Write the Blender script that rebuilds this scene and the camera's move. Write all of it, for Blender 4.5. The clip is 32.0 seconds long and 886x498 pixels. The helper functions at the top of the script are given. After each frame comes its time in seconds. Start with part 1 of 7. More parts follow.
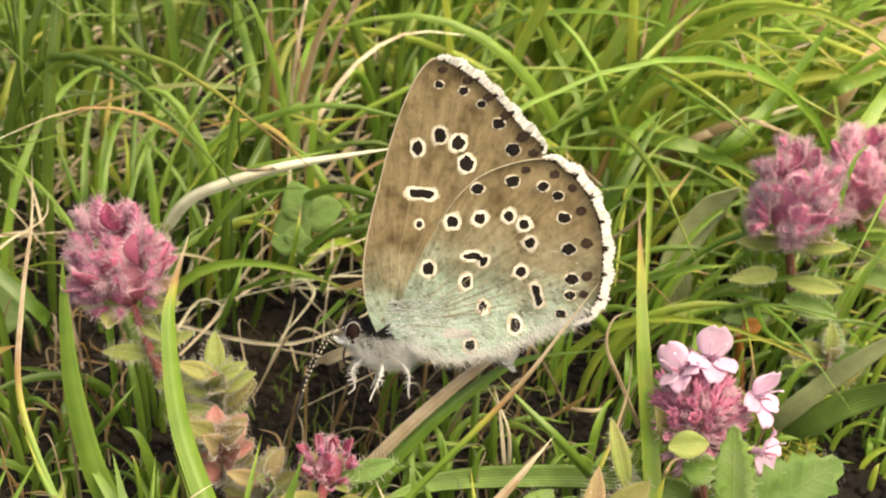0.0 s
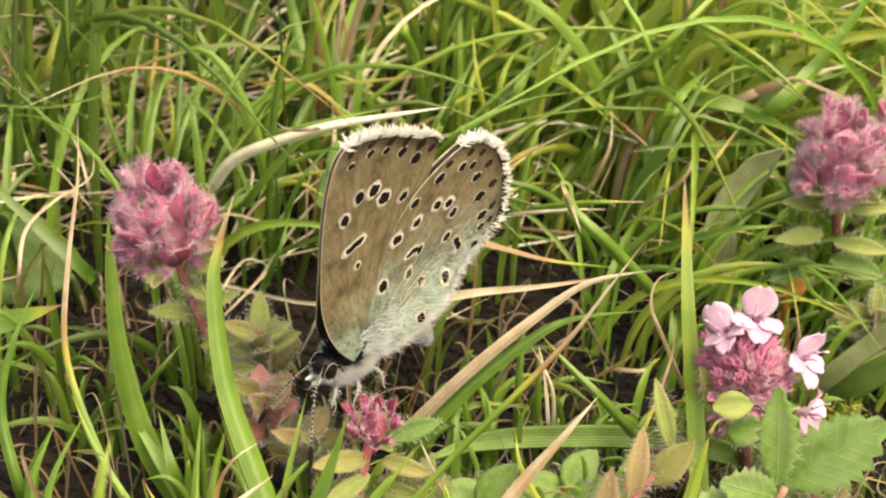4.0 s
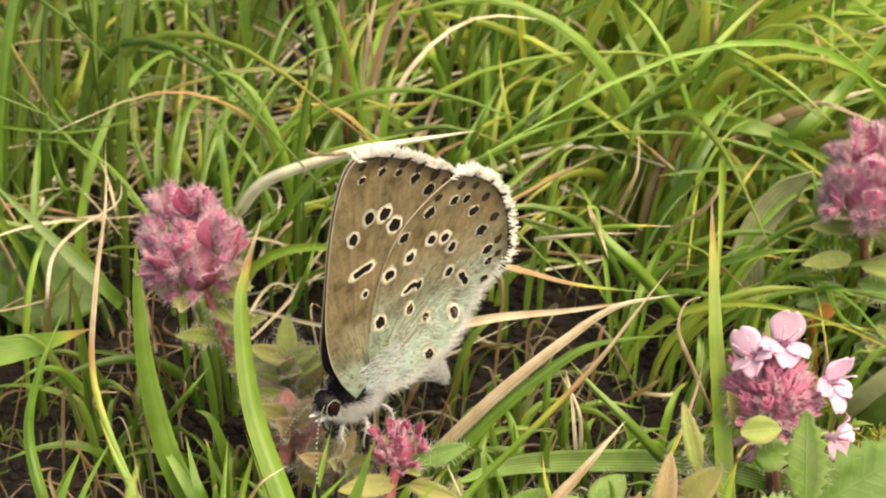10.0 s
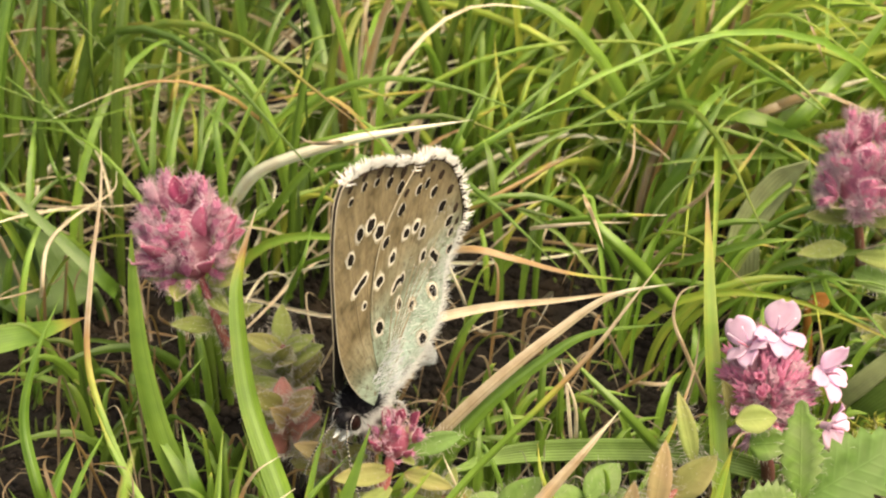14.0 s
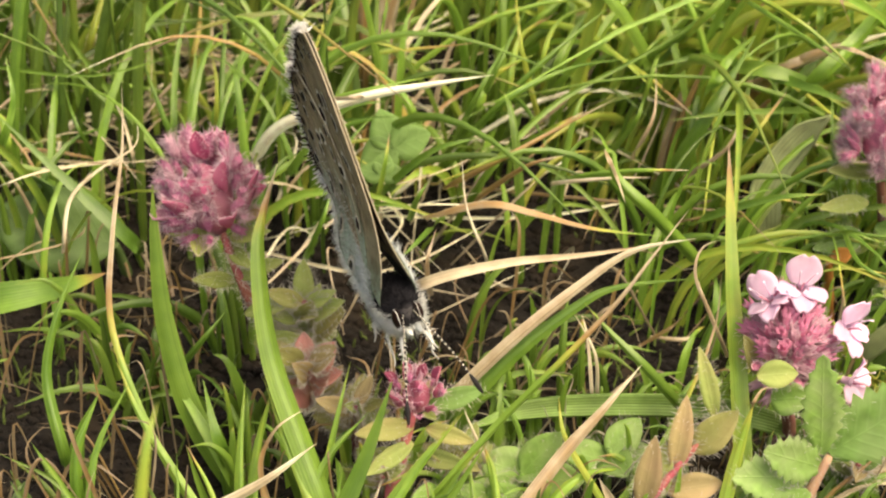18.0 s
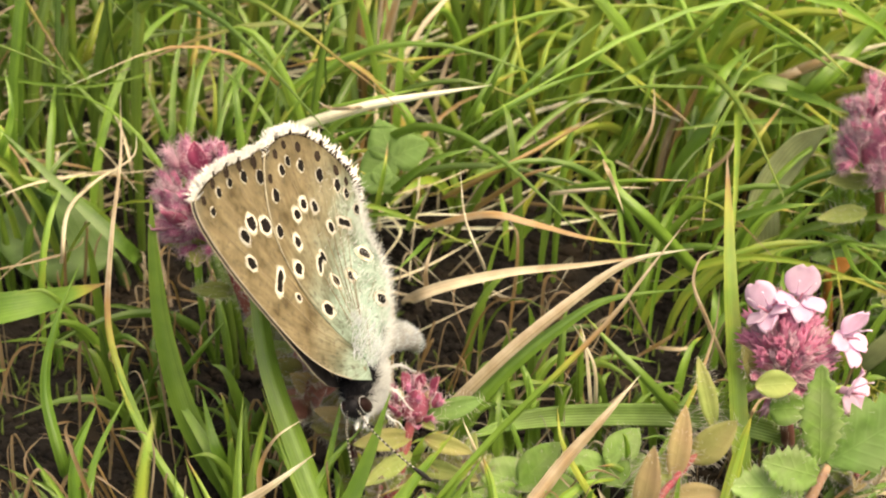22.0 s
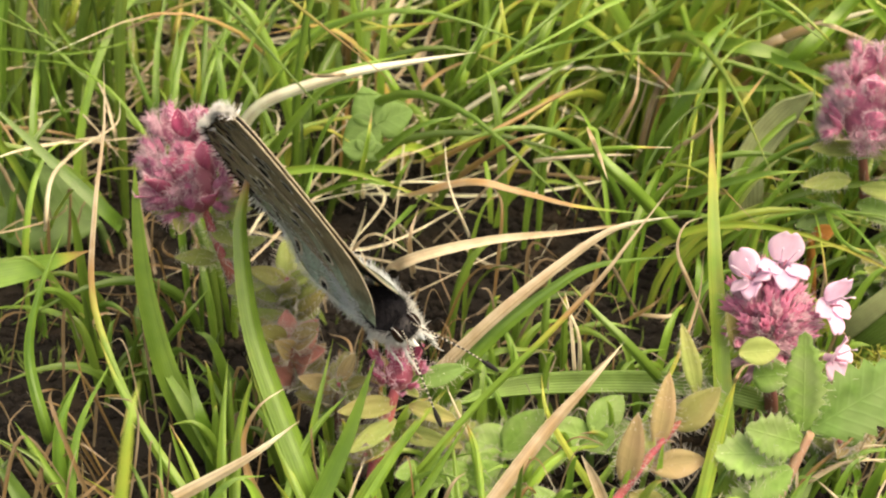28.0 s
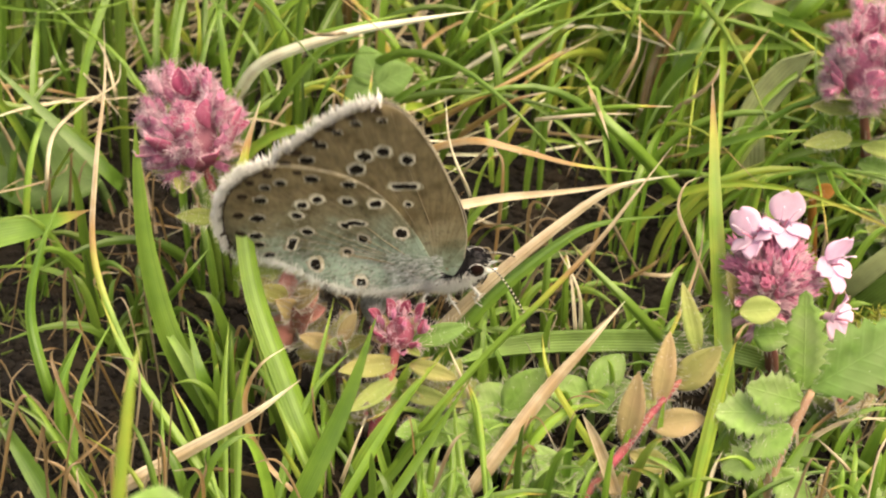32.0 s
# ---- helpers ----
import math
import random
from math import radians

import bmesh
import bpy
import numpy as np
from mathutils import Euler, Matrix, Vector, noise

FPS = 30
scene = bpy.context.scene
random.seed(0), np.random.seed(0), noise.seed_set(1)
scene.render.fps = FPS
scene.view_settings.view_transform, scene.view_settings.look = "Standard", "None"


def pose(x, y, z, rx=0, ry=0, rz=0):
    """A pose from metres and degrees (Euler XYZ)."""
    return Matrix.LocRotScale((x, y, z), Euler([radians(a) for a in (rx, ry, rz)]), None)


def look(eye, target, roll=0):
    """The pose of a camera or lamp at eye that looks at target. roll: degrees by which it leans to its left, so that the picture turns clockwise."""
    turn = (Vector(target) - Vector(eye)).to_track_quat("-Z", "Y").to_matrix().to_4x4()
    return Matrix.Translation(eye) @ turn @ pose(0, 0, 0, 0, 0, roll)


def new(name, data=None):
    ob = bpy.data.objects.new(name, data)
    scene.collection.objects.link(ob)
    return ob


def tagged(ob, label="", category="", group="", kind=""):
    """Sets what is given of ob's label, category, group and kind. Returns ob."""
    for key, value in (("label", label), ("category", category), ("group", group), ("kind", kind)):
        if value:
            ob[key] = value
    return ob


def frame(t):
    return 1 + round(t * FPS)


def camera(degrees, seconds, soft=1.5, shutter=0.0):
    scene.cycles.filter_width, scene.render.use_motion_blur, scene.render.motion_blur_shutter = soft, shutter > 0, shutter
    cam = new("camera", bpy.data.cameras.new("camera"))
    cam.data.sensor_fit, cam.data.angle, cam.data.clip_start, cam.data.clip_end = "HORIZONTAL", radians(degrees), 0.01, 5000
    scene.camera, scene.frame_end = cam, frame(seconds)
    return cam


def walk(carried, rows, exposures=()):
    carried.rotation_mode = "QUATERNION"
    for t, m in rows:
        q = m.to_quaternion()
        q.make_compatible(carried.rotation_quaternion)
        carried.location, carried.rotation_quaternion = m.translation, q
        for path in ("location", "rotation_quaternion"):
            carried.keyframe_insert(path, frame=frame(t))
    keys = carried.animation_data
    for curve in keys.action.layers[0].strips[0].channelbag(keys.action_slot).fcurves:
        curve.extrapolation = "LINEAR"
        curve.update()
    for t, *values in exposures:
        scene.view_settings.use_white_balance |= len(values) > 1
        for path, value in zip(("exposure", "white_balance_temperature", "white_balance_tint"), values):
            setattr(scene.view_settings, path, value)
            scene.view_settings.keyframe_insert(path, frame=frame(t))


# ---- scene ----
# A large blue on thyme in short turf. The plan is drawn in millimetres; MM turns it into metres.
MM = 0.001
EYE = (0, -0.122873, 0.110036)
cam = camera(24, 32.0, soft=2.1, shutter=0.2)
cam.data.dof.use_dof = True
cam.data.dof.focus_distance = 0.149
cam.data.dof.aperture_fstop = 95
walk(cam, [
    (0, look(EYE, (0.00516, 0.00059, 0.02501), 1.328)),
    (0.5, look(EYE, (0.00421, 0.00112, 0.02572), 1.131)),
    (1, look(EYE, (0.00354, 0.00156, 0.02634), 0.965)),
    (1.5, look(EYE, (0.00164, 0.00143, 0.02610), 0.487)),
    (2, look(EYE, (0.00069, 0.00132, 0.02592), 0.271)),
    (2.5, look(EYE, (0.00109, 0.00104, 0.02552), 0.342)),
    (3, look(EYE, (0.00191, 0.00084, 0.02524), 0.546)),
    (3.5, look(EYE, (0.00192, 0.00021, 0.02432), 0.548)),
    (4, look(EYE, (0.00196, -0.00100, 0.02262), 0.548)),
    (4.5, look(EYE, (0.00174, -0.00098, 0.02263), 0.495)),
    (6.5, look(EYE, (0.00177, -0.00105, 0.02254), 0.496)),
    (7, look(EYE, (0.00092, -0.00075, 0.02294), 0.241)),
    (7.5, look(EYE, (-0.00032, -0.00070, 0.02301), -0.044)),
    (8, look(EYE, (-0.00007, -0.00011, 0.02384), -0.002)),
    (8.5, look(EYE, (0.00000, -0.00000, 0.02400), -0.005)),
    (9, look(EYE, (-0.00000, 0.00000, 0.02400), 0.000)),
    (9.5, look(EYE, (0.00000, 0.00001, 0.02401), -0.006)),
    (10, look(EYE, (0.00002, 0.00002, 0.02403), 0.003)),
    (10.5, look(EYE, (0.00002, 0.00002, 0.02403), -0.014)),
    (11, look(EYE, (0.00003, 0.00003, 0.02404), 0.001)),
    (11.5, look(EYE, (0.00003, 0.00003, 0.02404), 0.013)),
    (12, look(EYE, (0.00004, 0.00003, 0.02404), 0.012)),
    (12.5, look(EYE, (0.00003, 0.00003, 0.02404), 0.014)),
    (13, look(EYE, (0.00003, 0.00000, 0.02400), -0.011)),
    (13.5, look(EYE, (0.00019, -0.00021, 0.02370), 0.063)),
    (15.5, look(EYE, (0.00049, -0.00128, 0.02221), 0.199)),
    (16, look(EYE, (0.00012, -0.00205, 0.02114), 0.042)),
    (16.5, look(EYE, (-0.00038, -0.00323, 0.01957), -0.078)),
    (17, look(EYE, (-0.00021, -0.00309, 0.01975), -0.009)),
    (17.5, look(EYE, (-0.00088, -0.00270, 0.02027), -0.244)),
    (18, look(EYE, (-0.00117, -0.00233, 0.02077), -0.315)),
    (18.5, look(EYE, (-0.00109, -0.00200, 0.02123), -0.297)),
    (19, look(EYE, (-0.00110, -0.00196, 0.02128), -0.312)),
    (19.5, look(EYE, (-0.00111, -0.00193, 0.02131), -0.319)),
    (20, look(EYE, (-0.00110, -0.00192, 0.02133), -0.306)),
    (20.5, look(EYE, (-0.00110, -0.00192, 0.02133), -0.313)),
    (21, look(EYE, (-0.00108, -0.00192, 0.02133), -0.310)),
    (21.5, look(EYE, (-0.00107, -0.00191, 0.02135), -0.316)),
    (22, look(EYE, (-0.00106, -0.00190, 0.02136), -0.315)),
    (22.5, look(EYE, (-0.00104, -0.00188, 0.02138), -0.295)),
    (23, look(EYE, (-0.00104, -0.00188, 0.02138), -0.309)),
    (23.5, look(EYE, (-0.00104, -0.00189, 0.02137), -0.272)),
    (24, look(EYE, (-0.00105, -0.00189, 0.02137), -0.273)),
    (24.5, look(EYE, (-0.00102, -0.00187, 0.02139), -0.304)),
    (25, look(EYE, (-0.00099, -0.00188, 0.02138), -0.275)),
    (25.5, look(EYE, (-0.00095, -0.00186, 0.02141), -0.277)),
    (27.5, look(EYE, (0.00006, -0.00295, 0.01994), 0.021)),
    (28, look(EYE, (0.00008, -0.00330, 0.01947), -0.014)),
    (28.5, look(EYE, (-0.00024, -0.00374, 0.01889), -0.093)),
    (29, look(EYE, (-0.00039, -0.00381, 0.01880), -0.142)),
    (29.5, look(EYE, (-0.00034, -0.00399, 0.01857), -0.111)),
    (30, look(EYE, (-0.00030, -0.00453, 0.01787), -0.132)),
    (30.5, look(EYE, (-0.00040, -0.00490, 0.01740), -0.123)),
    (31, look(EYE, (-0.00012, -0.00487, 0.01743), -0.075)),
    (31.5, look(EYE, (-0.00003, -0.00507, 0.01718), -0.023)),
    (32, look(EYE, (0.00001, -0.00510, 0.01714), -0.042)),
], exposures=[(t, e + 0.47, 7950, 8) for t, e in ((0, 0.56), (4, 0.62), (8, 0.61), (12.5, 0.58), (16, 0.70), (21, 0.70), (22.5, 0.54), (24, 0.40), (25.5, 0.48), (27.5, 0.70), (32, 0.71))])

# ---- light: bright overcast day, the sun behind thin cloud ----
SUN_HIGH, SUN_TURN = 62, 50
world = bpy.data.worlds.new("sky")
scene.world = world
world.use_nodes = True
wn = world.node_tree.nodes
sky = wn.new("ShaderNodeTexSky")
sky.sky_type, sky.sun_disc = "NISHITA", False
sky.sun_elevation, sky.sun_rotation = radians(SUN_HIGH), radians(180 - SUN_TURN)
sky.air_density, sky.dust_density, sky.ozone_density = 0.7, 8.0, 0.2
wn["Background"].inputs["Strength"].default_value = 0.15
world.node_tree.links.new(sky.outputs[0], wn["Background"].inputs[0])
sun = new("sun", bpy.data.lights.new("sun", "SUN"))
sun.data.energy, sun.data.angle, sun.data.color = 0.5, radians(80), (1, 0.91, 0.78)
sun.matrix_world = look((0.5 * math.sin(radians(SUN_TURN)), -0.5 * math.cos(radians(SUN_TURN)), math.tan(radians(SUN_HIGH)) * 0.5), (0, 0, 0))


# ---- materials ----
def material(name, rough=0.6):
    m = bpy.data.materials.new(name)
    m.use_nodes = True
    b = m.node_tree.nodes["Principled BSDF"]
    b.inputs["Roughness"].default_value = rough
    b.inputs["Specular IOR Level"].default_value = 0.35
    return m, m.node_tree.nodes, m.node_tree.links, b


def noise_node(n, l, scale, detail=3, coord="Object"):
    co = n.new("ShaderNodeTexCoord")
    t = n.new("ShaderNodeTexNoise")
    t.inputs["Scale"].default_value, t.inputs["Detail"].default_value = scale, detail
    l.new(co.outputs[coord], t.inputs["Vector"])
    return t


def ramp_node(n, l, source, stops):
    r = n.new("ShaderNodeValToRGB")
    e = r.color_ramp.elements
    while len(e) < len(stops):
        e.new(0.5)
    for el, (p, c) in zip(e, stops):
        el.position, el.color = p, (*c, 1)
    l.new(source, r.inputs[0])
    return r


def mix_node(n, l, a, b, fac, mode="MIX"):
    m = n.new("ShaderNodeMix")
    m.data_type, m.blend_type = "RGBA", mode
    for value, slot in ((fac, 0), (a, 6), (b, 7)):
        if isinstance(value, (int, float)):
            m.inputs[slot].default_value = value
        elif isinstance(value, tuple):
            m.inputs[slot].default_value = (*value, 1)
        else:
            l.new(value, m.inputs[slot])
    return m.outputs[2]


def bump_node(n, l, b, source, height, strength=0.5):
    k = n.new("ShaderNodeBump")
    k.inputs["Distance"].default_value, k.inputs["Strength"].default_value = height, strength
    l.new(source, k.inputs["Height"])
    l.new(k.outputs[0], b.inputs["Normal"])


def thin(m, n, l, b, colour, share):
    """Leaf tissue: part of the light passes through it."""
    tr = n.new("ShaderNodeBsdfTranslucent")
    mx = n.new("ShaderNodeMixShader")
    mx.inputs[0].default_value = share
    l.new(colour, tr.inputs[0])
    l.new(b.outputs[0], mx.inputs[1])
    l.new(tr.outputs[0], mx.inputs[2])
    l.new(mx.outputs[0], n["Material Output"].inputs[0])


def leaf_veins(n, l):
    """A pale midrib along a leaf's own y and slanting side veins, broken up a little."""
    co = n.new("ShaderNodeTexCoord")
    sep = n.new("ShaderNodeSeparateXYZ")
    l.new(co.outputs["Object"], sep.inputs[0])
    def op(kind, a, b, c=0.0):
        k = n.new("ShaderNodeMath")
        k.operation = kind
        for slot, value in enumerate((a, b, c)):
            if isinstance(value, (int, float)):
                k.inputs[slot].default_value = value
            else:
                l.new(value, k.inputs[slot])
        return k.outputs[0]
    off = op("ABSOLUTE", sep.outputs[0], 0)
    wob = noise_node(n, l, 500, 2)
    slant = op("MULTIPLY_ADD", off, -900.0, op("MULTIPLY", sep.outputs[1], 1000.0))
    wave = op("SINE", op("MULTIPLY", op("MULTIPLY_ADD", wob.outputs[0], 0.5, slant), 6.3), 0)
    side = op("MULTIPLY", op("POWER", op("MULTIPLY_ADD", wave, 0.5, 0.5), 5.0), 0.6)
    mid = op("SUBTRACT", 1.0, op("MINIMUM", op("MULTIPLY", off, 9000.0), 1.0))
    return op("MAXIMUM", side, mid)


def plain(name, colour, rough=0.6, scale=900, spread=0.25, share=0.0, second=None, veined=0.0):
    """One pigment with fine blotches and grain, leaf-thin where share > 0."""
    m, n, l, b = material(name, rough)
    t = noise_node(n, l, scale, 4)
    dark, light = tuple(c * (1 - spread) for c in colour), tuple(min(1, c * (1 + spread)) for c in colour)
    r = ramp_node(n, l, t.outputs[0], [(0.3, dark), (0.7, light)])
    base = r.outputs[0]
    if second:
        big = noise_node(n, l, scale * 0.45, 2)
        k = ramp_node(n, l, big.outputs[0], [(0.4, (0, 0, 0)), (0.6, (1, 1, 1))])
        base = mix_node(n, l, base, second, k.outputs[0])
    vein = leaf_veins(n, l) if veined else None
    if vein:
        base = mix_node(n, l, base, tuple(min(1, c * 1.5 + 0.06) for c in colour), mix_node(n, l, (0, 0, 0), vein, veined))
    info = n.new("ShaderNodeObjectInfo")
    h = n.new("ShaderNodeHueSaturation")
    mr = n.new("ShaderNodeMapRange")
    mr.inputs[3].default_value, mr.inputs[4].default_value = 0.8, 1.2
    l.new(info.outputs["Random"], mr.inputs[0])
    l.new(mr.outputs[0], h.inputs["Value"])
    l.new(base, h.inputs["Color"])
    l.new(h.outputs[0], b.inputs["Base Color"])
    fine = noise_node(n, l, scale * 4, 2)
    bump_node(n, l, b, vein or fine.outputs[0], 0.00005 if vein else 0.00006, 0.6)
    if share:
        thin(m, n, l, b, h.outputs[0], share)
    return m


def grass_material():
    """Blade tissue from green over yellow and rust to straw, by its dryness; fine ribs run along it."""
    m, n, l, b = material("grass_blade", 0.36)
    b.inputs["Specular IOR Level"].default_value = 0.65
    dry = n.new("ShaderNodeAttribute")
    dry.attribute_name = "dry"
    cross = n.new("ShaderNodeAttribute")
    cross.attribute_name = "across"
    tint = n.new("ShaderNodeAttribute")
    tint.attribute_name = "tint"
    blot = noise_node(n, l, 500, 4)
    add = n.new("ShaderNodeMath")
    add.operation = "MULTIPLY_ADD"
    add.inputs[1].default_value = 0.3
    l.new(blot.outputs[0], add.inputs[0])
    l.new(dry.outputs["Fac"], add.inputs[2])
    sub = n.new("ShaderNodeMath")
    sub.operation = "SUBTRACT"
    sub.inputs[1].default_value = 0.15
    l.new(add.outputs[0], sub.inputs[0])
    r = ramp_node(n, l, sub.outputs[0], [(0.0, (0.080, 0.180, 0.018)), (0.2, (0.178, 0.318, 0.040)), (0.42, (0.38, 0.40, 0.065)),
                                         (0.62, (0.36, 0.215, 0.085)), (0.74, (0.37, 0.28, 0.18)), (0.88, (0.63, 0.56, 0.42)), (1.0, (0.84, 0.86, 0.69))])
    h = n.new("ShaderNodeHueSaturation")
    mr = n.new("ShaderNodeMapRange")
    mr.inputs[3].default_value, mr.inputs[4].default_value = 0.5, 1.4
    l.new(tint.outputs["Fac"], mr.inputs[0])
    l.new(mr.outputs[0], h.inputs["Value"])
    l.new(r.outputs[0], h.inputs["Color"])
    rib = n.new("ShaderNodeMath")
    rib.operation = "SINE"
    wide = n.new("ShaderNodeMath")
    wide.operation = "MULTIPLY"
    wide.inputs[1].default_value = 56
    l.new(cross.outputs["Fac"], wide.inputs[0])
    l.new(wide.outputs[0], rib.inputs[0])
    rr = n.new("ShaderNodeMapRange")
    rr.inputs[1].default_value, rr.inputs[3].default_value, rr.inputs[4].default_value = -1, 0.0, 0.05
    l.new(rib.outputs[0], rr.inputs[0])
    col = mix_node(n, l, h.outputs[0], (0.55, 0.62, 0.30), rr.outputs[0])
    # streaks that run the length of a blade, other ones on each
    lane = n.new("ShaderNodeCombineXYZ")
    for value, slot, k in ((cross, 0, 7.0), (tint, 1, 60.0), (dry, 2, 1.5)):
        mul = n.new("ShaderNodeMath")
        mul.operation, mul.inputs[1].default_value = "MULTIPLY", k
        l.new(value.outputs["Fac"], mul.inputs[0])
        l.new(mul.outputs[0], lane.inputs[slot])
    streak = n.new("ShaderNodeTexNoise")
    streak.inputs["Scale"].default_value, streak.inputs["Detail"].default_value = 1.0, 3
    l.new(lane.outputs[0], streak.inputs["Vector"])
    tone = ramp_node(n, l, streak.outputs[0], [(0.32, (0.72, 0.70, 0.62)), (0.5, (1.05, 1.05, 1.02)), (0.72, (1.3, 1.28, 1.2))])
    amount = n.new("ShaderNodeMath")
    amount.operation, amount.inputs[1].default_value, amount.inputs[2].default_value = "MULTIPLY_ADD", 0.5, 0.45
    l.new(dry.outputs["Fac"], amount.inputs[0])
    col = mix_node(n, l, col, tone.outputs[0], amount.outputs[0], "MULTIPLY")
    l.new(col, b.inputs["Base Color"])
    bump_node(n, l, b, rib.outputs[0], 0.00002, 0.3)
    thin(m, n, l, b, col, 0.26)
    return m


GRASS = grass_material()


def soil_material():
    m, n, l, b = material("soil", 0.95)
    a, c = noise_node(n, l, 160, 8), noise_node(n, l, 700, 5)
    # near-black: dark soil with the shade between the plants put into its colour
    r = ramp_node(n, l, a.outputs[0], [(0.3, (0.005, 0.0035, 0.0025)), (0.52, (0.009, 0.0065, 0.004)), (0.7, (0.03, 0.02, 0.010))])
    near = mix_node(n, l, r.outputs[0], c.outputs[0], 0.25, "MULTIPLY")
    # beyond the spot the ground is closed meadow turf
    co = n.new("ShaderNodeTexCoord")
    away = n.new("ShaderNodeVectorMath")
    away.operation = "LENGTH"
    l.new(co.outputs["Object"], away.inputs[0])
    patch, tuft = noise_node(n, l, 1.6, 5), noise_node(n, l, 45, 6)
    meadow = ramp_node(n, l, patch.outputs[0], [(0.35, (0.045, 0.085, 0.014)), (0.55, (0.075, 0.11, 0.022)), (0.7, (0.12, 0.11, 0.045))])
    meadow = mix_node(n, l, meadow.outputs[0], tuft.outputs[0], 0.7, "MULTIPLY")
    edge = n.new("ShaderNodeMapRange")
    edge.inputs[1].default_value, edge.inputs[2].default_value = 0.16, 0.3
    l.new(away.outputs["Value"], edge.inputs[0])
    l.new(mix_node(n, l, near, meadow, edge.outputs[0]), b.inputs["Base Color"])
    bump_node(n, l, b, c.outputs[0], 0.0006, 0.9)
    return m


def strap_material(name, colour):
    """A broad blade with parallel veins and faint bands."""
    m, n, l, b = material(name, 0.42)
    cross = n.new("ShaderNodeAttribute")
    cross.attribute_name = "across"
    k = n.new("ShaderNodeMath")
    k.operation, k.inputs[1].default_value = "MULTIPLY", 44.0
    l.new(cross.outputs["Fac"], k.inputs[0])
    wave = n.new("ShaderNodeMath")
    wave.operation = "SINE"
    l.new(k.outputs[0], wave.inputs[0])
    blot = noise_node(n, l, 300, 5)
    r = ramp_node(n, l, blot.outputs[0], [(0.3, tuple(c * 0.6 for c in colour)), (0.55, colour), (0.75, tuple(c * 1.5 + 0.02 for c in colour))])
    line = ramp_node(n, l, wave.outputs[0], [(0.3, (0.93, 0.93, 0.93)), (0.95, (1.1, 1.09, 1.07))])
    col = mix_node(n, l, r.outputs[0], line.outputs[0], 0.8, "MULTIPLY")
    l.new(col, b.inputs["Base Color"])
    bump_node(n, l, b, wave.outputs[0], 0.00004, 0.5)
    thin(m, n, l, b, col, 0.3)
    return m


SOIL = soil_material()
THYME_LEAF = plain("thyme_leaf", (0.34, 0.43, 0.13), 0.6, 400, 0.22, 0.38, (0.43, 0.42, 0.17), veined=0.08)
RUSSET_LEAF = plain("russet_leaf", (0.38, 0.40, 0.14), 0.6, 300, 0.2, 0.42, (0.48, 0.33, 0.19), veined=0.04)
BLUSH_LEAF = plain("blush_leaf", (0.50, 0.42, 0.21), 0.6, 260, 0.2, 0.42, (0.58, 0.34, 0.27), veined=0.04)
# leaf green darkened, so the shade of the grass sits in the pigment
SHADED_LEAF = plain("shaded_leaf", (0.12, 0.21, 0.06), 0.55, 450, 0.3, 0.3, veined=0.12)
HERB_LEAF = plain("herb_leaf", (0.13, 0.25, 0.055), 0.5, 600, 0.35, 0.3, (0.19, 0.30, 0.10), veined=0.12)
BRIGHT_LEAF = plain("bright_leaf", (0.22, 0.39, 0.085), 0.5, 700, 0.3, 0.3, (0.28, 0.40, 0.15), veined=0.12)
GREY_LEAF = strap_material("grey_leaf", (0.36, 0.43, 0.21))
GREEN_STRAP = strap_material("green_strap", (0.13, 0.23, 0.05))
BRIGHT_STRAP = strap_material("bright_strap", (0.20, 0.34, 0.08))
DEAD_LEAF = plain("dead_leaf", (0.24, 0.13, 0.06), 0.7, 400, 0.4, 0.2, (0.34, 0.24, 0.13))
ORANGE_LEAF = plain("orange_leaf", (0.50, 0.22, 0.05), 0.7, 400, 0.3, 0.2, (0.40, 0.17, 0.06))
PINK_LEAF = plain("pink_leaf", (0.60, 0.29, 0.26), 0.6, 260, 0.25, 0.38, (0.52, 0.38, 0.19), veined=0.06)
CLOVER_LEAF = plain("clover_leaf", (0.15, 0.27, 0.07), 0.6, 500, 0.2, 0.35, veined=0.12)
CALYX = plain("calyx", (0.58, 0.18, 0.36), 0.7, 1200, 0.4, 0.3, (0.46, 0.25, 0.33))
CALYX_ROSY = plain("rosy_calyx", (0.70, 0.27, 0.43), 0.7, 1200, 0.3, 0.3)
CALYX_PALE = plain("calyx_pale", (0.62, 0.39, 0.48), 0.7, 1200, 0.35, 0.25)
BUD = plain("bud", (0.56, 0.135, 0.27), 0.6, 420, 0.3, 0.3, (0.62, 0.30, 0.39))
DARK_BUD = plain("dark_bud", (0.40, 0.09, 0.17), 0.55, 420, 0.3, 0.3, (0.46, 0.20, 0.24))
PETAL = plain("petal", (0.80, 0.58, 0.75), 0.6, 700, 0.10, 0.4, (0.84, 0.72, 0.83))
PETAL_MARK = plain("petal_mark", (0.55, 0.22, 0.30), 0.6, 900, 0.2)
STEM_PINK = plain("pink_stem", (0.50, 0.12, 0.16), 0.55, 700, 0.3, 0.2, (0.42, 0.16, 0.13))
STEM_RED = plain("red_stem", (0.30, 0.07, 0.11), 0.55, 700, 0.4, 0, (0.28, 0.12, 0.09))
HAIR = plain("plant_hair", (0.74, 0.72, 0.66), 0.5, 900, 0.1, 0.5)
HAIR_ROSE = plain("rosy_hair", (0.90, 0.71, 0.79), 0.5, 900, 0.1, 0.5)
YELLOW_MOSS = plain("yellow_moss", (0.33, 0.35, 0.06), 0.6, 900, 0.25, 0.35)
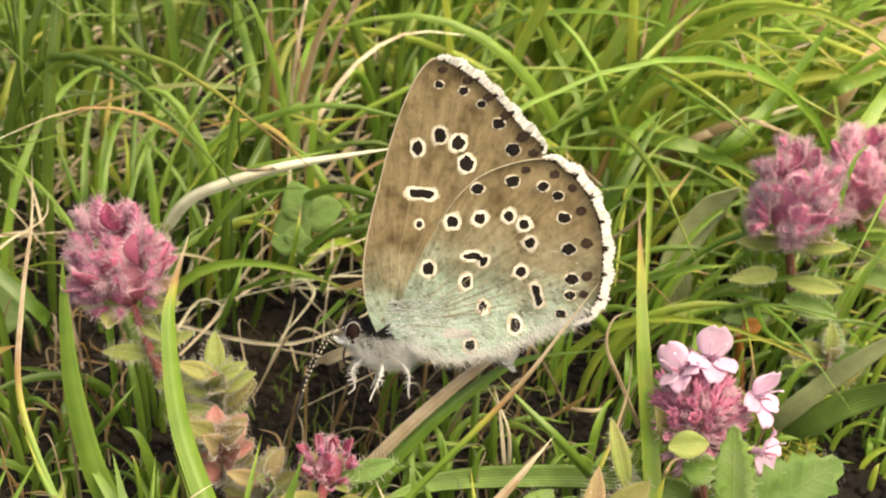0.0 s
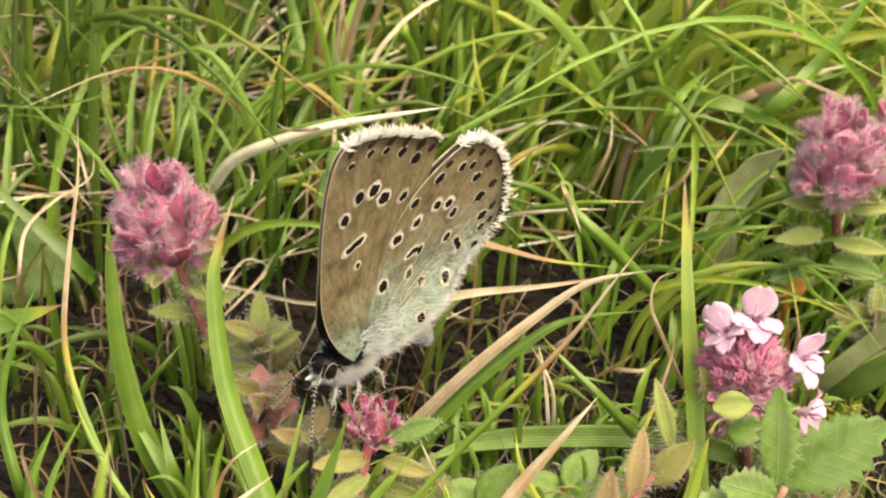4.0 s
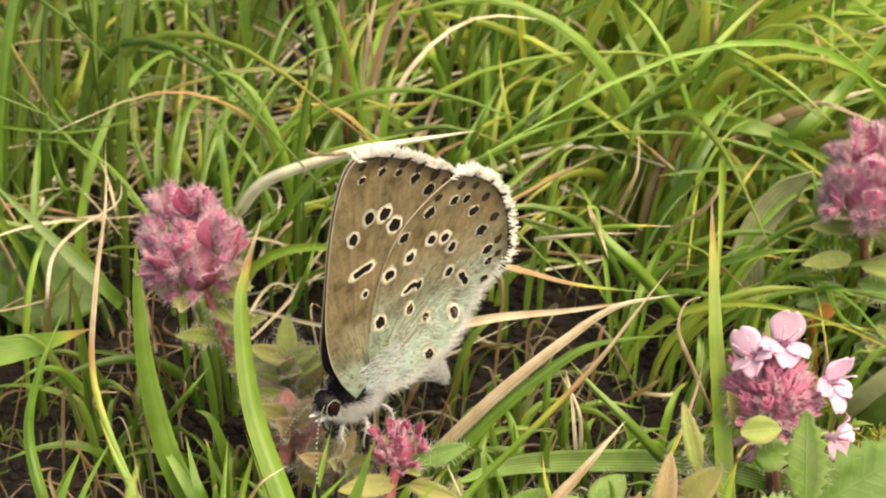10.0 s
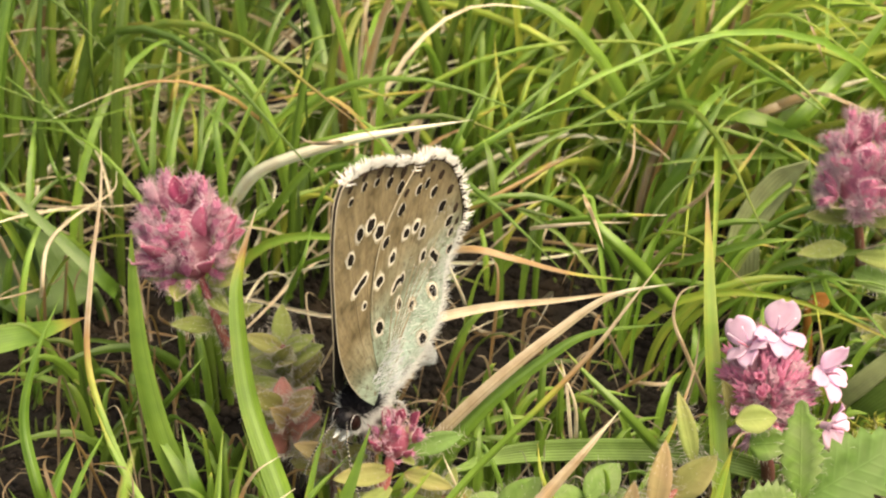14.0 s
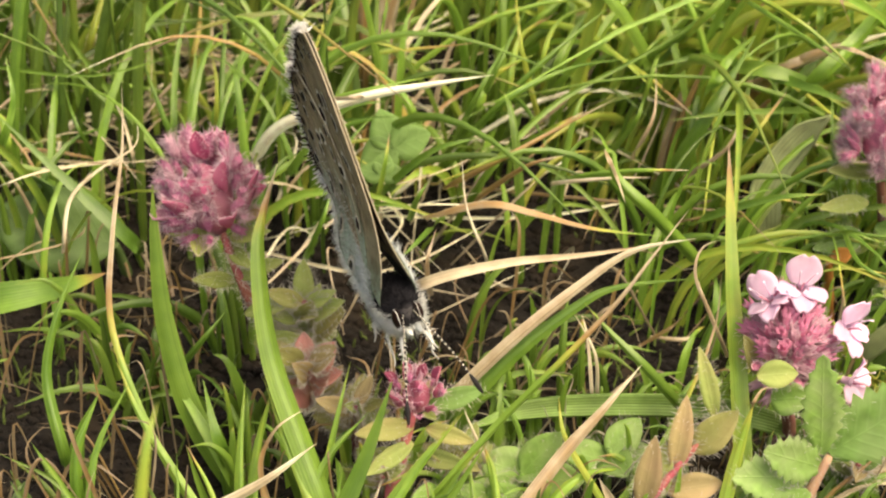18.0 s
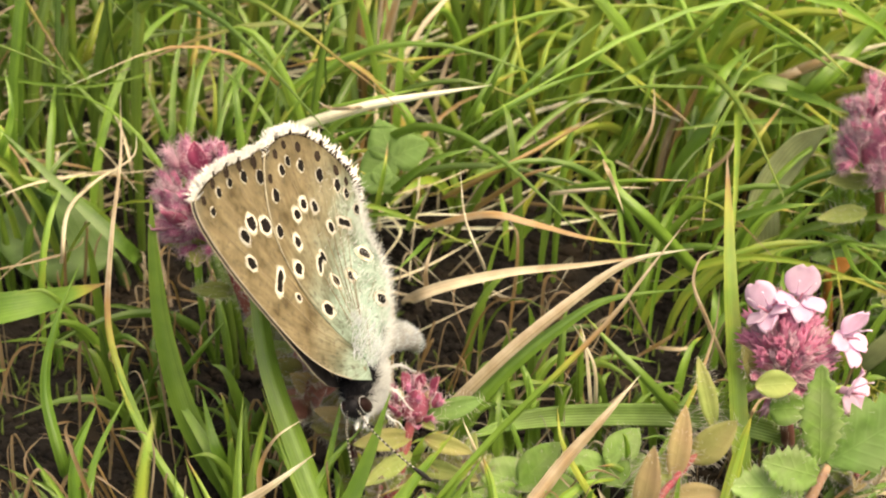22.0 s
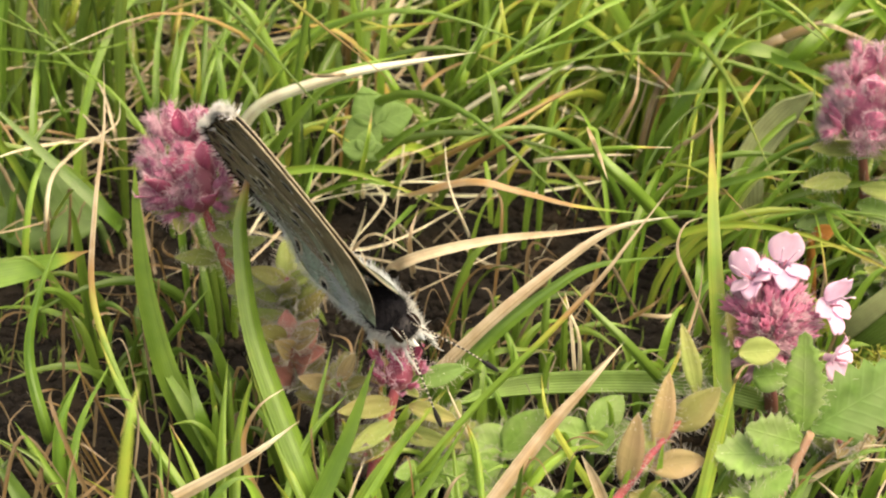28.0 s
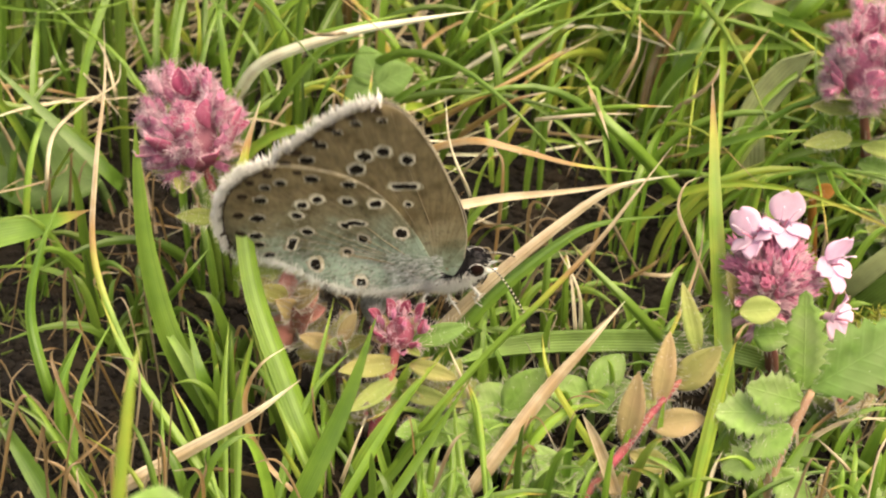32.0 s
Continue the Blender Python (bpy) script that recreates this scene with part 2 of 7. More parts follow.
MOSS = plain("moss", (0.10, 0.15, 0.03), 0.8, 600, 0.4, 0.2)


# ---- mesh helpers (millimetres in, metres out) ----
def V(p):
    return Vector(p) * MM


def mesh_object(name, verts, faces, mats, parent=None, label="", mat_index=None, smooth=True):
    me = bpy.data.meshes.new(name)
    me.from_pydata([tuple(v) for v in verts], [], faces)
    for m in (mats if isinstance(mats, (list, tuple)) else [mats]):
        me.materials.append(m)
    if mat_index is not None:
        me.polygons.foreach_set("material_index", mat_index)
    me.polygons.foreach_set("use_smooth", [smooth] * len(me.polygons))
    ob = new(name, me)
    if parent:
        ob.parent = parent
    if label:
        ob["label"] = label
    return ob


def share(name, source, m, parent):
    """Another object on the same mesh."""
    ob = new(name, source.data)
    ob.parent, ob.matrix_basis = parent, m
    return ob


def spline(pts, n):
    """n + 1 points on a smooth line through the points."""
    p = [Vector(q) for q in pts]
    p = [p[0] * 2 - p[1]] + p + [p[-1] * 2 - p[-2]]
    out, k = [], len(p) - 3
    for i in range(n + 1):
        u = i / n * k
        j = min(int(u), k - 1)
        t = u - j
        a, b, c, d = p[j:j + 4]
        out.append(0.5 * (2 * b + (c - a) * t + (2 * a - 5 * b + 4 * c - d) * t * t + (3 * b - a - 3 * c + d) * t ** 3))
    return out


def tube(pts, radii, sides=8, closed=True):
    """Rings round a line."""
    verts, faces = [], []
    side = Vector((0.31, 0.87, 0.12))
    for i, p in enumerate(pts):
        t = (pts[min(i + 1, len(pts) - 1)] - pts[max(i - 1, 0)]).normalized()
        a = t.cross(side).normalized()
        side = a.cross(t)
        for s in range(sides):
            w = 2 * math.pi * s / sides
            verts.append(p + (a * math.cos(w) + side * math.sin(w)) * radii[i])
    for i in range(len(pts) - 1):
        for s in range(sides):
            faces.append((i * sides + s, i * sides + (s + 1) % sides, (i + 1) * sides + (s + 1) % sides, (i + 1) * sides + s))
    if closed:
        faces.append(tuple(range(sides))[::-1])
        faces.append(tuple((len(pts) - 1) * sides + s for s in range(sides)))
    return verts, faces


def hairs(roots, length, radius, rng):
    """Fine tapered hairs: (root, direction) pairs."""
    verts, faces = [], []
    for p, d in roots:
        d = (Vector(d).normalized() + Vector((rng.gauss(0, .25), rng.gauss(0, .25), rng.gauss(0, .25)))).normalized()
        k, ln = len(verts), length * rng.uniform(0.5, 1.2)
        a = d.orthogonal().normalized() * radius
        b = d.cross(a)
        bend = Vector((rng.gauss(0, .12), rng.gauss(0, .12), -abs(rng.gauss(0, .1)))) * ln
        verts += [p + a, p - a * 0.5 + b * 0.87, p - a * 0.5 - b * 0.87, p + d * ln * 0.6 + a * 0.7, p + d * ln * 0.6 - a * 0.35 + b * 0.6,
                  p + d * ln * 0.6 - a * 0.35 - b * 0.6, p + d * ln + bend]
        for i in range(3):
            j = (i + 1) % 3
            faces += [(k + i, k + j, k + 3 + j, k + 3 + i), (k + 3 + i, k + 3 + j, k + 6)]
    return verts, faces


# ---- the ground ----
def ground_height(x, y):
    """Millimetres; uneven near the plants, flat far off."""
    near = math.exp(-(x * x + y * y) / 160 ** 2)
    return near * (1.6 * noise.noise((x * 0.05, y * 0.05, 0.3)) + 0.9 * noise.noise((x * 0.22, y * 0.22, 1.7)))


def build_ground():
    steps = sorted({round(math.copysign(abs(i) * 1.5 + max(0, abs(i) - 60) ** 3 * 0.16, i), 2) for i in range(-110, 111)})
    reach = [-9e5] + steps + [9e5]
    n = len(reach)
    verts = [(x * MM, (y + 30) * MM, ground_height(x, y + 30) * MM) for y in reach for x in reach]
    faces = [(j * n + i, j * n + i + 1, (j + 1) * n + i + 1, (j + 1) * n + i) for j in range(n - 1) for i in range(n - 1)]
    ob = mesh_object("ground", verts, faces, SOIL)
    tagged(ob, "dark crumbly soil under the turf, with shade in its colour", "ground", kind="structure")


build_ground()


# ---- grass ----
def ribbon(pts, width, dry, face, rng, segs, fold=0.22, turn=0.84):
    """A folded, tapering blade from foot to tip, with its dryness, its place across and its tint as point values."""
    line = spline(pts, segs)
    verts, faces, d, c = [], [], [], []
    sway = rng.uniform(-0.35, 0.35)
    fold *= rng.choice((1.2, -1.8, -2.6))
    for i, p in enumerate(line):
        u = i / segs
        t = (line[min(i + 1, segs)] - line[max(i - 1, 0)]).normalized()
        side = t.cross(face)
        if side.length < 0.1:
            side = t.orthogonal()
        side.normalize()
        up = side.cross(t)
        side = (side * math.cos(sway) + up * math.sin(sway))
        up = side.cross(t)
        w = width * 0.5 * min(1, 0.62 + u * 1.5) * max(0.03, 1 - max(0, (u - 0.3) / 0.7) ** 1.6)
        verts += [p - side * w, p - side * w * 0.45 - up * w * fold * 0.75, p - up * w * fold * 1.3, p + side * w * 0.45 - up * w * fold * 0.75, p + side * w]
        w2 = min(1, max(0, (u - turn + 0.12) / 0.24))
        dd = dry[0] + (dry[1] - dry[0]) * (0.2 * u * u + 0.8 * w2 * w2 * (3 - 2 * w2))
        d += [dd + 0.04, dd, dd - 0.02, dd, dd + 0.04]
        c += [0, 0.25, 0.5, 0.75, 1]
        if i:
            k = 5 * i
            faces += [(k - 5 + s, k - 4 + s, k + 1 + s, k + s) for s in range(4)]
    return verts, faces, d, c


def grass_mesh(name, parts, tints):
    verts, faces, d, c, ti = [], [], [], [], []
    for (v, f, dd, cc), t in zip(parts, tints):
        k = len(verts)
        verts += v
        faces += [tuple(i + k for i in g) for g in f]
        d += dd
        c += cc
        ti += [t] * len(v)
    ob = mesh_object(name, verts, faces, GRASS)
    for key, values in (("dry", d), ("across", c), ("tint", ti)):
        ob.data.attributes.new(key, "FLOAT", "POINT").data.foreach_set("value", values)
    return ob


FACE = Vector((0.05, -0.82, 0.57))
blade_rng = random.Random(5)


def blade(width, dry_foot, dry_tip, *pts, turn=0.84):
    """One blade of its own, from foot to tip."""
    r = blade_rng
    face = (FACE + Vector((r.gauss(0, .12), r.gauss(0, .12), r.gauss(0, .12)))).normalized()
    foot = Vector(pts[0])
    ob = grass_mesh("grass_blade", [ribbon([(Vector(p) - foot) * MM for p in pts], width * MM, (dry_foot, dry_tip), face, r, 9 + 4 * len(pts), fold=0.26 if width < 1.2 else 0.15, turn=turn)], [r.uniform(0.55, 0.8) if dry_foot > 0.8 else r.uniform(0.42, 0.88)])
    ob.location = foot * MM
    if dry_foot > 0.6:
        label, group = "dead straw-coloured grass blade lying in green turf", "dead grass blades"
    elif dry_tip > 0.5:
        label, group = "green grass blade with a withered brown tip", "green grass blades"
    elif width > 1.0:
        label, group = "broad bright green grass blade rooted in the turf", "green grass blades"
    else:
        label, group = "narrow bright green grass blade rooted in the turf", "green grass blades"
    return tagged(ob, label, "grass", group)


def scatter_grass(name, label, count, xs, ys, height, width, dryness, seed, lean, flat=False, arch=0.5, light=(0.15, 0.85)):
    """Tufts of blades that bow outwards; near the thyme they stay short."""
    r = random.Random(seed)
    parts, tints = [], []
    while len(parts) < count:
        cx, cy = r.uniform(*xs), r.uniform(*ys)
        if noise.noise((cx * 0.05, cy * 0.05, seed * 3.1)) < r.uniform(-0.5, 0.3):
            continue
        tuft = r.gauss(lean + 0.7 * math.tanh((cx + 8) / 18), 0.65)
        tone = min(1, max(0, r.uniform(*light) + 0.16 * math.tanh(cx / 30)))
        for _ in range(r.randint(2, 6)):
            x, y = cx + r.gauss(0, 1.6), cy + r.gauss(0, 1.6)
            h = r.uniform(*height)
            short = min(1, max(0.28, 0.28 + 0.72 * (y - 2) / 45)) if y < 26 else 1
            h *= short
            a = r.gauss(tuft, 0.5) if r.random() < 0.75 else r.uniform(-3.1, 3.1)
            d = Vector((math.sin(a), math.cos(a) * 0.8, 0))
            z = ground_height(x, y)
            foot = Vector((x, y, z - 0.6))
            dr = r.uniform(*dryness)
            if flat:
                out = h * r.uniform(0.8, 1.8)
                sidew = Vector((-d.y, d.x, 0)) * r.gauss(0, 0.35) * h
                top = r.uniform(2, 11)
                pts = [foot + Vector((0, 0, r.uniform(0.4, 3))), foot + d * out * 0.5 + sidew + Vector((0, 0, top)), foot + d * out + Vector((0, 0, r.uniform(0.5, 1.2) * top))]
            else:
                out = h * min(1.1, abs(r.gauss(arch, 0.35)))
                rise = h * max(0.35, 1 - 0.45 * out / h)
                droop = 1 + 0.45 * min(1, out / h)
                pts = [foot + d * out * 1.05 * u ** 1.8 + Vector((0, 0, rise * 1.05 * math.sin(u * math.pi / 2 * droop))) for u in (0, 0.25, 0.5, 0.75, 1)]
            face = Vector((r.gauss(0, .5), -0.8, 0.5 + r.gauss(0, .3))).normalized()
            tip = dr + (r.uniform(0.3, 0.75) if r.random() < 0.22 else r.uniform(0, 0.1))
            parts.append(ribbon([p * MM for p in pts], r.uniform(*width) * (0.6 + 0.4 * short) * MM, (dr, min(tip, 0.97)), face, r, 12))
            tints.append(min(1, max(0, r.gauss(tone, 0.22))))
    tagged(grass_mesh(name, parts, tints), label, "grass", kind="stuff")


scatter_grass("turf_behind", "dense green turf grass growing behind the thyme", 1000, (-95, 95), (12, 130), (28, 54), (0.45, 1.1), (0.0, 0.26), 46, 0.5, arch=0.75)
scatter_grass("turf_behind", "green turf grass standing behind the closed thyme head", 190, (-62, 6), (20, 70), (20, 40), (0.45, 1.1), (0.0, 0.22), 47, 0.4, arch=0.6, light=(0.05, 0.6))
scatter_grass("withered_grass", "withered tan and rust-brown grass blades among green turf", 270, (-60, 75), (22, 110), (16, 38), (0.3, 0.75), (0.55, 0.84), 48, 0.6, arch=0.7, light=(0.25, 0.8))
scatter_grass("turf_floor", "short green turf grass in the shade of taller blades", 800, (-95, 95), (20, 150), (8, 20), (0.4, 0.9), (0.0, 0.4), 15, 0.3, arch=0.8)
scatter_grass("turf_low", "short young green grass between the thyme stems", 470, (-12, 60), (-45, 11), (18, 40), (0.6, 1.3), (0.0, 0.2), 12, 0.1)
scatter_grass("turf_low", "few young green grass blades over bare soil", 130, (-60, -12), (-45, 14), (20, 42), (0.6, 1.4), (0.0, 0.2), 34, 0.1)
scatter_grass("turf_edge", "short green grass beside the flowering thyme", 700, (22, 64), (-26, 30), (7, 22), (0.4, 1.0), (0.0, 0.3), 18, 0.3, arch=0.7, light=(0.5, 1.0))
scatter_grass("dead_grass", "tangled dead straw-coloured grass stems near the soil", 620, (-85, -4), (8, 120), (8, 28), (0.15, 0.45), (0.74, 0.97), 13, 0.8, flat=True, light=(0.4, 0.95))
scatter_grass("dead_grass", "thin dead straw-coloured grass stems under green turf", 170, (-6, 62), (-45, 34), (8, 26), (0.12, 0.4), (0.62, 0.95), 19, 0.8, flat=True, light=(0.0, 0.3))
scatter_grass("dead_grass", "dark rotting grass stems lying on the soil", 280, (-48, 30), (-36, 16), (5, 14), (0.15, 0.5), (0.6, 0.8), 20, 0.6, flat=True, light=(0.0, 0.2))
scatter_grass("dead_grass", "brown dead grass stems tangled over bare soil", 90, (-48, -10), (-16, 16), (7, 20), (0.2, 0.5), (0.6, 0.74), 33, 0.4, flat=True, light=(0.0, 0.12))
scatter_grass("turf_floor", "short light green grass filling the turf behind the butterfly", 900, (0, 95), (26, 130), (9, 22), (0.6, 1.3), (0.08, 0.34), 21, 0.5, arch=0.8, light=(0.5, 1.0))
scatter_grass("turf_lush", "lush light green turf grass behind the butterfly", 900, (4, 95), (34, 130), (24, 46), (0.5, 1.2), (0.1, 0.36), 27, 1.0, arch=0.8, light=(0.5, 1.0))
scatter_grass("turf_far", "green turf grass beyond the plants", 3200, (-260, 260), (130, 420), (18, 40), (0.8, 2.0), (0.0, 0.3), 14, 0.2)
scatter_grass("turf_beside", "green turf grass on both sides of the thyme", 1800, (-280, -92), (-200, 140), (18, 40), (0.8, 2.0), (0.0, 0.4), 22, 0.2)
scatter_grass("turf_beside", "green turf grass on both sides of the thyme", 1800, (92, 280), (-200, 140), (18, 40), (0.8, 2.0), (0.0, 0.4), 23, 0.2)
# out of view: pale dry grass added to bounce light up at the wings
scatter_grass("bounce_turf", "short sun-dried grass before the thyme", 5200, (-190, 190), (-330, -58), (12, 26), (1.4, 3.2), (0.35, 0.95), 16, 0.0, flat=True)

blade(0.55, 0.1, 0.15, (-32.8, 47.2, -0.6), (-29.6, 30.9, 10.3), (-35.1, 33.3, 15.2), (-42.1, 38.4, 18.1))
blade(0.75, 0.15, 0.3, (-28.5, 41.6, -0.5), (-26.2, 28.3, 8.6), (-34.2, 36.6, 14.3), (-38.9, 44.1, 17.5))
blade(0.41, 0.1, 0.2, (-48.8, 57.6, -0.6), (-41.9, 32.5, 15.0), (-31.1, 27.4, 17.0), (-23.0, 30.2, 17.8))
blade(1.22, 0, 0.05, (-28.8, 26.5, -0.4), (-26.5, 14.8, 8.4), (-32.3, 16.9, 13.8), (-37.6, 19.8, 17.9))
blade(0.78, 0.05, 0.1, (-43.8, 41.1, -0.5), (-38.7, 22.1, 12.5), (-36.5, 20.9, 18.3), (-37.2, 23.6, 21.3))
blade(0.71, 0.05, 0.1, (-27.4, 44.0, -0.5), (-25.4, 31.7, 7.8), (-25.3, 37.1, 12.8), (-24.0, 44.9, 17.6))
blade(0.71, 0.05, 0.1, (-23.5, 47.0, -0.6), (-21.6, 34.0, 8.1), (-21.2, 38.6, 13.0), (-21.6, 47.4, 16.2))
blade(1.11, 0.1, 0.1, (-25.8, 45.5, -0.6), (-23.6, 31.3, 9.0), (-23.2, 30.9, 13.1), (-23.1, 34.6, 15.5))
blade(0.45, 0.3, 0.5, (-23.5, 46.0, -0.6), (-21.5, 31.6, 9.1), (-21.1, 31.2, 14.1), (-21.9, 34.7, 15.5))
blade(0.64, 0.5, 0.75, (-27.1, 58.1, -0.6), (-24.8, 42.6, 9.1), (-24.0, 43.9, 12.3), (-24.2, 50.0, 14.8))
blade(0.65, 0.05, 0.1, (-20.7, 51.1, -0.6), (-20.1, 46.0, 3.0), (-19.5, 40.2, 12.6), (-20.6, 46.2, 14.3))
blade(0.61, 0.05, 0.15, (-22.5, 47.0, -0.6), (-20.7, 34.0, 8.1), (-19.0, 40.2, 13.3), (-16.1, 45.4, 15.9))
blade(0.56, 0.1, 0.2, (-22.9, 48.0, -0.6), (-21.2, 34.8, 8.2), (-16.4, 34.2, 15.4), (-10.9, 33.7, 16.9))
blade(0.61, 0.15, 0.55, (-21.7, 46.5, -0.6), (-20.0, 33.6, 8.1), (-9.7, 30.7, 17.9), (-3.2, 29.8, 17.6))
blade(0.66, 0.1, 0.15, (-7.3, 51.1, -0.6), (-6.6, 35.5, 9.6), (-3.6, 37.4, 14.3), (-0.6, 43.4, 17.3))
blade(0.66, 0.3, 0.5, (-18.2, 44.0, -0.5), (-16.9, 31.7, 7.8), (-13.2, 33.3, 14.5), (-10.9, 43.0, 17.2))
blade(0.55, 0.1, 0.1, (-17.7, 44.0, -0.5), (-16.2, 30.2, 8.9), (-13.9, 26.4, 15.1), (-12.4, 28.0, 17.2))
blade(1.13, 0.97, 0.99, (-19.2, 40.9, -0.5), (-17.5, 26.4, 9.5), (-14.6, 22.3, 15.4), (-7.8, 19.9, 19.6), (-2.3, 19.9, 20.8), (2.8, 20.1, 21.6))
blade(0.41, 0.75, 0.9, (-9.5, 51.3, -0.6), (-7.8, 20.2, 19.4), (-10.1, 19.1, 20.0), (-11.3, 19.7, 20.3))
blade(0.58, 0.15, 0.2, (-14.2, 50.1, -0.6), (-12.4, 27.8, 13.9), (-7.9, 22.3, 18.7), (-2.0, 23.7, 19.3))
blade(0.82, 0.1, 0.15, (-16.1, 37.2, -0.5), (-14.8, 23.8, 9.1), (-9.8, 21.8, 16.9), (-5.7, 21.3, 18.4))
blade(0.29, 0, 0.1, (-14.8, 46.0, -0.6), (-13.3, 28.5, 11.2), (-8.0, 23.0, 15.6), (-3.9, 21.4, 16.7))
blade(0.58, 0.05, 0.1, (-12.5, 31.7, -0.5), (-11.7, 22.2, 6.6), (-9.6, 19.5, 14.5), (-6.9, 21.8, 16.9))
blade(0.81, 0.05, 0.1, (-7.1, 34.9, -0.5), (-6.5, 20.8, 9.6), (-2.3, 16.6, 16.5), (1.9, 16.4, 18.1))
blade(0.52, 0.1, 0.5, (-12.8, 30.0, -0.4), (-11.8, 17.3, 8.9), (-6.6, 12.4, 14.3), (-1.9, 11.0, 14.2))
blade(0.53, 0.2, 0.7, (-7.8, 30.9, -0.5), (-7.2, 20.3, 7.4), (-6.1, 18.1, 14.1), (-5.7, 19.8, 16.2))
blade(0.66, 0.05, 0.1, (-4.4, 30.9, -0.5), (-4.0, 18.0, 9.1), (-3.4, 13.6, 13.9), (-2.4, 14.0, 15.5))
blade(0.73, 0, 0.1, (-32.3, 37.3, -0.5), (-31.4, 33.3, 2.5), (-32.1, 24.6, 13.1), (-34.3, 30.4, 14.5))
blade(0.60, 0, 0.1, (-27.0, 42.0, -0.5), (-25.0, 30.2, 7.7), (-26.3, 30.2, 12.9), (-27.7, 33.2, 15.2))
blade(0.68, 0.05, 0.1, (-29.4, 58.7, -0.6), (-28.4, 52.8, 3.2), (-29.6, 43.3, 13.8), (-33.4, 49.1, 14.7))
blade(0.65, 0.05, 0.1, (-26.7, 50.1, -0.6), (-25.9, 45.0, 2.9), (-27.3, 41.0, 13.4), (-31.6, 50.0, 14.9))
blade(0.25, 0.85, 0.9, (-32.8, 43.2, -0.5), (-30.4, 31.1, 7.8), (-33.4, 28.4, 10.6), (-37.4, 26.0, 10.7))
blade(0.35, 0.9, 0.95, (-31.8, 40.1, -0.5), (-29.3, 27.2, 8.5), (-34.6, 20.9, 11.7), (-38.8, 18.3, 11.6))
blade(0.33, 0.85, 0.95, (-35.3, 26.1, -0.4), (-32.0, 12.4, 9.9), (-31.5, 14.7, 13.0), (-29.9, 18.9, 13.0), (-27.1, 21.5, 13.7), (-26.7, 22.5, 15.5))
blade(0.30, 0.85, 0.9, (-30.8, 40.1, -0.5), (-28.3, 27.2, 8.4), (-29.3, 29.5, 11.4), (-31.5, 33.8, 12.2))
blade(0.31, 0.85, 0.9, (-36.2, 46.5, -0.6), (-33.1, 32.0, 9.1), (-29.9, 24.8, 11.8), (-26.2, 18.8, 11.6))
blade(0.30, 0.8, 0.9, (-38.5, 40.1, -0.5), (-35.5, 27.2, 8.5), (-29.6, 22.6, 11.3), (-23.7, 21.8, 12.4))
blade(0.25, 0.8, 0.9, (-27.0, 37.3, -0.5), (-25.1, 26.5, 7.2), (-20.6, 22.9, 11.4), (-17.7, 24.6, 13.1))
blade(0.55, 0.15, 0.85, (-20.8, -6.6, -0.1), (-20.1, -10.1, 3.5), (-23.1, -7.3, 8.7), (-25.7, -2.6, 14.0), (-25.7, 1.7, 19.1), (-25.2, 6.6, 23.5), (-25.2, 9.3, 27.3), turn=0.5)
blade(1.8, 0.12, 0.85, (-9.9, -8.4, -0.1), (-9.5, -12.7, 4.2), (-11.5, -10.1, 9.1), (-13.7, -6.5, 14.5), (-14.5, -3.0, 20.1), (-14.2, -1.0, 22.7), (-13.1, 1.2, 25.7))
blade(0.61, 0.05, 0.1, (-22.8, 9.7, -0.3), (-21.2, 0.3, 7.8), (-18.9, -2.3, 12.6), (-17.3, -0.6, 13.9))
blade(0.90, 0.02, 0.1, (-30.7, -2.1, -0.2), (-29.2, -7.9, 5.4), (-30.5, -5.0, 10.6), (-29.6, -2.8, 15.0), (-27.7, 0.3, 18.8))
blade(2.75, 0.05, 0.6, (-40.9, 18.4, -0.4), (-37.7, 7.3, 8.5), (-32.0, 6.7, 10.2), (-27.4, 6.1, 12.2))
blade(1.07, 0.02, 0.1, (-29.1, -5.9, -0.1), (-28.2, -9.7, 3.7), (-27.7, -8.8, 8.5), (-26.4, -7.3, 11.1))
blade(0.87, 0.26, 0.3, (-18.6, -53.0, 0.0), (-17.6, -52.4, 24.0), (-15.4, -48.3, 40.7), (-14.7, -45.9, 43.8))
blade(0.41, 0.2, 0.25, (-15.6, -17.7, 0.6), (-15.7, -11.6, 8.9), (-15.4, -8.1, 13.3))
blade(0.74, 0.2, 0.3, (-9.4, -12.0, -0.1), (-9.2, -14.9, 3.0), (-11.8, -11.4, 7.6), (-14.2, -7.2, 12.8))
blade(0.57, 0.2, 0.3, (-14.9, -17.3, 0.8), (-14.6, -11.6, 8.9), (-13.5, -10.1, 13.5))
blade(0.37, 0.7, 0.95, (-10.2, -13.8, -0.1), (-10.0, -15.6, 2.0), (-13.5, -13.5, 5.1), (-14.3, -12.1, 8.2), (-12.9, -12.8, 12.7), (-10.8, -11.9, 13.9))
blade(1.15, 0.8, 0.92, (-23.6, -11.8, -0.1), (-23.0, -14.4, 2.7), (-18.6, -13.5, 5.1), (-13.8, -13.8, 8.8), (-10.0, -13.4, 12.0))
blade(1.11, 0.02, 0.1, (-28.9, -7.7, -0.1), (-28.0, -11.0, 3.3), (-27.9, -9.8, 7.8), (-26.3, -7.3, 11.2))
blade(0.63, 0.12, 0.15, (-25.7, -13.2, -0.1), (-25.2, -15.2, 2.2), (-28.7, -12.5, 6.9), (-33.1, -11.4, 9.2))
blade(0.41, 0.15, 0.2, (-24.2, -17.1, 1.2), (-28.1, -14.1, 8.4), (-30.1, -13.4, 12.0))
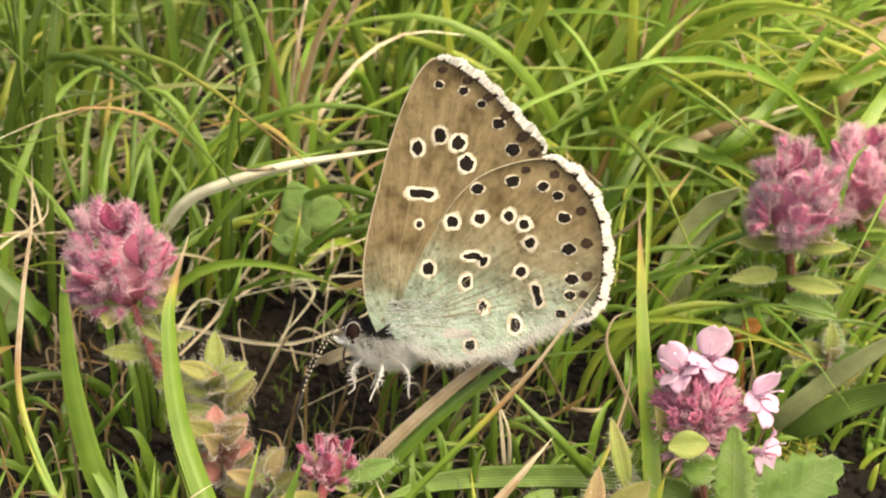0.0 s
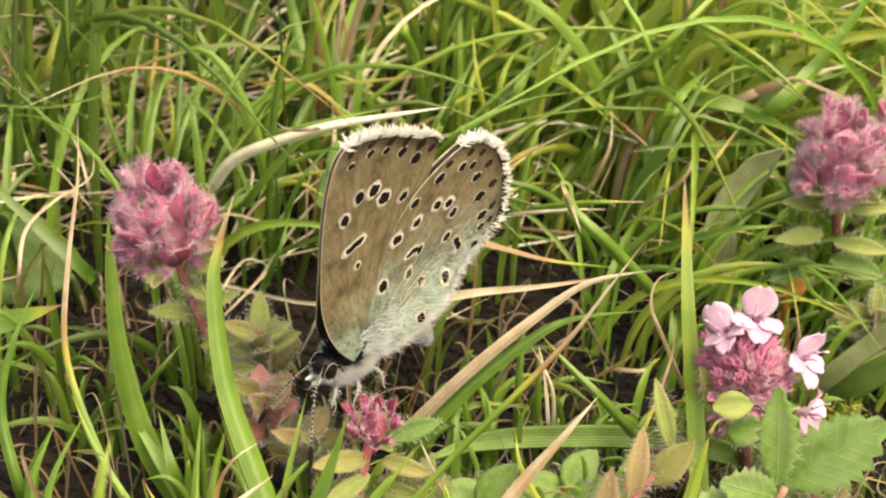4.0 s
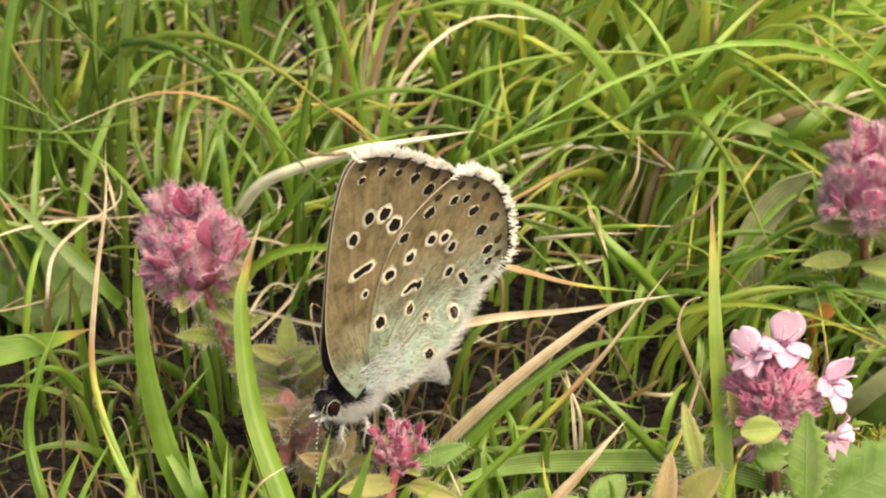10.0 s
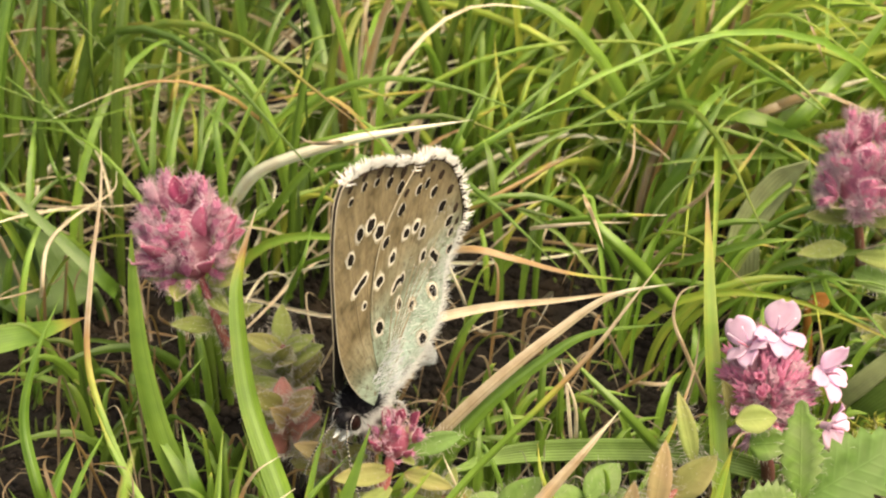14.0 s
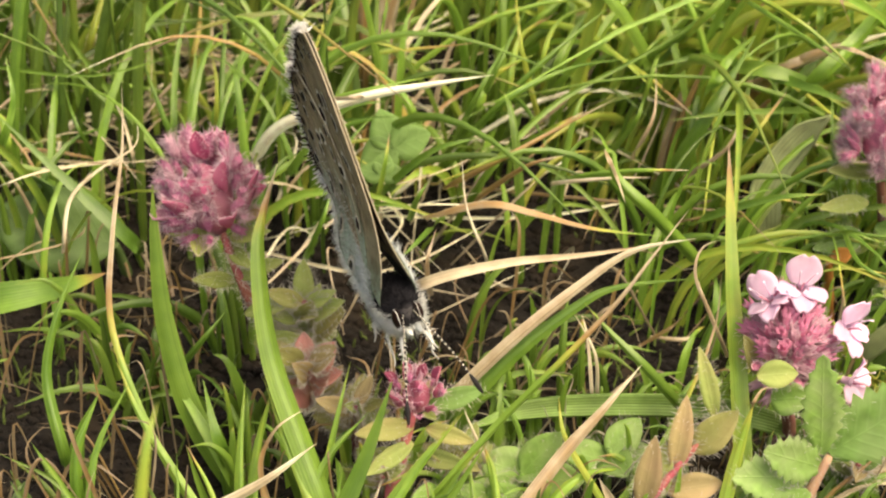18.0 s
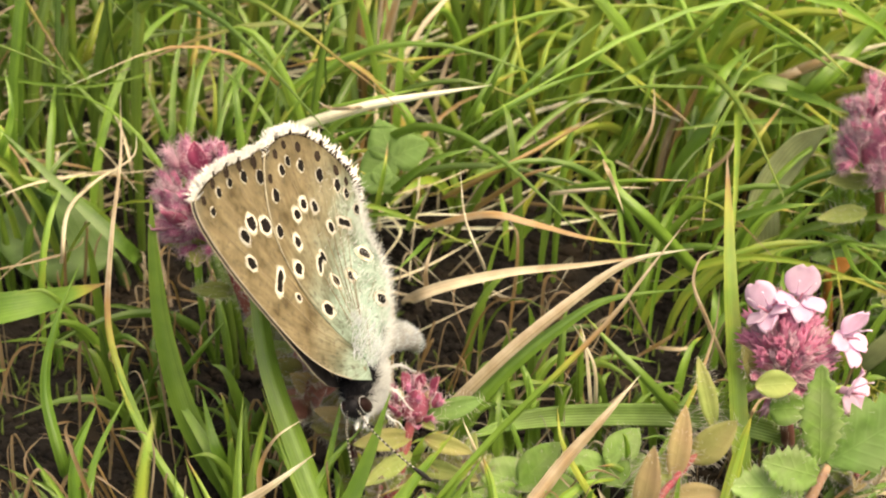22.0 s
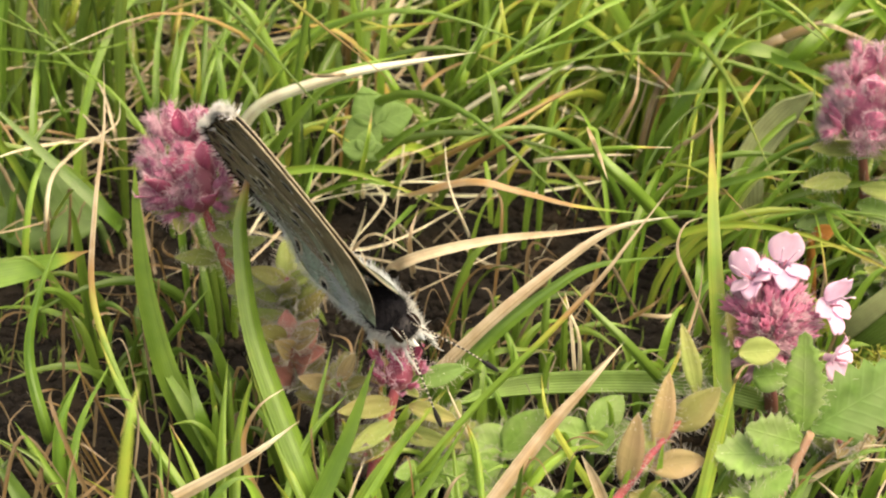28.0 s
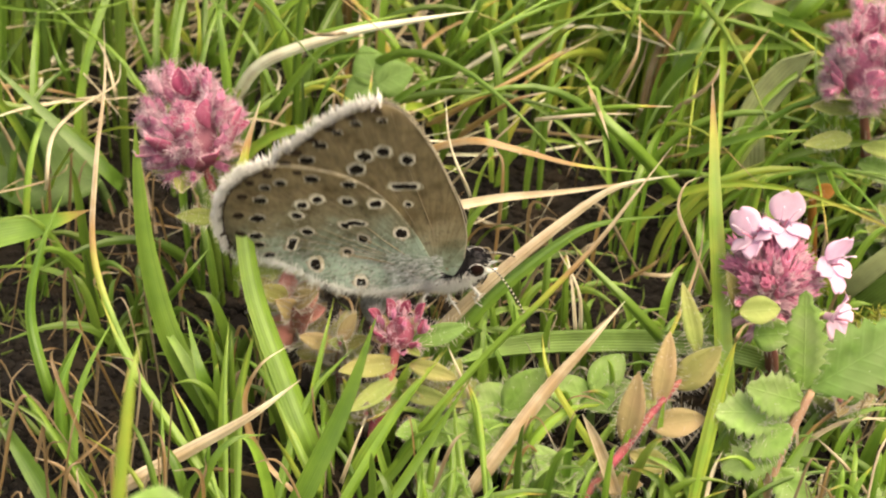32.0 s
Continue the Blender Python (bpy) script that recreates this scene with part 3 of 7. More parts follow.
blade(1.51, 0, 0.05, (-27.6, -16.8, 1.0), (-30.1, -14.0, 4.2), (-32.5, -11.8, 6.8))
blade(0.76, 0.05, 0.15, (-27.8, -10.8, -0.1), (-27.2, -13.1, 2.4), (-26.5, -9.8, 7.8), (-23.9, -6.4, 12.1))
blade(0.83, 0.15, 0.4, (-16.0, -14.4, -0.0), (-15.8, -15.7, 1.6), (-22.7, -8.6, 8.9), (-25.2, -4.7, 12.2))
blade(0.50, 0.25, 0.35, (-20.9, -15.0, -0.0), (-20.6, -16.3, 1.5), (-22.9, -14.6, 5.0), (-25.3, -15.8, 9.0))
blade(0.33, 0.1, 0.2, (-20.1, -17.2, 0.8), (-20.3, -13.2, 4.8), (-20.5, -10.3, 8.3))
blade(0.50, 0.2, 0.75, (-15.7, -16.9, 1.0), (-17.8, -12.3, 5.6), (-19.8, -9.9, 8.7))
blade(1.73, 0.03, 0.1, (-10.9, -15.0, -0.0), (-10.8, -16.5, 1.7), (-7.0, -13.3, 9.4), (-4.7, -10.7, 15.4))
blade(1.00, 0.1, 0.15, (-12.3, -14.4, -0.0), (-12.1, -15.7, 1.6), (-10.0, -11.2, 7.4), (-6.5, -8.8, 11.0))
blade(0.63, 0.2, 0.25, (-10.7, -7.1, -0.1), (-10.4, -10.1, 3.0), (-9.1, -7.7, 8.6), (-8.0, -4.7, 12.2))
blade(0.83, 0.12, 0.3, (-7.7, -14.4, -0.0), (-7.5, -15.9, 1.7), (-3.4, -12.5, 7.8), (0.3, -10.8, 12.6))
blade(0.78, 0.12, 0.2, (-4.7, -16.6, 1.3), (-1.4, -14.1, 5.7), (2.1, -12.0, 11.1))
blade(0.49, 0.1, 0.3, (-1.6, -16.9, 1.0), (-1.7, -13.3, 4.8), (-2.1, -11.8, 6.8))
blade(0.45, 0.3, 0.5, (-8.8, -16.6, 1.3), (-10.9, -14.6, 5.0), (-12.1, -15.7, 9.0))
blade(0.33, 0.8, 0.95, (-7.6, -11.4, -0.1), (-7.4, -13.5, 2.2), (-6.4, -12.9, 5.1), (-5.5, -11.6, 7.0))
blade(0.38, 0.7, 0.8, (-26.2, -14.7, 1.1), (-27.8, -13.2, 3.1), (-29.9, -12.7, 3.8))
blade(1.29, 0.1, 0.15, (-17.2, -4.5, -0.1), (-16.8, -7.1, 2.5), (-19.3, -5.0, 6.3), (-22.5, -0.9, 8.9))
blade(1.30, 0.02, 0.1, (-17.5, -3.2, -0.2), (-17.1, -6.1, 2.7), (-18.0, -6.8, 6.7), (-19.2, -3.3, 9.3))
blade(1.25, 0.74, 0.93, (2.4, -12.0, -0.1), (2.3, -14.5, 2.6), (7.2, -10.7, 8.0), (10.3, -8.8, 11.0), (13.2, -6.6, 13.5))
blade(0.97, 0.76, 0.93, (13.1, -16.8, 1.5), (11.1, -15.1, 7.1), (9.8, -14.9, 10.1))
blade(0.49, 0.2, 0.7, (3.3, -16.5, 1.2), (2.6, -11.8, 6.8), (1.8, -10.5, 9.2))
blade(0.41, 0.2, 0.75, (10.1, -10.2, -0.1), (9.8, -13.1, 3.0), (13.9, -10.5, 7.8), (16.8, -7.5, 11.9), (18.6, -4.4, 15.5), (19.1, -2.0, 18.3), turn=0.62)
blade(0.63, 0.3, 0.5, (11.8, -9.0, -0.1), (11.5, -11.9, 2.9), (7.9, -9.6, 8.6), (7.2, -7.4, 11.1))
blade(1.06, 0.25, 0.4, (17.6, -17.1, 1.2), (19.6, -12.9, 10.0), (20.7, -11.6, 14.2))
blade(0.28, 0.7, 0.75, (23.7, 4.7, -0.2), (20.6, -11.7, 14.1), (21.2, -11.1, 14.9), (22.0, -10.9, 15.1))
blade(1.5, 0.2, 0.75, (21.6, -10.2, -0.1), (20.9, -13.5, 3.3), (20.3, -8.1, 11.7), (19.7, -3.7, 18.6), (19.5, -0.1, 23.5), (19.4, 2.4, 26.9))
blade(0.77, 0.15, 0.85, (-2.2, -6.5, -0.1), (-2.1, -11.7, 5.0), (2.8, -9.7, 10.6), (7.0, -8.5, 15.1), (10.9, -6.8, 19.0), (13.5, -5.3, 22.1), (16.2, -3.2, 24.9), turn=0.55)
blade(0.98, 0.8, 0.95, (-1.4, 4.4, -0.2), (-1.3, -2.0, 5.5), (3.8, -1.5, 11.5), (9.3, 1.2, 15.0), (13.1, 2.7, 16.9), (17.6, 2.6, 18.1))
blade(0.9, 0.8, 0.75, (-4.4, 19.8, -0.4), (-3.9, 6.6, 10.1), (-1.3, 4.4, 13.1), (3.9, 5.1, 14.0), (9.9, 5.7, 14.3), (15.5, 6.5, 14.7))
blade(1.11, 0.03, 0.1, (-0.5, 2.7, -0.2), (-0.5, -2.2, 4.3), (3.8, -1.1, 9.5), (8.5, 0.6, 12.9), (11.8, 1.4, 14.4), (17.7, 1.5, 15.2))
blade(0.84, 0.12, 0.3, (17.9, 4.4, -0.2), (16.7, -3.9, 7.2), (13.7, -4.8, 11.8), (11.2, -3.5, 13.9), (9.2, -2.3, 15.8))
blade(0.34, 0.75, 0.85, (22.1, 11.3, -0.3), (20.3, 0.1, 9.2), (18.6, 0.1, 13.5), (17.7, 1.8, 15.4), (18.3, 3.4, 16.6), (19.8, 4.0, 17.0))
blade(1.06, 0.1, 0.3, (21.0, 24.4, -0.4), (19.4, 13.4, 8.0), (14.9, 9.0, 16.0), (12.2, 9.8, 18.6), (11.7, 10.5, 20.5), (10.1, 9.1, 20.7))
blade(0.44, 0.75, 0.85, (14.0, 41.5, -0.5), (11.3, 10.5, 20.5), (12.0, 8.0, 19.9), (12.6, 6.3, 18.7))
blade(0.84, 0.05, 0.3, (21.2, 30.1, -0.4), (19.1, 15.2, 10.6), (24.1, 10.0, 16.5), (28.3, 8.7, 17.9))
blade(0.56, 0.1, 0.85, (10.2, 37.2, -0.5), (9.1, 19.7, 11.8), (13.7, 12.7, 17.3), (18.2, 12.2, 17.7))
blade(0.37, 0.85, 0.9, (8.9, 36.3, -0.5), (7.8, 16.5, 13.5), (11.9, 12.1, 17.0), (15.2, 11.6, 17.4))
blade(1.67, 0.03, 0.05, (18.8, 35.8, -0.5), (17.6, 25.4, 7.0), (20.9, 23.6, 15.7), (25.1, 29.9, 19.4))
blade(1.23, 0.05, 0.1, (28.0, 57.7, -0.6), (24.7, 36.6, 12.6), (28.2, 24.8, 17.8), (32.7, 20.8, 18.1))
blade(1.53, 0.05, 0.15, (23.8, 33.5, -0.5), (23.2, 29.9, 2.4), (29.8, 31.2, 14.6), (37.0, 41.0, 18.6))
blade(0.55, 0.1, 0.15, (29.5, 72.0, -0.7), (24.1, 36.8, 19.5), (28.3, 25.6, 21.9), (32.4, 22.0, 20.4))
blade(0.65, 0.1, 0.2, (8.1, 74.4, -0.7), (7.2, 52.4, 11.9), (12.6, 39.2, 22.7), (17.7, 36.6, 25.2), (23.2, 34.0, 25.8), (27.6, 31.9, 25.0))
blade(0.84, 0.1, 0.15, (14.9, 54.6, -0.6), (13.7, 39.7, 8.9), (20.2, 32.6, 18.8), (25.2, 36.1, 21.9), (32.7, 43.0, 26.4))
blade(0.64, 0.15, 0.3, (8.6, 51.1, -0.6), (7.9, 37.2, 8.5), (11.7, 32.6, 16.6), (16.1, 33.7, 18.7), (21.4, 31.8, 20.0))
blade(0.71, 0.1, 0.1, (-1.1, 27.8, -0.4), (-1.0, 24.6, 2.1), (2.8, 20.9, 12.1), (8.1, 26.2, 14.9), (15.4, 29.6, 17.5), (21.8, 32.4, 20.2))
blade(0.65, 0.05, 0.1, (0.5, 44.0, -0.5), (0.5, 31.7, 7.8), (7.2, 30.9, 16.2), (14.8, 37.1, 19.6))
blade(0.62, 0.05, 0.1, (-1.9, 37.2, -0.5), (-1.9, 33.3, 2.5), (3.3, 25.8, 14.9), (9.0, 28.1, 17.1), (14.9, 27.5, 18.7))
blade(0.51, 0.6, 0.85, (-1.1, 35.8, -0.5), (-1.0, 24.1, 7.9), (3.2, 18.7, 14.2), (8.8, 20.8, 16.4), (12.7, 21.5, 18.4))
blade(0.53, 0.6, 0.9, (1.5, 33.5, -0.5), (1.4, 22.4, 7.7), (5.4, 16.7, 15.0), (8.6, 16.3, 16.4))
blade(0.64, 0.15, 0.85, (2.6, 39.1, -0.5), (2.4, 28.0, 7.3), (7.0, 21.5, 15.1), (10.4, 22.0, 16.9))
blade(0.73, 0.05, 0.1, (-0.6, 40.1, -0.5), (-0.6, 35.9, 2.6), (2.9, 29.3, 15.8), (5.8, 35.1, 19.1))
blade(0.72, 0.05, 0.1, (-2.2, 37.2, -0.5), (-2.1, 33.3, 2.5), (1.4, 26.8, 15.1), (4.3, 31.8, 18.2))
blade(0.27, 0.9, 0.97, (2.3, 24.8, -0.4), (2.1, 9.6, 11.2), (0.6, 9.1, 16.2), (0.2, 13.1, 18.2))
blade(0.75, 0.7, 0.15, (-2.9, 30.9, -0.4), (-2.6, 15.6, 10.7), (2.2, 10.7, 15.5), (6.1, 9.9, 15.1), (10.5, 8.8, 14.5), (16.4, 8.1, 14.2))
blade(0.61, 0.35, 0.4, (7.7, 47.5, -0.6), (7.1, 34.4, 8.1), (5.4, 32.6, 16.6), (4.9, 37.5, 19.7))
blade(0.44, 0.75, 0.85, (16.5, 41.0, -0.5), (14.9, 25.1, 10.5), (16.2, 23.3, 15.7), (16.7, 28.7, 17.3))
blade(0.43, 0.75, 0.85, (21.0, 37.2, -0.5), (19.1, 22.5, 9.9), (22.1, 18.9, 15.7), (23.3, 23.0, 17.2))
blade(0.64, 0.1, 0.15, (13.2, 39.1, -0.5), (12.3, 28.0, 7.3), (14.5, 22.4, 15.4), (15.4, 23.6, 17.4))
blade(0.83, 0.05, 0.1, (30.4, 54.2, -0.6), (27.6, 37.9, 9.9), (21.6, 29.7, 17.5), (15.3, 28.1, 17.1))
blade(0.65, 0.1, 0.15, (36.4, 49.0, -0.6), (32.5, 30.6, 11.5), (23.0, 23.6, 15.7), (17.3, 22.7, 15.5))
blade(1.25, 0.7, 0.85, (27.9, 51.6, -0.6), (25.6, 37.6, 8.5), (29.8, 29.7, 17.5), (36.3, 31.9, 18.1))
blade(0.74, 0.3, 0.75, (25.2, 37.2, -0.5), (23.5, 26.5, 7.1), (24.2, 21.0, 14.9), (27.1, 23.9, 17.5))
blade(0.72, 0.05, 0.1, (34.9, 28.2, -0.4), (32.6, 18.4, 7.0), (30.1, 15.9, 16.1), (30.2, 20.9, 19.9))
blade(0.55, 0.05, 0.1, (36.2, 44.9, -0.5), (32.5, 27.8, 11.0), (32.1, 14.9, 15.1), (35.6, 14.4, 15.5))
blade(0.51, 0.05, 0.1, (34.5, 29.1, -0.4), (31.2, 14.5, 10.4), (30.7, 5.2, 13.9), (33.6, 3.6, 13.0))
blade(0.51, 0.1, 0.15, (31.8, 27.3, -0.4), (28.8, 13.4, 10.1), (30.2, 8.0, 14.8), (32.9, 6.5, 14.6))
blade(0.64, 0.1, 0.15, (39.7, 60.2, -0.7), (36.2, 43.9, 9.4), (40.4, 39.6, 20.9), (45.5, 41.8, 23.7))
blade(0.75, 0.05, 0.1, (37.4, 60.2, -0.7), (34.0, 43.9, 9.4), (32.4, 36.5, 18.0), (31.7, 40.7, 21.1))
blade(0.65, 0.05, 0.1, (40.4, 62.5, -0.7), (36.7, 45.7, 9.6), (36.3, 44.0, 17.8), (39.5, 55.5, 20.1))
blade(1.38, 0.1, 0.1, (40.1, 59.1, -0.6), (36.1, 41.1, 10.5), (39.9, 31.5, 20.6), (44.3, 30.7, 22.5))
blade(0.54, 0.7, 0.9, (27.0, 67.1, -0.7), (24.1, 47.0, 11.3), (23.9, 38.3, 20.4), (25.1, 44.0, 21.9))
blade(0.53, 0.75, 0.85, (18.6, 67.1, -0.7), (16.7, 47.0, 11.2), (13.5, 43.3, 17.5), (8.8, 48.1, 18.5))
blade(0.43, 0.8, 0.9, (27.9, -7.1, -0.1), (27.1, -10.2, 3.0), (29.8, -10.1, 4.9), (33.9, -10.2, 5.3))
blade(0.52, 0.8, 0.9, (28.5, -5.9, -0.1), (27.8, -8.7, 2.8), (29.9, -9.1, 5.4), (33.2, -9.3, 5.9))
blade(1.17, 0.05, 0.1, (24.4, -16.8, 0.8), (25.3, -13.7, 3.5), (27.0, -11.7, 5.5))
blade(0.58, 0.1, 0.15, (19.0, -17.6, 0.5), (17.0, -14.6, 3.9), (14.1, -13.6, 5.1))
blade(0.58, 0.1, 0.2, (18.7, -16.8, 0.8), (17.9, -13.9, 3.8), (16.3, -12.3, 5.6))
blade(0.33, 0.9, 0.95, (18.6, -16.9, 0.9), (19.4, -14.9, 4.2), (20.2, -14.0, 5.8))
blade(0.42, 0.1, 0.15, (23.5, -17.3, 0.7), (22.7, -14.8, 3.5), (21.1, -12.7, 6.0))
blade(0.34, 0.8, 0.85, (31.2, -14.6, 1.5), (29.1, -13.4, 3.8), (27.0, -12.0, 5.3))
blade(0.39, 0.75, 0.85, (5.2, -0.6, -0.2), (5.0, -5.6, 4.5), (6.9, -8.7, 6.2), (9.0, -10.6, 5.1))
blade(0.37, 0.1, 0.2, (4.7, -16.9, 1.0), (5.5, -14.8, 3.5), (5.6, -12.7, 6.0))
blade(0.33, 0.85, 0.9, (2.0, -1.9, -0.2), (1.9, -8.7, 6.2), (1.0, -8.9, 9.2), (0.3, -8.0, 10.6))
blade(0.35, 0.85, 0.9, (10.8, 5.6, -0.2), (10.2, -1.3, 5.9), (9.7, -0.6, 10.9), (9.3, 1.4, 12.0))
blade(0.35, 0.85, 0.9, (11.2, 6.2, -0.2), (10.6, -0.7, 5.9), (10.2, -1.3, 10.3), (8.5, 1.9, 12.1))
blade(0.58, 0.15, 0.2, (1.9, -16.8, 0.8), (1.1, -12.0, 4.7), (0.7, -9.7, 7.1))
blade(0.58, 0.1, 0.15, (0.2, -16.8, 0.8), (0.7, -13.0, 4.0), (-0.2, -11.0, 6.1))
blade(0.56, 0.05, 0.1, (-13.6, 24.8, -0.4), (-12.7, 15.7, 6.6), (-10.9, 13.2, 12.5), (-10.2, 17.0, 13.7))
blade(0.66, 0.05, 0.1, (-1.6, 30.8, -0.4), (-1.5, 18.0, 9.0), (-3.1, 9.0, 13.3), (-4.9, 7.1, 12.5))
blade(0.55, 0.75, 0.8, (-2.5, 19.0, -0.4), (-2.3, 9.6, 7.2), (-2.5, 7.5, 12.2), (-1.8, 9.9, 13.7))
blade(0.94, 0.21, 0.21, (16.8, 61.9, -0.7), (16.5, 58.5, 1.7), (14.5, 42.3, 13.8), (12.6, 42.1, 17.3), (9.6, 42.3, 19.2))
blade(0.71, 0.28, 0.78, (17.0, 52.2, -0.6), (16.7, 49.3, 1.5), (16.5, 36.7, 12.8), (20.3, 38.3, 16.5), (29.5, 38.9, 18.6))
blade(0.53, 0.24, 0.24, (-26.6, 63.8, -0.7), (-26.1, 60.3, 1.7), (-24.0, 47.8, 14.5), (-24.2, 52.9, 19.3), (-24.5, 56.6, 22.2))
blade(0.89, 0.24, 0.24, (1.2, 41.9, 1.4), (1.5, 30.4, 11.6), (3.2, 31.2, 14.8), (6.6, 31.6, 16.6))
blade(0.70, 0.22, 0.72, (4.3, 42.8, 1.4), (4.3, 32.6, 12.0), (5.3, 35.4, 15.8), (8.2, 36.2, 17.8))
blade(0.82, 0.21, 0.31, (28.0, 53.3, -0.6), (27.5, 50.3, 1.5), (25.3, 37.2, 13.0), (25.5, 38.5, 16.6), (26.1, 39.1, 18.6))
blade(0.97, 0.22, 0.22, (11.2, 47.4, 1.5), (11.4, 37.2, 12.9), (15.9, 41.4, 17.2), (23.0, 44.5, 19.8))
blade(0.98, 0.13, 0.18, (10.7, 55.9, -0.6), (10.5, 52.8, 1.6), (9.9, 41.2, 13.6), (10.8, 45.3, 17.9), (12.4, 48.2, 20.6))
blade(0.89, 0.18, 0.68, (-41.5, 35.6, 1.3), (-38.7, 25.4, 10.6), (-38.9, 25.9, 13.5), (-40.3, 25.9, 15.0))
blade(0.87, 0.09, 0.19, (26.4, 56.4, -0.6), (25.9, 53.3, 1.6), (23.2, 38.1, 13.1), (21.7, 37.7, 16.4), (18.9, 37.4, 18.2))
blade(0.45, 0.12, 0.12, (-20.3, 46.1, 1.4), (-17.3, 33.1, 12.0), (-11.7, 32.9, 15.1), (-2.6, 33.1, 16.9))
blade(0.51, 0.24, 0.29, (7.0, 47.6, 1.5), (7.2, 36.0, 12.5), (9.1, 38.2, 16.2), (15.0, 38.8, 18.1))
blade(0.94, 0.29, 0.29, (20.0, 63.8, -0.7), (19.6, 60.3, 1.7), (17.6, 44.0, 14.1), (16.9, 44.2, 17.8), (15.9, 44.8, 19.9))
blade(0.94, 0.23, 0.73, (22.6, 40.4, 1.3), (21.3, 29.0, 11.2), (22.4, 29.2, 14.1), (25.9, 29.1, 15.7))
blade(0.83, 0.32, 0.82, (-0.7, 64.0, -0.7), (-0.7, 60.5, 1.7), (-0.7, 43.2, 13.9), (-1.1, 42.2, 17.2), (-1.9, 41.6, 19.0))
blade(0.56, 0.14, 0.19, (38.1, 39.7, 1.3), (35.9, 30.9, 11.5), (37.7, 34.5, 15.3), (40.9, 36.5, 17.5))
blade(0.69, 0.24, 0.74, (12.7, 64.9, -0.7), (12.5, 61.3, 1.7), (11.5, 48.0, 14.7), (12.1, 52.6, 19.4), (12.8, 55.3, 22.1))
blade(1.00, 0.28, 0.28, (36.5, 37.9, 1.3), (34.5, 29.2, 11.2), (36.6, 32.3, 14.8), (39.8, 34.7, 17.1))
blade(0.66, 0.18, 0.28, (16.3, 51.9, -0.6), (16.1, 49.0, 1.5), (15.9, 35.6, 12.6), (18.9, 36.1, 16.0), (29.1, 35.8, 17.8))
blade(0.91, 0.15, 0.25, (8.8, 46.3, 1.4), (8.5, 35.2, 12.4), (10.7, 37.6, 16.0), (13.2, 39.0, 18.2))
blade(0.90, 0.15, 0.65, (-16.0, 43.6, 1.4), (-13.5, 32.0, 11.8), (-10.3, 33.1, 15.1), (1.3, 32.9, 16.9))
blade(0.92, 0.24, 0.34, (45.2, 44.4, 1.4), (42.4, 32.3, 12.1), (44.7, 33.1, 15.5), (51.8, 33.2, 17.3))
blade(1.04, 0.32, 0.37, (-10.8, 56.7, -0.6), (-10.6, 53.6, 1.6), (-9.0, 41.7, 13.6), (-6.8, 45.5, 17.9), (-0.8, 46.9, 20.2))
blade(1.02, 0.32, 0.42, (33.9, 64.8, -0.7), (33.2, 61.2, 1.7), (30.7, 47.6, 14.7), (32.8, 51.9, 19.4), (35.3, 54.6, 22.1))
blade(0.89, 0.34, 0.39, (29.3, 38.2, 1.3), (26.8, 27.5, 10.9), (24.9, 28.1, 13.9), (22.8, 28.5, 15.5))
blade(0.52, 0.31, 0.41, (31.3, 53.5, -0.6), (30.7, 50.6, 1.5), (29.3, 40.3, 13.2), (31.9, 45.3, 17.6), (39.7, 47.0, 19.9))
blade(0.52, 0.14, 0.19, (10.1, 56.8, -0.6), (10.0, 53.6, 1.6), (9.5, 41.6, 13.7), (10.9, 45.4, 18.0), (13.1, 48.3, 20.6))
blade(0.95, 0.23, 0.28, (2.5, 65.6, -0.7), (2.5, 62.0, 1.7), (2.8, 47.8, 14.6), (5.3, 51.2, 19.1), (9.2, 53.9, 21.8))
blade(0.84, 0.14, 0.19, (-3.7, 40.5, 1.3), (-3.7, 29.2, 11.3), (-5.3, 29.6, 14.3), (-7.4, 30.2, 16.0))
blade(0.61, 0.29, 0.39, (19.0, 46.5, 1.5), (17.9, 35.7, 12.7), (19.3, 38.9, 16.6), (21.8, 41.0, 19.0))
blade(0.55, 0.15, 0.2, (25.3, 37.6, 1.3), (24.5, 29.5, 11.3), (26.8, 33.5, 15.1), (34.1, 34.7, 17.1))
blade(0.57, 0.22, 0.72, (47.4, 53.3, -0.6), (46.6, 50.3, 1.5), (43.8, 36.8, 13.0), (47.4, 37.7, 16.5), (57.3, 37.8, 18.5))
blade(0.62, 0.18, 0.23, (5.5, 57.9, -0.6), (5.4, 54.7, 1.6), (6.1, 41.4, 13.4), (12.2, 43.5, 17.3), (18.8, 44.7, 19.5))
blade(0.92, 0.23, 0.23, (32.0, 45.9, 1.4), (30.9, 35.9, 12.4), (35.7, 39.7, 16.4), (45.3, 41.8, 18.7))
blade(0.68, 0.33, 0.83, (-36.8, 48.5, 1.5), (-33.4, 38.9, 13.0), (-31.2, 43.9, 17.4), (-25.6, 46.5, 20.0))
blade(0.72, 0.27, 0.32, (21.5, 52.2, -0.6), (21.1, 49.2, 1.5), (20.7, 38.1, 13.1), (25.0, 41.7, 17.3), (34.9, 43.5, 19.7))
blade(0.73, 0.2, 0.25, (24.4, 57.2, -0.6), (24.0, 54.1, 1.6), (23.2, 40.9, 13.3), (29.5, 43.1, 17.2), (37.8, 44.7, 19.4))
blade(0.71, 0.16, 0.66, (-8.2, 46.0, 1.4), (-7.5, 35.6, 12.5), (-7.4, 38.9, 16.4), (-7.1, 41.2, 18.7))
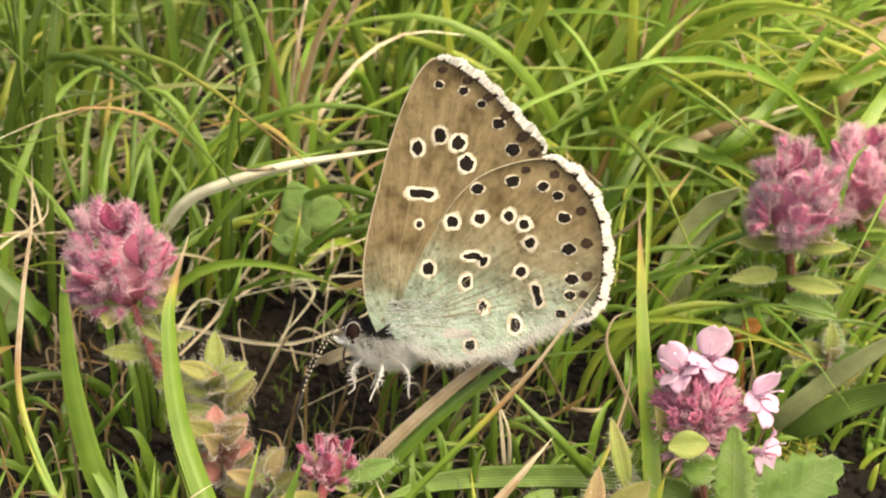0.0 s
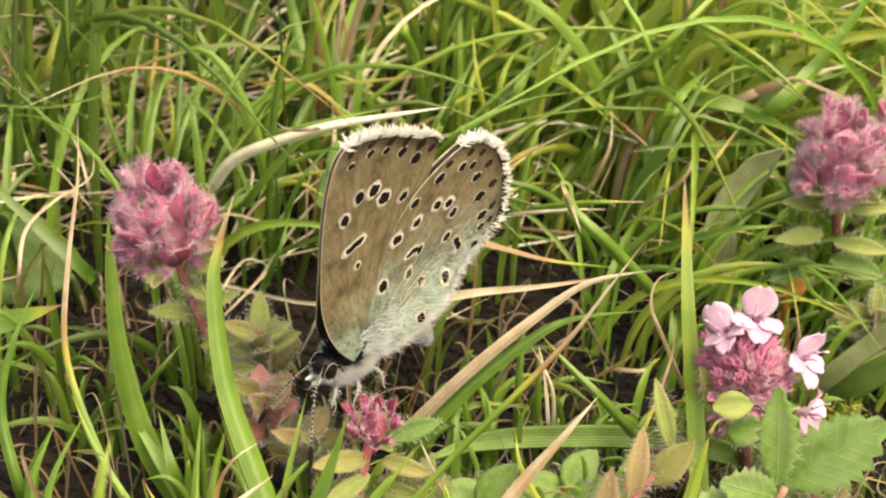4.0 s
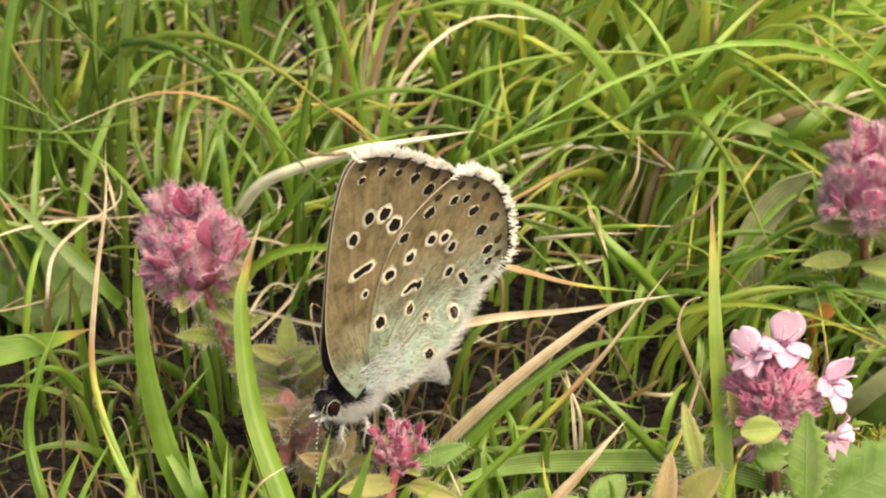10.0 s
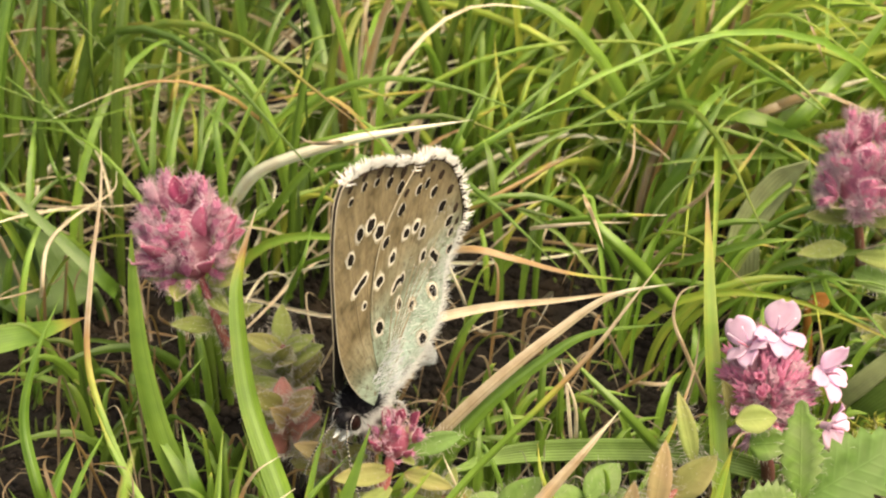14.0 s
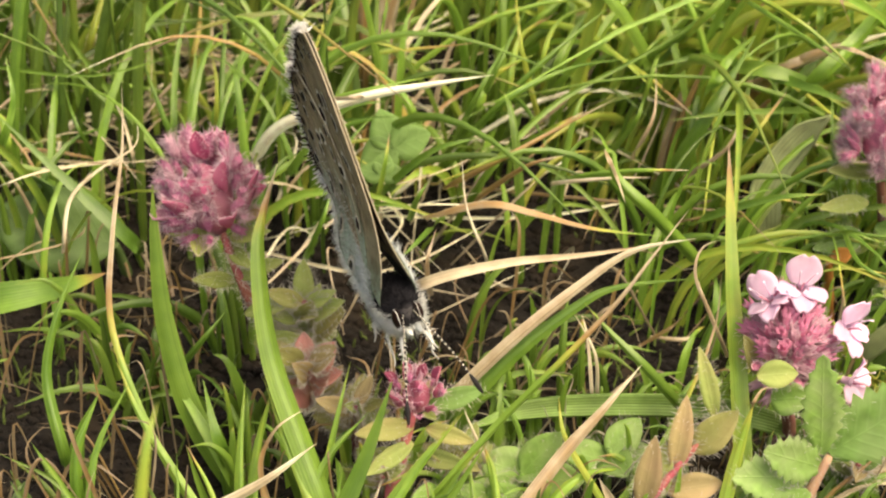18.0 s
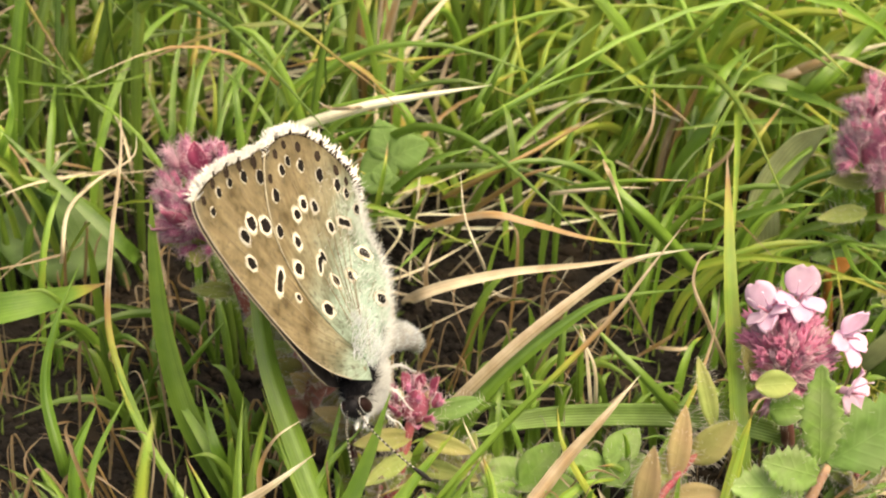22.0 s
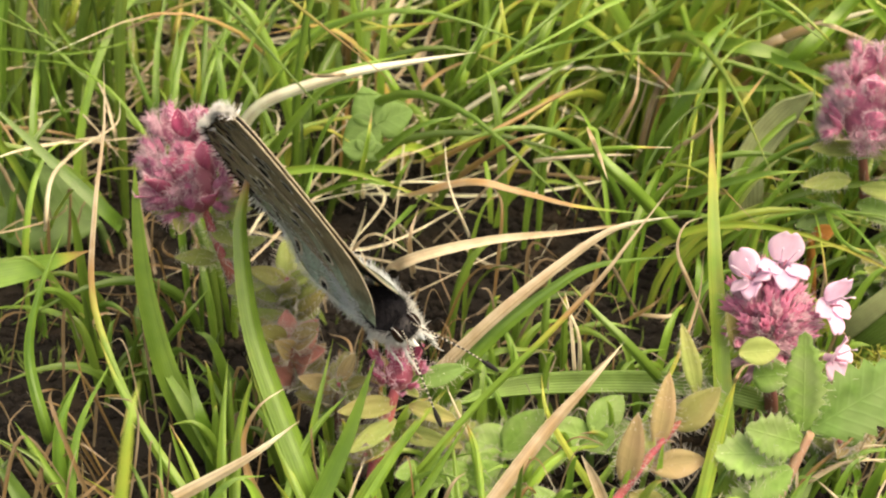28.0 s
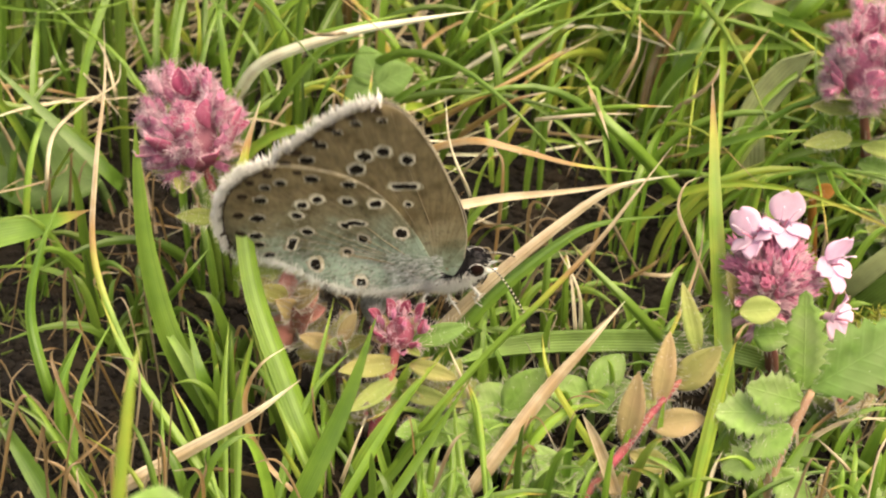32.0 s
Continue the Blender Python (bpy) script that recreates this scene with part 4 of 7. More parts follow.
blade(0.99, 0.11, 0.61, (1.3, 42.0, 1.4), (1.5, 30.2, 11.5), (2.5, 30.6, 14.6), (5.0, 30.6, 16.3))
blade(0.56, 0.29, 0.39, (16.7, 52.9, -0.6), (16.4, 49.9, 1.5), (15.8, 36.2, 12.7), (19.9, 36.4, 16.1), (24.7, 36.7, 18.0))
blade(0.45, 0.2, 0.3, (16.6, 40.9, 1.4), (16.5, 32.7, 12.1), (19.5, 37.5, 16.3), (27.8, 39.4, 18.7))
blade(0.63, 0.09, 0.19, (-3.1, 66.5, -0.7), (-3.0, 62.9, 1.7), (-3.0, 46.4, 14.4), (-4.3, 47.0, 18.2), (-6.0, 47.8, 20.4))
blade(0.81, 0.21, 0.71, (46.7, 67.2, -0.7), (45.8, 63.5, 1.7), (42.4, 45.6, 14.5), (45.2, 44.9, 18.1), (56.8, 44.0, 20.0))
blade(0.85, 0.17, 0.17, (4.6, 63.1, -0.7), (4.5, 59.6, 1.7), (5.0, 47.0, 14.5), (8.1, 51.8, 19.2), (14.8, 54.4, 21.9))
blade(0.60, 0.12, 0.22, (29.5, 40.0, 1.4), (27.5, 31.1, 11.9), (27.8, 34.9, 15.8), (28.1, 37.1, 18.1))
blade(0.90, 0.13, 0.63, (11.7, 66.5, -0.7), (11.5, 62.8, 1.7), (11.4, 48.2, 14.7), (16.7, 51.3, 19.2), (23.1, 53.4, 21.8))
blade(0.90, 0.02, 0.05, (-28.9, -5.5, -0.4), (-29.3, -4.3, 3.4), (-27.5, -3.0, 7.3))
blade(0.80, 0.03, 0.05, (-28.1, -8.0, -0.4), (-28.0, -7.0, 3.5), (-26.0, -6.0, 6.4))
blade(0.80, 0.15, 0.15, (-26.4, -10.9, -0.4), (-29.4, -8.6, 1.7), (-32.0, -6.0, 5.1))
blade(1.60, 0.03, 0.05, (-28.8, -13.2, -0.4), (-30.9, -11.7, 2.7), (-32.9, -10.0, 6.3))
blade(0.60, 0.25, 0.3, (-28.0, -8.7, -0.4), (-30.0, -7.4, -0.1), (-32.0, -5.7, 1.2), (-34.5, -4.0, 1.9))
blade(0.70, 0.12, 0.3, (-16.6, -12.6, -0.4), (-18.6, -11.2, 4.4), (-19.8, -10.0, 8.5))
blade(0.50, 0.08, 0.1, (-20.9, -10.8, -0.4), (-20.8, -10.9, 3.7), (-20.4, -11.0, 8.3))
blade(0.65, 0.18, 0.2, (-16.4, -13.2, -0.4), (-16.1, -10.4, 6.7), (-15.5, -8.0, 12.7))
blade(0.75, 0.16, 0.2, (-15.5, -13.2, -0.4), (-15.0, -10.3, 6.6), (-13.6, -8.0, 11.7))
blade(0.45, 0.68, 0.85, (-10.0, -13.5, -0.4), (-13.1, -13.0, 3.9), (-14.2, -12.6, 8.7), (-13.1, -12.3, 12.1), (-11.0, -12.0, 13.9))
blade(1.9, 0.1, 0.2, (-16.7, -5.9, -0.4), (-18.7, -4.6, 3.1), (-20.7, -3.1, 7.5), (-22.0, -1.2, 13.6), (-22.4, 0.7, 19.5), (-22.4, 2.0, 23.4))
blade(0.80, 0.2, 0.35, (-7.6, -12.9, -0.4), (-5.8, -11.5, 3.2), (-3.1, -9.8, 6.6), (0.0, -8.0, 9.9))
blade(1.20, 0.05, 0.1, (-9.5, -10.8, -0.4), (-7.1, -9.5, 6.2), (-4.9, -8.0, 13.0))
blade(0.55, 0.1, 0.6, (3.6, -12.9, -0.4), (2.6, -10.6, 4.5), (1.8, -9.0, 7.9))
blade(0.60, 0.12, 0.3, (1.8, -12.9, -0.4), (1.0, -11.3, 2.5), (0.3, -10.0, 4.8))
blade(0.35, 0.1, 0.15, (-2.1, -6.2, -0.4), (-1.8, -7.1, 1.6), (0.6, -9.7, 5.0), (2.8, -12.0, 7.8))
blade(0.70, 0.15, 0.2, (8.2, -13.2, -0.4), (10.6, -11.2, 1.8), (13.3, -9.0, 4.4))
blade(0.85, 0.15, 0.3, (-6.0, -13.5, -0.4), (-3.5, -12.7, 2.6), (-0.7, -11.7, 6.7), (1.5, -11.0, 9.4))
blade(0.50, 0.2, 0.3, (-3.5, -13.2, -0.4), (-4.7, -11.2, 2.8), (-4.8, -10.0, 4.9))
blade(0.50, 0.1, 0.2, (-9.4, -12.9, -0.4), (-8.3, -11.2, 2.8), (-7.7, -10.0, 5.0))
blade(0.35, 0.64, 0.7, (25.0, -11.5, -0.4), (26.9, -10.3, 3.5), (29.8, -9.2, 6.0), (33.0, -8.0, 8.5))
blade(0.60, 0.82, 0.92, (27.4, -7.8, -0.4), (28.0, -7.7, 1.1), (30.3, -7.4, 2.9), (33.9, -7.0, 1.9))
blade(1.30, 0.05, 0.1, (25.0, -13.0, -0.4), (27.1, -9.6, 2.8), (28.1, -8.0, 4.3))
blade(0.80, 0.1, 0.2, (18.5, -13.0, -0.4), (17.6, -12.7, 1.6), (15.9, -12.3, 4.2), (14.3, -12.0, 3.7))
blade(0.50, 0.6, 0.9, (19.1, -13.2, -0.4), (19.7, -13.1, 2.3), (20.4, -13.0, 4.6))
blade(0.90, 0.08, 0.15, (23.5, -13.3, -0.4), (22.4, -12.0, 1.3), (21.4, -11.0, 2.6))
blade(0.90, 0.05, 0.1, (32.8, -13.3, -0.4), (31.0, -12.6, 2.5), (28.5, -12.0, 3.6))
blade(1.43, 0.08, 0.1, (31.7, 49.1, -0.4), (29.3, 26.0, 16.8), (33.4, 27.3, 21.1), (36.5, 28.7, 25.2), (39.0, 30.0, 29.3))
blade(0.50, 0.25, 0.3, (26.3, 71.2, -0.4), (22.3, 24.0, 27.2), (27.1, 22.7, 25.1), (29.9, 21.3, 23.3), (31.9, 20.0, 21.8))
blade(0.77, 0.2, 0.7, (21.5, 60.0, -0.4), (19.9, 30.0, 20.1), (25.5, 32.0, 25.6), (28.2, 34.0, 27.1), turn=0.8)
blade(1.30, 0.18, 0.22, (43.8, 63.6, -0.4), (38.4, 30.0, 20.7), (43.9, 31.0, 22.5), (47.5, 32.0, 23.1))
blade(1.46, 0.16, 0.18, (24.8, 55.7, -0.4), (24.0, 30.0, 16.3), (28.3, 26.0, 17.6), (31.0, 22.0, 18.0))
blade(1.19, 0.74, 0.93, (27.8, 53.6, -0.4), (27.1, 32.0, 14.4), (32.4, 31.0, 17.5), (38.4, 30.0, 20.2), turn=0.7)
blade(1.49, 0.7, 0.74, (44.7, 56.3, -0.4), (40.5, 34.0, 16.2), (44.8, 36.0, 23.4), (46.6, 38.0, 25.1))
blade(1.61, 0.2, 0.22, (45.2, 49.1, -0.4), (39.8, 24.0, 18.6), (42.5, 25.0, 23.8), (43.8, 26.0, 26.2))
blade(0.68, 0.14, 0.2, (36.6, 57.0, -0.4), (30.6, 30.0, 19.6), (30.4, 31.5, 22.5), (29.8, 33.0, 25.1))
blade(0.53, 0.15, 0.2, (40.1, 58.5, -0.4), (33.2, 30.0, 20.3), (33.1, 33.0, 23.3), (33.6, 36.0, 27.2))
blade(0.43, 0.7, 0.8, (40.9, 61.5, -0.4), (32.3, 29.0, 22.2), (31.3, 30.0, 24.4), (30.4, 31.0, 26.1))
blade(0.47, 0.75, 0.88, (35.3, 59.0, -0.4), (31.4, 25.0, 21.1), (33.7, 23.5, 21.1), (36.4, 22.0, 20.5))
blade(1.23, 0.1, 0.12, (22.4, 47.0, -0.4), (20.7, 24.0, 17.4), (22.3, 25.0, 20.1), (24.5, 26.0, 21.8))


# ---- leaves ----
def leaf_shape(length, width, teeth=0, cup=0.15, n=10, point=1.0, keel=0.62):
    """A leaf along +y from its stalk end, bent a little, with a sunken midrib."""
    verts, faces = [], []
    for i in range(n + 1):
        u = i / n
        w = width * 0.5 * (math.sin(math.pi * min(1, u * 0.96 + 0.04) ** point) ** 0.75)
        if teeth:
            w *= 1 + 0.16 * (1 if i % 2 else -1) * (0 < i < n)
        z = -cup * length * u * u
        for s in (-1, -0.5, 0, 0.5, 1):
            verts.append(Vector((s * w, length * u + (teeth and (i % 2) * abs(s) * length * 0.03), z + abs(s) ** 1.3 * w * (keel if not teeth else 0.3))))
    for i in range(n):
        for s in range(4):
            k = i * 5 + s
            faces.append((k, k + 1, k + 6, k + 5))
    return verts, faces


def leaf_mesh(name, length, width, mat, parent, m, teeth=0, cup=0.15, n=10, point=1.0, fuzz=0, label="", rng=random.Random(3), keel=0.62, hair=None):
    """A leaf with its thickness, and its fine hairs as a part of the leaf."""
    v, f = leaf_shape(length, width, teeth, cup, n, point, keel)
    k = len(v)
    v = [q * MM for q in v]
    low = [q - Vector((0, 0, 0.12 * MM)) for q in v]
    rim = [i * 5 for i in range(n + 1)] + [i * 5 + 4 for i in range(n, -1, -1)]
    f = f + [tuple(i + k for i in g[::-1]) for g in f] + [(rim[i], rim[(i + 1) % len(rim)], rim[(i + 1) % len(rim)] + k, rim[i] + k) for i in range(len(rim))]
    ob = mesh_object(name, v + low, f, mat, parent, label)
    ob.matrix_basis = m
    if fuzz:
        roots = [(v[i] + (v[i + 5 if i + 5 < k else i] - v[i]) * rng.random(), (math.copysign(1, v[i].x), 0.4, 0.5)) for i in rim if 0 < i < k - 5 for _ in range(fuzz + 1)]
        roots += [(v[rng.randrange(k)], (0, 0.2, 1)) for _ in range(fuzz * 9)]
        hv, hf = hairs(roots, min(0.7, 0.19 * length) * MM, 0.013 * MM, rng)
        mesh_object("leaf_hair", hv, hf, hair or HAIR, ob)
    return ob


def aim(at, along, up=(0, 0, 1), roll=0):
    """A pose in millimetres with +y along a direction and +z towards up."""
    y = Vector(along).normalized()
    x = y.cross(Vector(up))
    x = x.normalized() if x.length > 1e-4 else y.orthogonal().normalized()
    z = x.cross(y)
    m = Matrix((x, y, z)).transposed().to_4x4()
    m = m @ Matrix.Rotation(radians(roll), 4, "Y")
    m.translation = Vector(at) * MM
    return m


def thing(name, at, label, category, group=""):
    ob = new(name)
    ob.location = Vector(at) * MM
    ob.empty_display_size = 0.002
    return tagged(ob, label, category, group)


# ---- thyme ----
def calyx_mesh(name, mat, length, width, open_end=True):
    """A ribbed tube along +z with five teeth, or a closed bud."""
    sides, verts, faces = 10, [], []
    prof = [(0.0, 0.25), (0.12, 0.6), (0.35, 0.95), (0.6, 1.0), (0.78, 0.9)] if open_end else [(0.0, 0.3), (0.2, 0.75), (0.45, 1.0), (0.7, 0.85), (0.9, 0.4), (1.0, 0.06)]
    for u, w in prof:
        for s in range(sides):
            a = 2 * math.pi * s / sides
            rib = 1 + (0.08 if s % 2 else -0.04)
            verts.append(Vector((math.cos(a) * w * width / 2 * rib, math.sin(a) * w * width / 2 * rib, u * length)) * MM)
    if open_end:
        for s in range(sides):
            a, tip = 2 * math.pi * s / sides, s % 2
            w = 1.15 if tip else 0.75
            verts.append(Vector((math.cos(a) * w * width / 2, math.sin(a) * w * width / 2, (1.12 if tip else 0.84) * length)) * MM)
        for s in range(sides):
            a = 2 * math.pi * s / sides
            verts.append(Vector((math.cos(a) * 0.5 * width / 2, math.sin(a) * 0.5 * width / 2, 0.6 * length)) * MM)
    rows = len(verts) // sides
    for i in range(rows - 1):
        for s in range(sides):
            faces.append((i * sides + s, i * sides + (s + 1) % sides, (i + 1) * sides + (s + 1) % sides, (i + 1) * sides + s))
    faces.append(tuple((rows - 1) * sides + s for s in range(sides)))
    faces.append(tuple(range(sides))[::-1])
    return verts, faces, name, mat


def corolla(parent, at, along, size, up=(0, 0, 1)):
    """An open two-lipped flower: tube, notched upper lip, three lower lobes with dark marks, stamens."""
    fl = mesh_object("open_flower", *tube([V((0, 0, 0)), V((0, size * .3, 0)), V((0, size * .5, 0))], [0.26 * MM, 0.34 * MM, 0.55 * MM], 10, False), PETAL, parent, "pale pink open flower")
    fl.matrix_basis = aim(at, along, up)
    def lobe(length, width, m, curl):
        verts, faces, n = [], [], 8
        for i in range(n + 1):
            u = i / n
            w = width / 2 * math.sin(math.pi * (0.12 + 0.83 * u)) ** 0.6
            for s in (-1, -.6, -.2, .2, .6, 1):
                verts.append(Vector((s * w, length * u * (1 - 0.08 * (abs(s) < .3) * (u > .9)), curl * length * u * u + 0.12 * w * s * s + 0.16 * u * math.sin(7 * u + 4 * s) * abs(s))) * MM)
        k = len(verts)
        verts += [q - Vector((0, 0, 0.09 * MM)) for q in verts]
        for i in range(n):
            for s in range(5):
                a = i * 6 + s
                faces += [(a, a + 1, a + 7, a + 6), (a + k, a + 6 + k, a + 7 + k, a + 1 + k)]
        rim = [i * 6 for i in range(n + 1)] + [n * 6 + s for s in range(1, 6)] + [i * 6 + 5 for i in range(n - 1, -1, -1)]
        faces += [(rim[i], rim[i + 1], rim[i + 1] + k, rim[i] + k) for i in range(len(rim) - 1)]
        p = mesh_object("petal", verts, faces, PETAL, fl)
        p.matrix_basis = m
        return p
    y = size * 0.45
    lobe(size * 1.05, size * 1.25, aim((0, y, 0.3), (0, 0.35, 0.95), (0, -1, 0.4)), -0.1)
    lobe(size * 0.95, size * 0.85, aim((0, y, -0.3), (0, 0.75, -0.65), (0, 0.65, 0.75)), -0.12)
    for s in (-1, 1):
        lobe(size * 0.78, size * 0.8, aim((0.3 * s, y, -0.1), (0.9 * s, 0.45, -0.2), (0, 0.7, 0.7)), -0.1)
    v, f = tube([V((0, y, -0.1)), V((0.1, y + 0.9, 0.25)), V((0.15, y + 1.3, 0.2))], [0.07 * MM, 0.08 * MM, 0.03 * MM], 6)
    mesh_object("throat_mark", v, f, PETAL_MARK, fl)
    for s in (-1, 1):
        v, f = tube([V((0.2 * s, y, 0.2)), V((0.5 * s, y + 1.1, 0.9)), V((0.6 * s, y + 1.5, 1.0))], [0.05 * MM, 0.04 * MM, 0.09 * MM], 5)
        mesh_object("stamen", v, f, PETAL, fl)


def flower_head(plant, at, axis, radius, tall, count, seed, mats, flowers=(), fuzz=5200, bracts=30, narrow=False):
    """A woolly head: cupped ovate bracts, spreading and greener at the foot, upright at the top, with small toothed calyces between them."""
    r = random.Random(seed)
    prof = [(0, .2), (.2, .42), (.55, .5), (.85, .3), (1, .05)]
    v, f = tube([V((0, 0, u * tall * 0.8)) for u, _ in prof], [w * radius * 0.8 * MM for _, w in prof], 10)
    head = mesh_object("flower_head", v, f, mats[2], plant, "dense woolly rose-purple head of thyme buds")
    z = Vector(axis).normalized()
    m = z.to_track_quat("Z", "Y").to_matrix().to_4x4()
    m.translation = V(at)
    head.matrix_basis = m
    first, roots = {}, []
    for i in range(count):
        h = (0.08 + 0.92 * (i + 0.5) / count) ** 0.85
        a = i * 2.39996 + r.gauss(0, 0.25)
        ring = math.sin(math.pi * (0.13 + 0.64 * h)) ** 0.8
        tilt = 1.35 - 1.2 * h ** 1.2 + r.gauss(0, 0.2)
        d = Vector((math.cos(a) * math.sin(tilt), math.sin(a) * math.sin(tilt), math.cos(tilt)))
        out = Vector((math.cos(a), math.sin(a), 0))
        ln = radius * (r.uniform(0.55, 0.8) if narrow else r.uniform(0.26, 0.42))
        base = out * ring * radius * (0.34 if narrow else 0.5) + Vector((0, 0, h * tall * 0.78)) + Vector((r.gauss(0, .07), r.gauss(0, .07), r.gauss(0, .09))) * radius
        key = "calyx" if r.random() < 0.6 else "pale"
        q = d.to_track_quat("Z", "Y").to_matrix().to_4x4() @ Matrix.Rotation(r.uniform(0, 6), 4, "Z") @ Matrix.Diagonal((ln, ln, ln, 1))
        q.translation = V(base)
        if key not in first:
            spec = {"calyx": calyx_mesh("calyx", mats[0], 0.95, 0.28 if narrow else 0.36), "pale": calyx_mesh("calyx", mats[1], 0.9, 0.25 if narrow else 0.32)}[key]
            first[key] = mesh_object(spec[2], spec[0], spec[1], spec[3], head)
            first[key].matrix_basis = q
        else:
            share("calyx", first[key], q, head)
        for _ in range(fuzz // count + 1):
            e = Vector((r.gauss(0, 1), r.gauss(0, 1), r.gauss(0, 1))).normalized()
            e = (e - d * e.dot(d)).normalized()
            u = r.uniform(0.3, 1.0)
            roots.append((V(base + d * ln * u + e * ln * 0.22 * math.sin(math.pi * min(1, u * 0.85))), d * 0.7 + e))
    for i in range(bracts):
        a, h = i * 2.39996 + 0.6 + r.gauss(0, 0.5), min(1, max(0, (i + 0.5) / bracts + r.gauss(0, 0.05)))
        tilt = 1.4 - 1.25 * h ** 0.8 + r.gauss(0, 0.2)
        d = Vector((math.cos(a) * math.sin(tilt), math.sin(a) * math.sin(tilt), math.cos(tilt)))
        span = 0.58 * math.sin(math.pi * (0.13 + 0.65 * h))
        foot = Vector((math.cos(a) * radius * span, math.sin(a) * radius * span, tall * 0.68 * h))
        ln = radius * r.uniform(0.4, 0.68)
        mat = (BLUSH_LEAF if i % 2 else THYME_LEAF) if h < 0.22 else (mats[2] if r.random() < 0.7 else mats[0])
        leaf_mesh("bract", ln, ln * r.uniform(0.5, 0.62), mat, head, aim(foot, d, (-math.cos(a), -math.sin(a), 0.7)), fuzz=5 if fuzz > 1000 else 1, cup=-0.16, n=8, keel=0.75, hair=HAIR_ROSE)
    hv, hf = hairs(roots, 0.8 * MM, 0.014 * MM, r)
    tagged(mesh_object("calyx_hair", hv, hf, HAIR_ROSE, head), kind="stuff")
    for fa, fd, size, up in flowers:
        corolla(plant, fa, fd, size, up)
    return head


def stem_part(plant, pts, thick, mat, name="stem", fuzz=0, seed=1):
    line = spline([V(p) for p in pts], 14)
    v, f = tube(line, [thick * MM * (1 - 0.45 * (i / 14) ** 2) for i in range(15)], 8)
    ob = mesh_object(name, v, f, mat, plant)
    if fuzz:
        r = random.Random(seed)
        roots = []
        for _ in range(fuzz):
            i = r.randrange(14)
            e = Vector((r.gauss(0, 1), r.gauss(0, 1), r.gauss(0, 1))).normalized()
            roots.append((line[i].lerp(line[i + 1], r.random()) + e * thick * 0.8 * MM, e))
        hv, hf = hairs(roots, 0.7 * MM, 0.02 * MM, r)
        tagged(mesh_object("stem_hair", hv, hf, HAIR, ob), kind="stuff")
    return ob


def sub(p, q):
    return tuple(a - b for a, b in zip(p, q))


def leaf_at(plant, origin, at, along, length, width, mat, up=(0, -0.7, 0.7), fuzz=2, roll=0, name="leaf", **more):
    slim = 0.7 if mat in (BLUSH_LEAF, RUSSET_LEAF) else 0.66 if mat is THYME_LEAF else 1.0
    return leaf_mesh(name, length, width * slim, mat, plant, aim(sub(at, origin), along, up, roll), fuzz=fuzz, **more)


ROSE = (CALYX, CALYX_PALE, BUD)
# the flowering shoot beside the tall blades
root = (-15.5, 9.0, 0.0)
p = thing("thyme_plant", root, "wild thyme shoot with a closed rose-purple hairy flower head", "thyme", "thyme shoots")
stem_part(p, [(0, 0, 0), (0.3, -5, 8), (-0.8, -7, 14), sub((-18.2, 4.6, 18.2), root)], 0.48, STEM_PINK, fuzz=620, seed=4)
flower_head(p, sub((-18.2, 4.6, 17.6), root), (-0.16, -0.12, 1), 4.9, 8.0, 64, 21, ROSE, bracts=36)
for at, al, ln, w, mt in (((-18.6, 3.8, 17.6), (-0.8, -0.4, 0.35), 3.4, 2.0, THYME_LEAF), ((-17.2, 3.6, 17.4), (0.8, -0.4, 0.5), 3.6, 2.0, THYME_LEAF), ((-16.8, 2.4, 14.6), (0.8, -0.3, 0.6), 4.4, 2.1, THYME_LEAF),
                          ((-17.0, 2.4, 14.2), (-0.7, -0.5, 0.45), 3.6, 2.0, THYME_LEAF), ((-16.2, 1.2, 12.0), (0.85, -0.3, 0.55), 4.6, 2.1, THYME_LEAF),
                          ((-17.3, 3.6, 16.4), (0.5, -0.8, 0.1), 3.0, 1.8, THYME_LEAF), ((-15.6, 0.6, 9.6), (0.8, -0.4, 0.5), 4.4, 2.2, THYME_LEAF)):
    leaf_at(p, root, at, al, ln, w, mt, fuzz=4)

# the russet leafy shoot in front of it
root = (-10.8, 4.0, 0.0)
p = thing("thyme_shoot", root, "leafy thyme shoot flushed russet and pink, not in flower", "thyme", "thyme shoots")
stem_part(p, [(0, 0, 0), (0.2, -3, 5), sub((-11.2, -2.0, 9.5), root), sub((-11.3, -2.9, 10.6), root)], 0.4, STEM_RED, fuzz=60, seed=5)
shoot_rng = random.Random(14)
for i in range(22):
    a, h = i * 2.4, i / 21
    at = (-11.1 - 0.3 * h + 0.4 * math.cos(a), -1.6 - 1.6 * h - 0.3, 5.0 + 6.4 * h)
    ln = shoot_rng.uniform(2.7, 4.3) * (1 - 0.2 * h)
    leaf_at(p, root, at, (math.cos(a), -0.25 + 0.5 * math.sin(a), shoot_rng.uniform(0.5, 1.3)), ln, ln * 0.66, (BLUSH_LEAF, PINK_LEAF, RUSSET_LEAF)[i % 3], fuzz=4)

